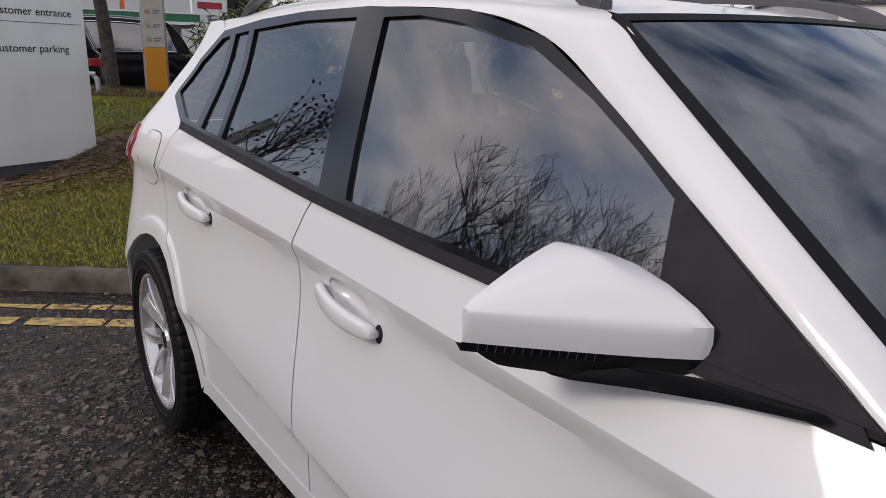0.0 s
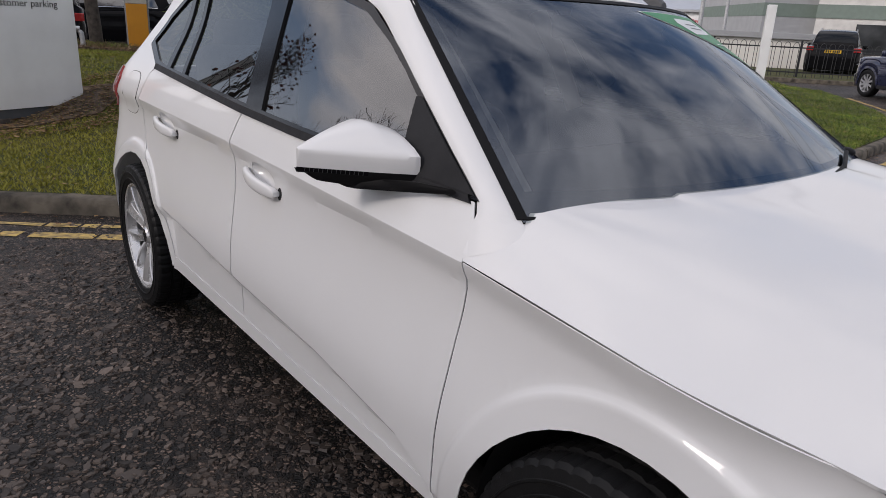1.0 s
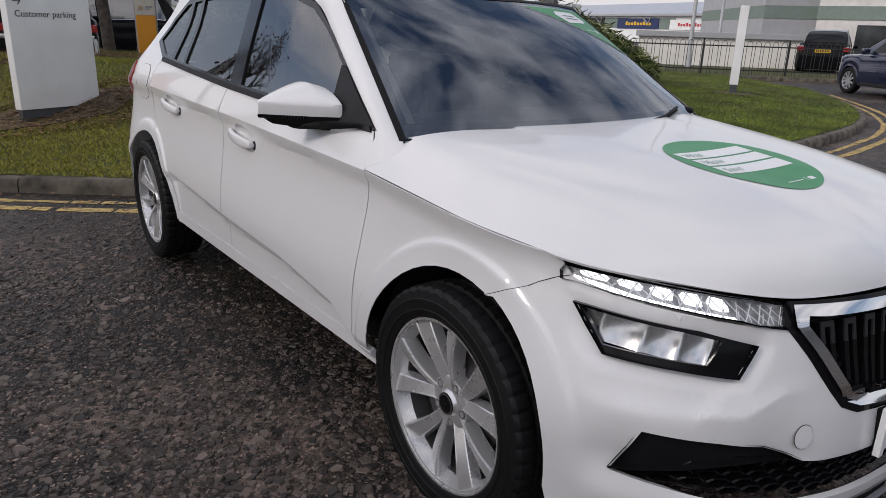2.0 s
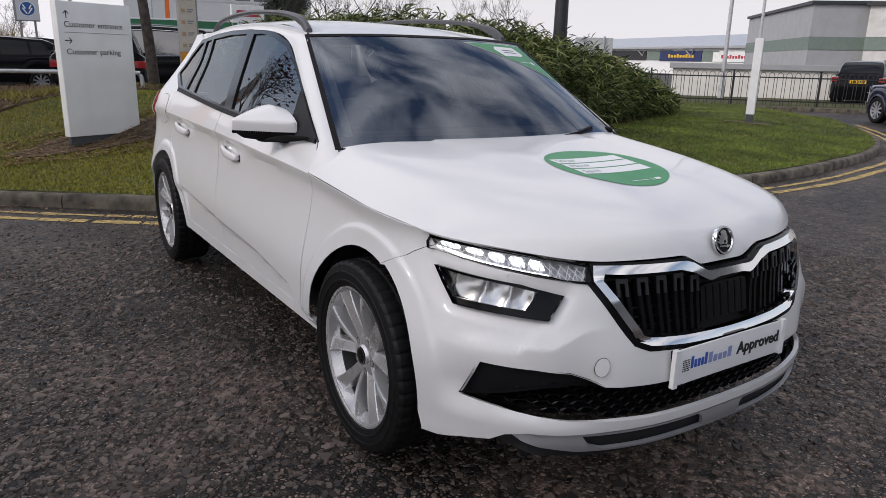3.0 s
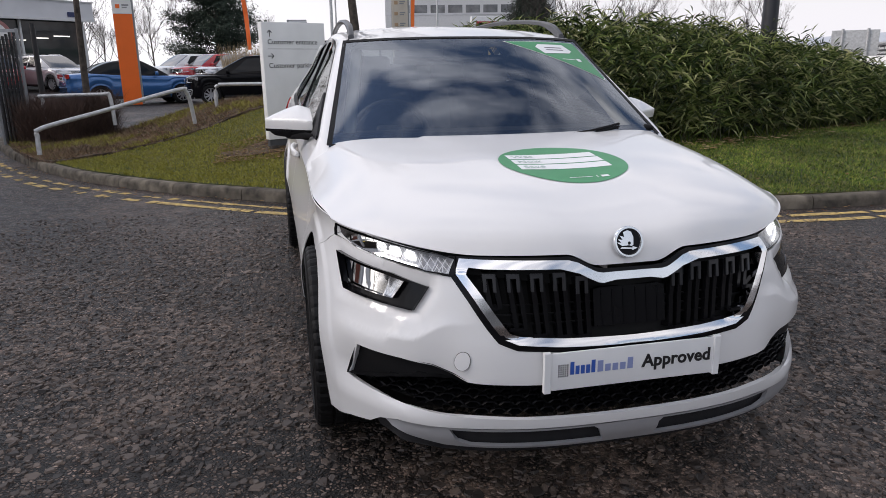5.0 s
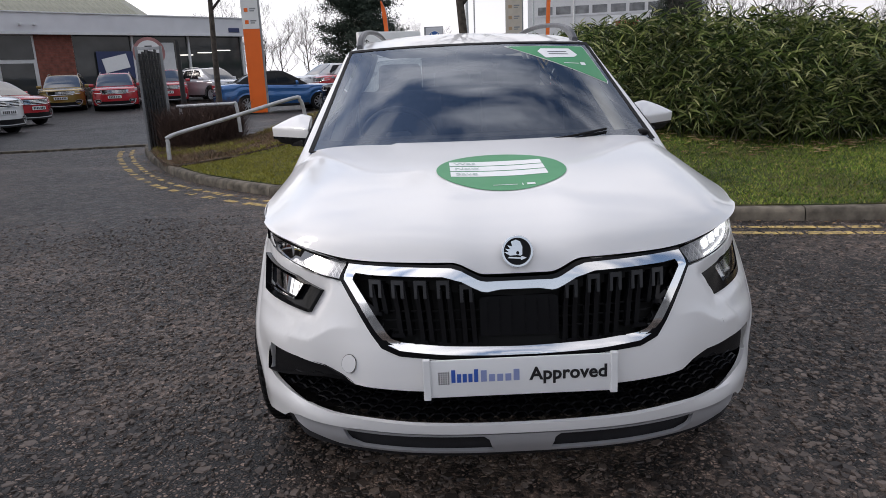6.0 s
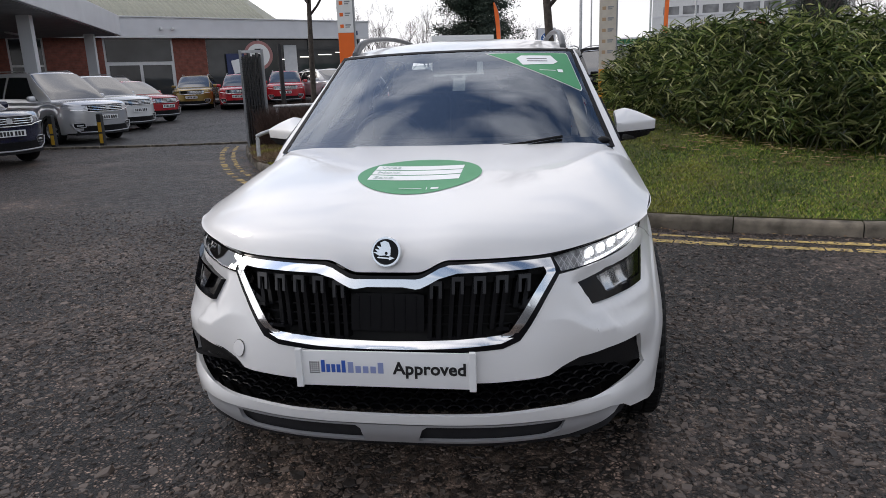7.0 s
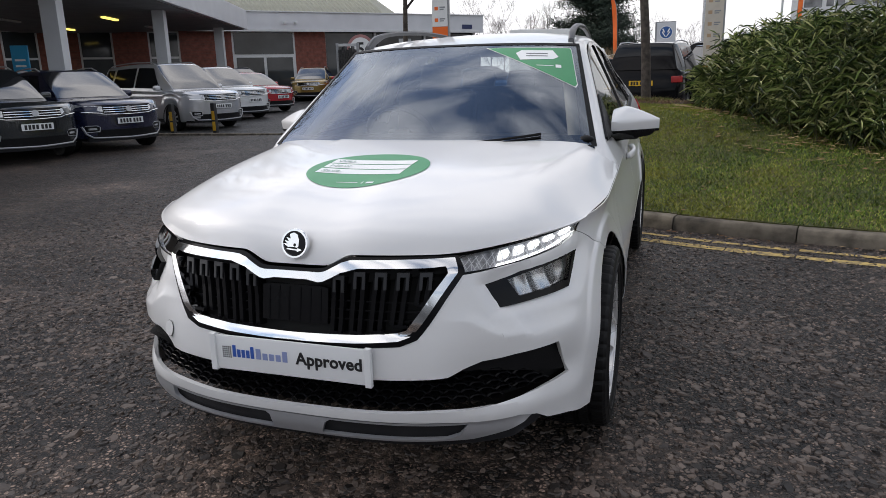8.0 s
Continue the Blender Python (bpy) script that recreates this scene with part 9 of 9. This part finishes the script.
# wires overhead, mirrored in the windscreen
for k, (x, z) in enumerate(((17.0, 8.6), (17.9, 9.2), (18.6, 8.2))):
    root = thing("overhead_cable", "thin black cable strung high over the side road", "cable", group="overhead cables")
    pts = [(x + 0.25 * y, y, z - 1.2 * (1 - (y / 70.0) ** 2)) for y in np.linspace(-70, 70, 29)]
    part("wire", tube(bmesh.new(), pts, 0.022, 5), "fence", root)


# ---- loose and proud chippings in the road, where the walk passes nearest ----
def chippings(n, seed):
    rnd = np.random.default_rng(seed)
    p = rnd.uniform((-5.2, -3.2), (3.4, 4.2), (n * 3, 2))
    d = np.minimum(np.hypot(p[:, 0] + 1.4, p[:, 1] - 0.2), np.minimum(np.hypot(p[:, 0] + 1.2, p[:, 1] + 1.0), np.hypot(p[:, 0] - 1.0, p[:, 1] + 0.8)))
    thin = np.array([0.5 + 0.9 * noise.noise(Vector((x * 0.9, y * 0.9, 7.0))) for x, y in p])
    p = p[rnd.random(len(p)) < np.clip(1.25 - 0.22 * d, 0.15, 1) * np.clip(thin + 0.25, 0.12, 1)][:n]
    m = len(p)
    k = 5
    a = rnd.uniform(0, 6.283, (m, 1)) + np.arange(k) * 2 * np.pi / k + rnd.uniform(-0.35, 0.35, (m, k))
    r = (rnd.gamma(5.0, 0.0019, (m, 1)) + 0.003) * rnd.uniform(0.75, 1.2, (m, k))
    e, turn = rnd.uniform(0.55, 1.0, (m, 1)), rnd.uniform(0, 3.14, (m, 1))
    ux, uy = r * np.cos(a), r * np.sin(a) * e
    x, y = ux * np.cos(turn) - uy * np.sin(turn), ux * np.sin(turn) + uy * np.cos(turn)
    h = rnd.uniform(0.0015, 0.0065, (m, 1))
    tx, ty = rnd.normal(0, 0.16, (m, 1)), rnd.normal(0, 0.16, (m, 1))
    v = np.empty((m, 2 * k, 3))
    v[:, :k, 0], v[:, :k, 1], v[:, :k, 2] = p[:, :1] + x * 1.12, p[:, 1:] + y * 1.12, -0.0125
    v[:, k:, 0], v[:, k:, 1], v[:, k:, 2] = p[:, :1] + x * 0.86, p[:, 1:] + y * 0.86, -0.012 + np.maximum(h + tx * x + ty * y, 0.0008)
    one = [[i, (i + 1) % k, k + (i + 1) % k, k + i] for i in range(k)]
    base = (np.arange(m) * 2 * k)[:, None]
    faces = []
    for q in one:
        faces += (base + np.array(q)).tolist()
    faces += (base + np.arange(k, 2 * k)).tolist()
    ob = raw("loose_chippings", v.reshape(-1, 3).tolist(), faces, "chips")
    return tagged(ob, "dark brown stone chippings proud of the road", "gravel", kind="stuff")


chippings(52000, 77)
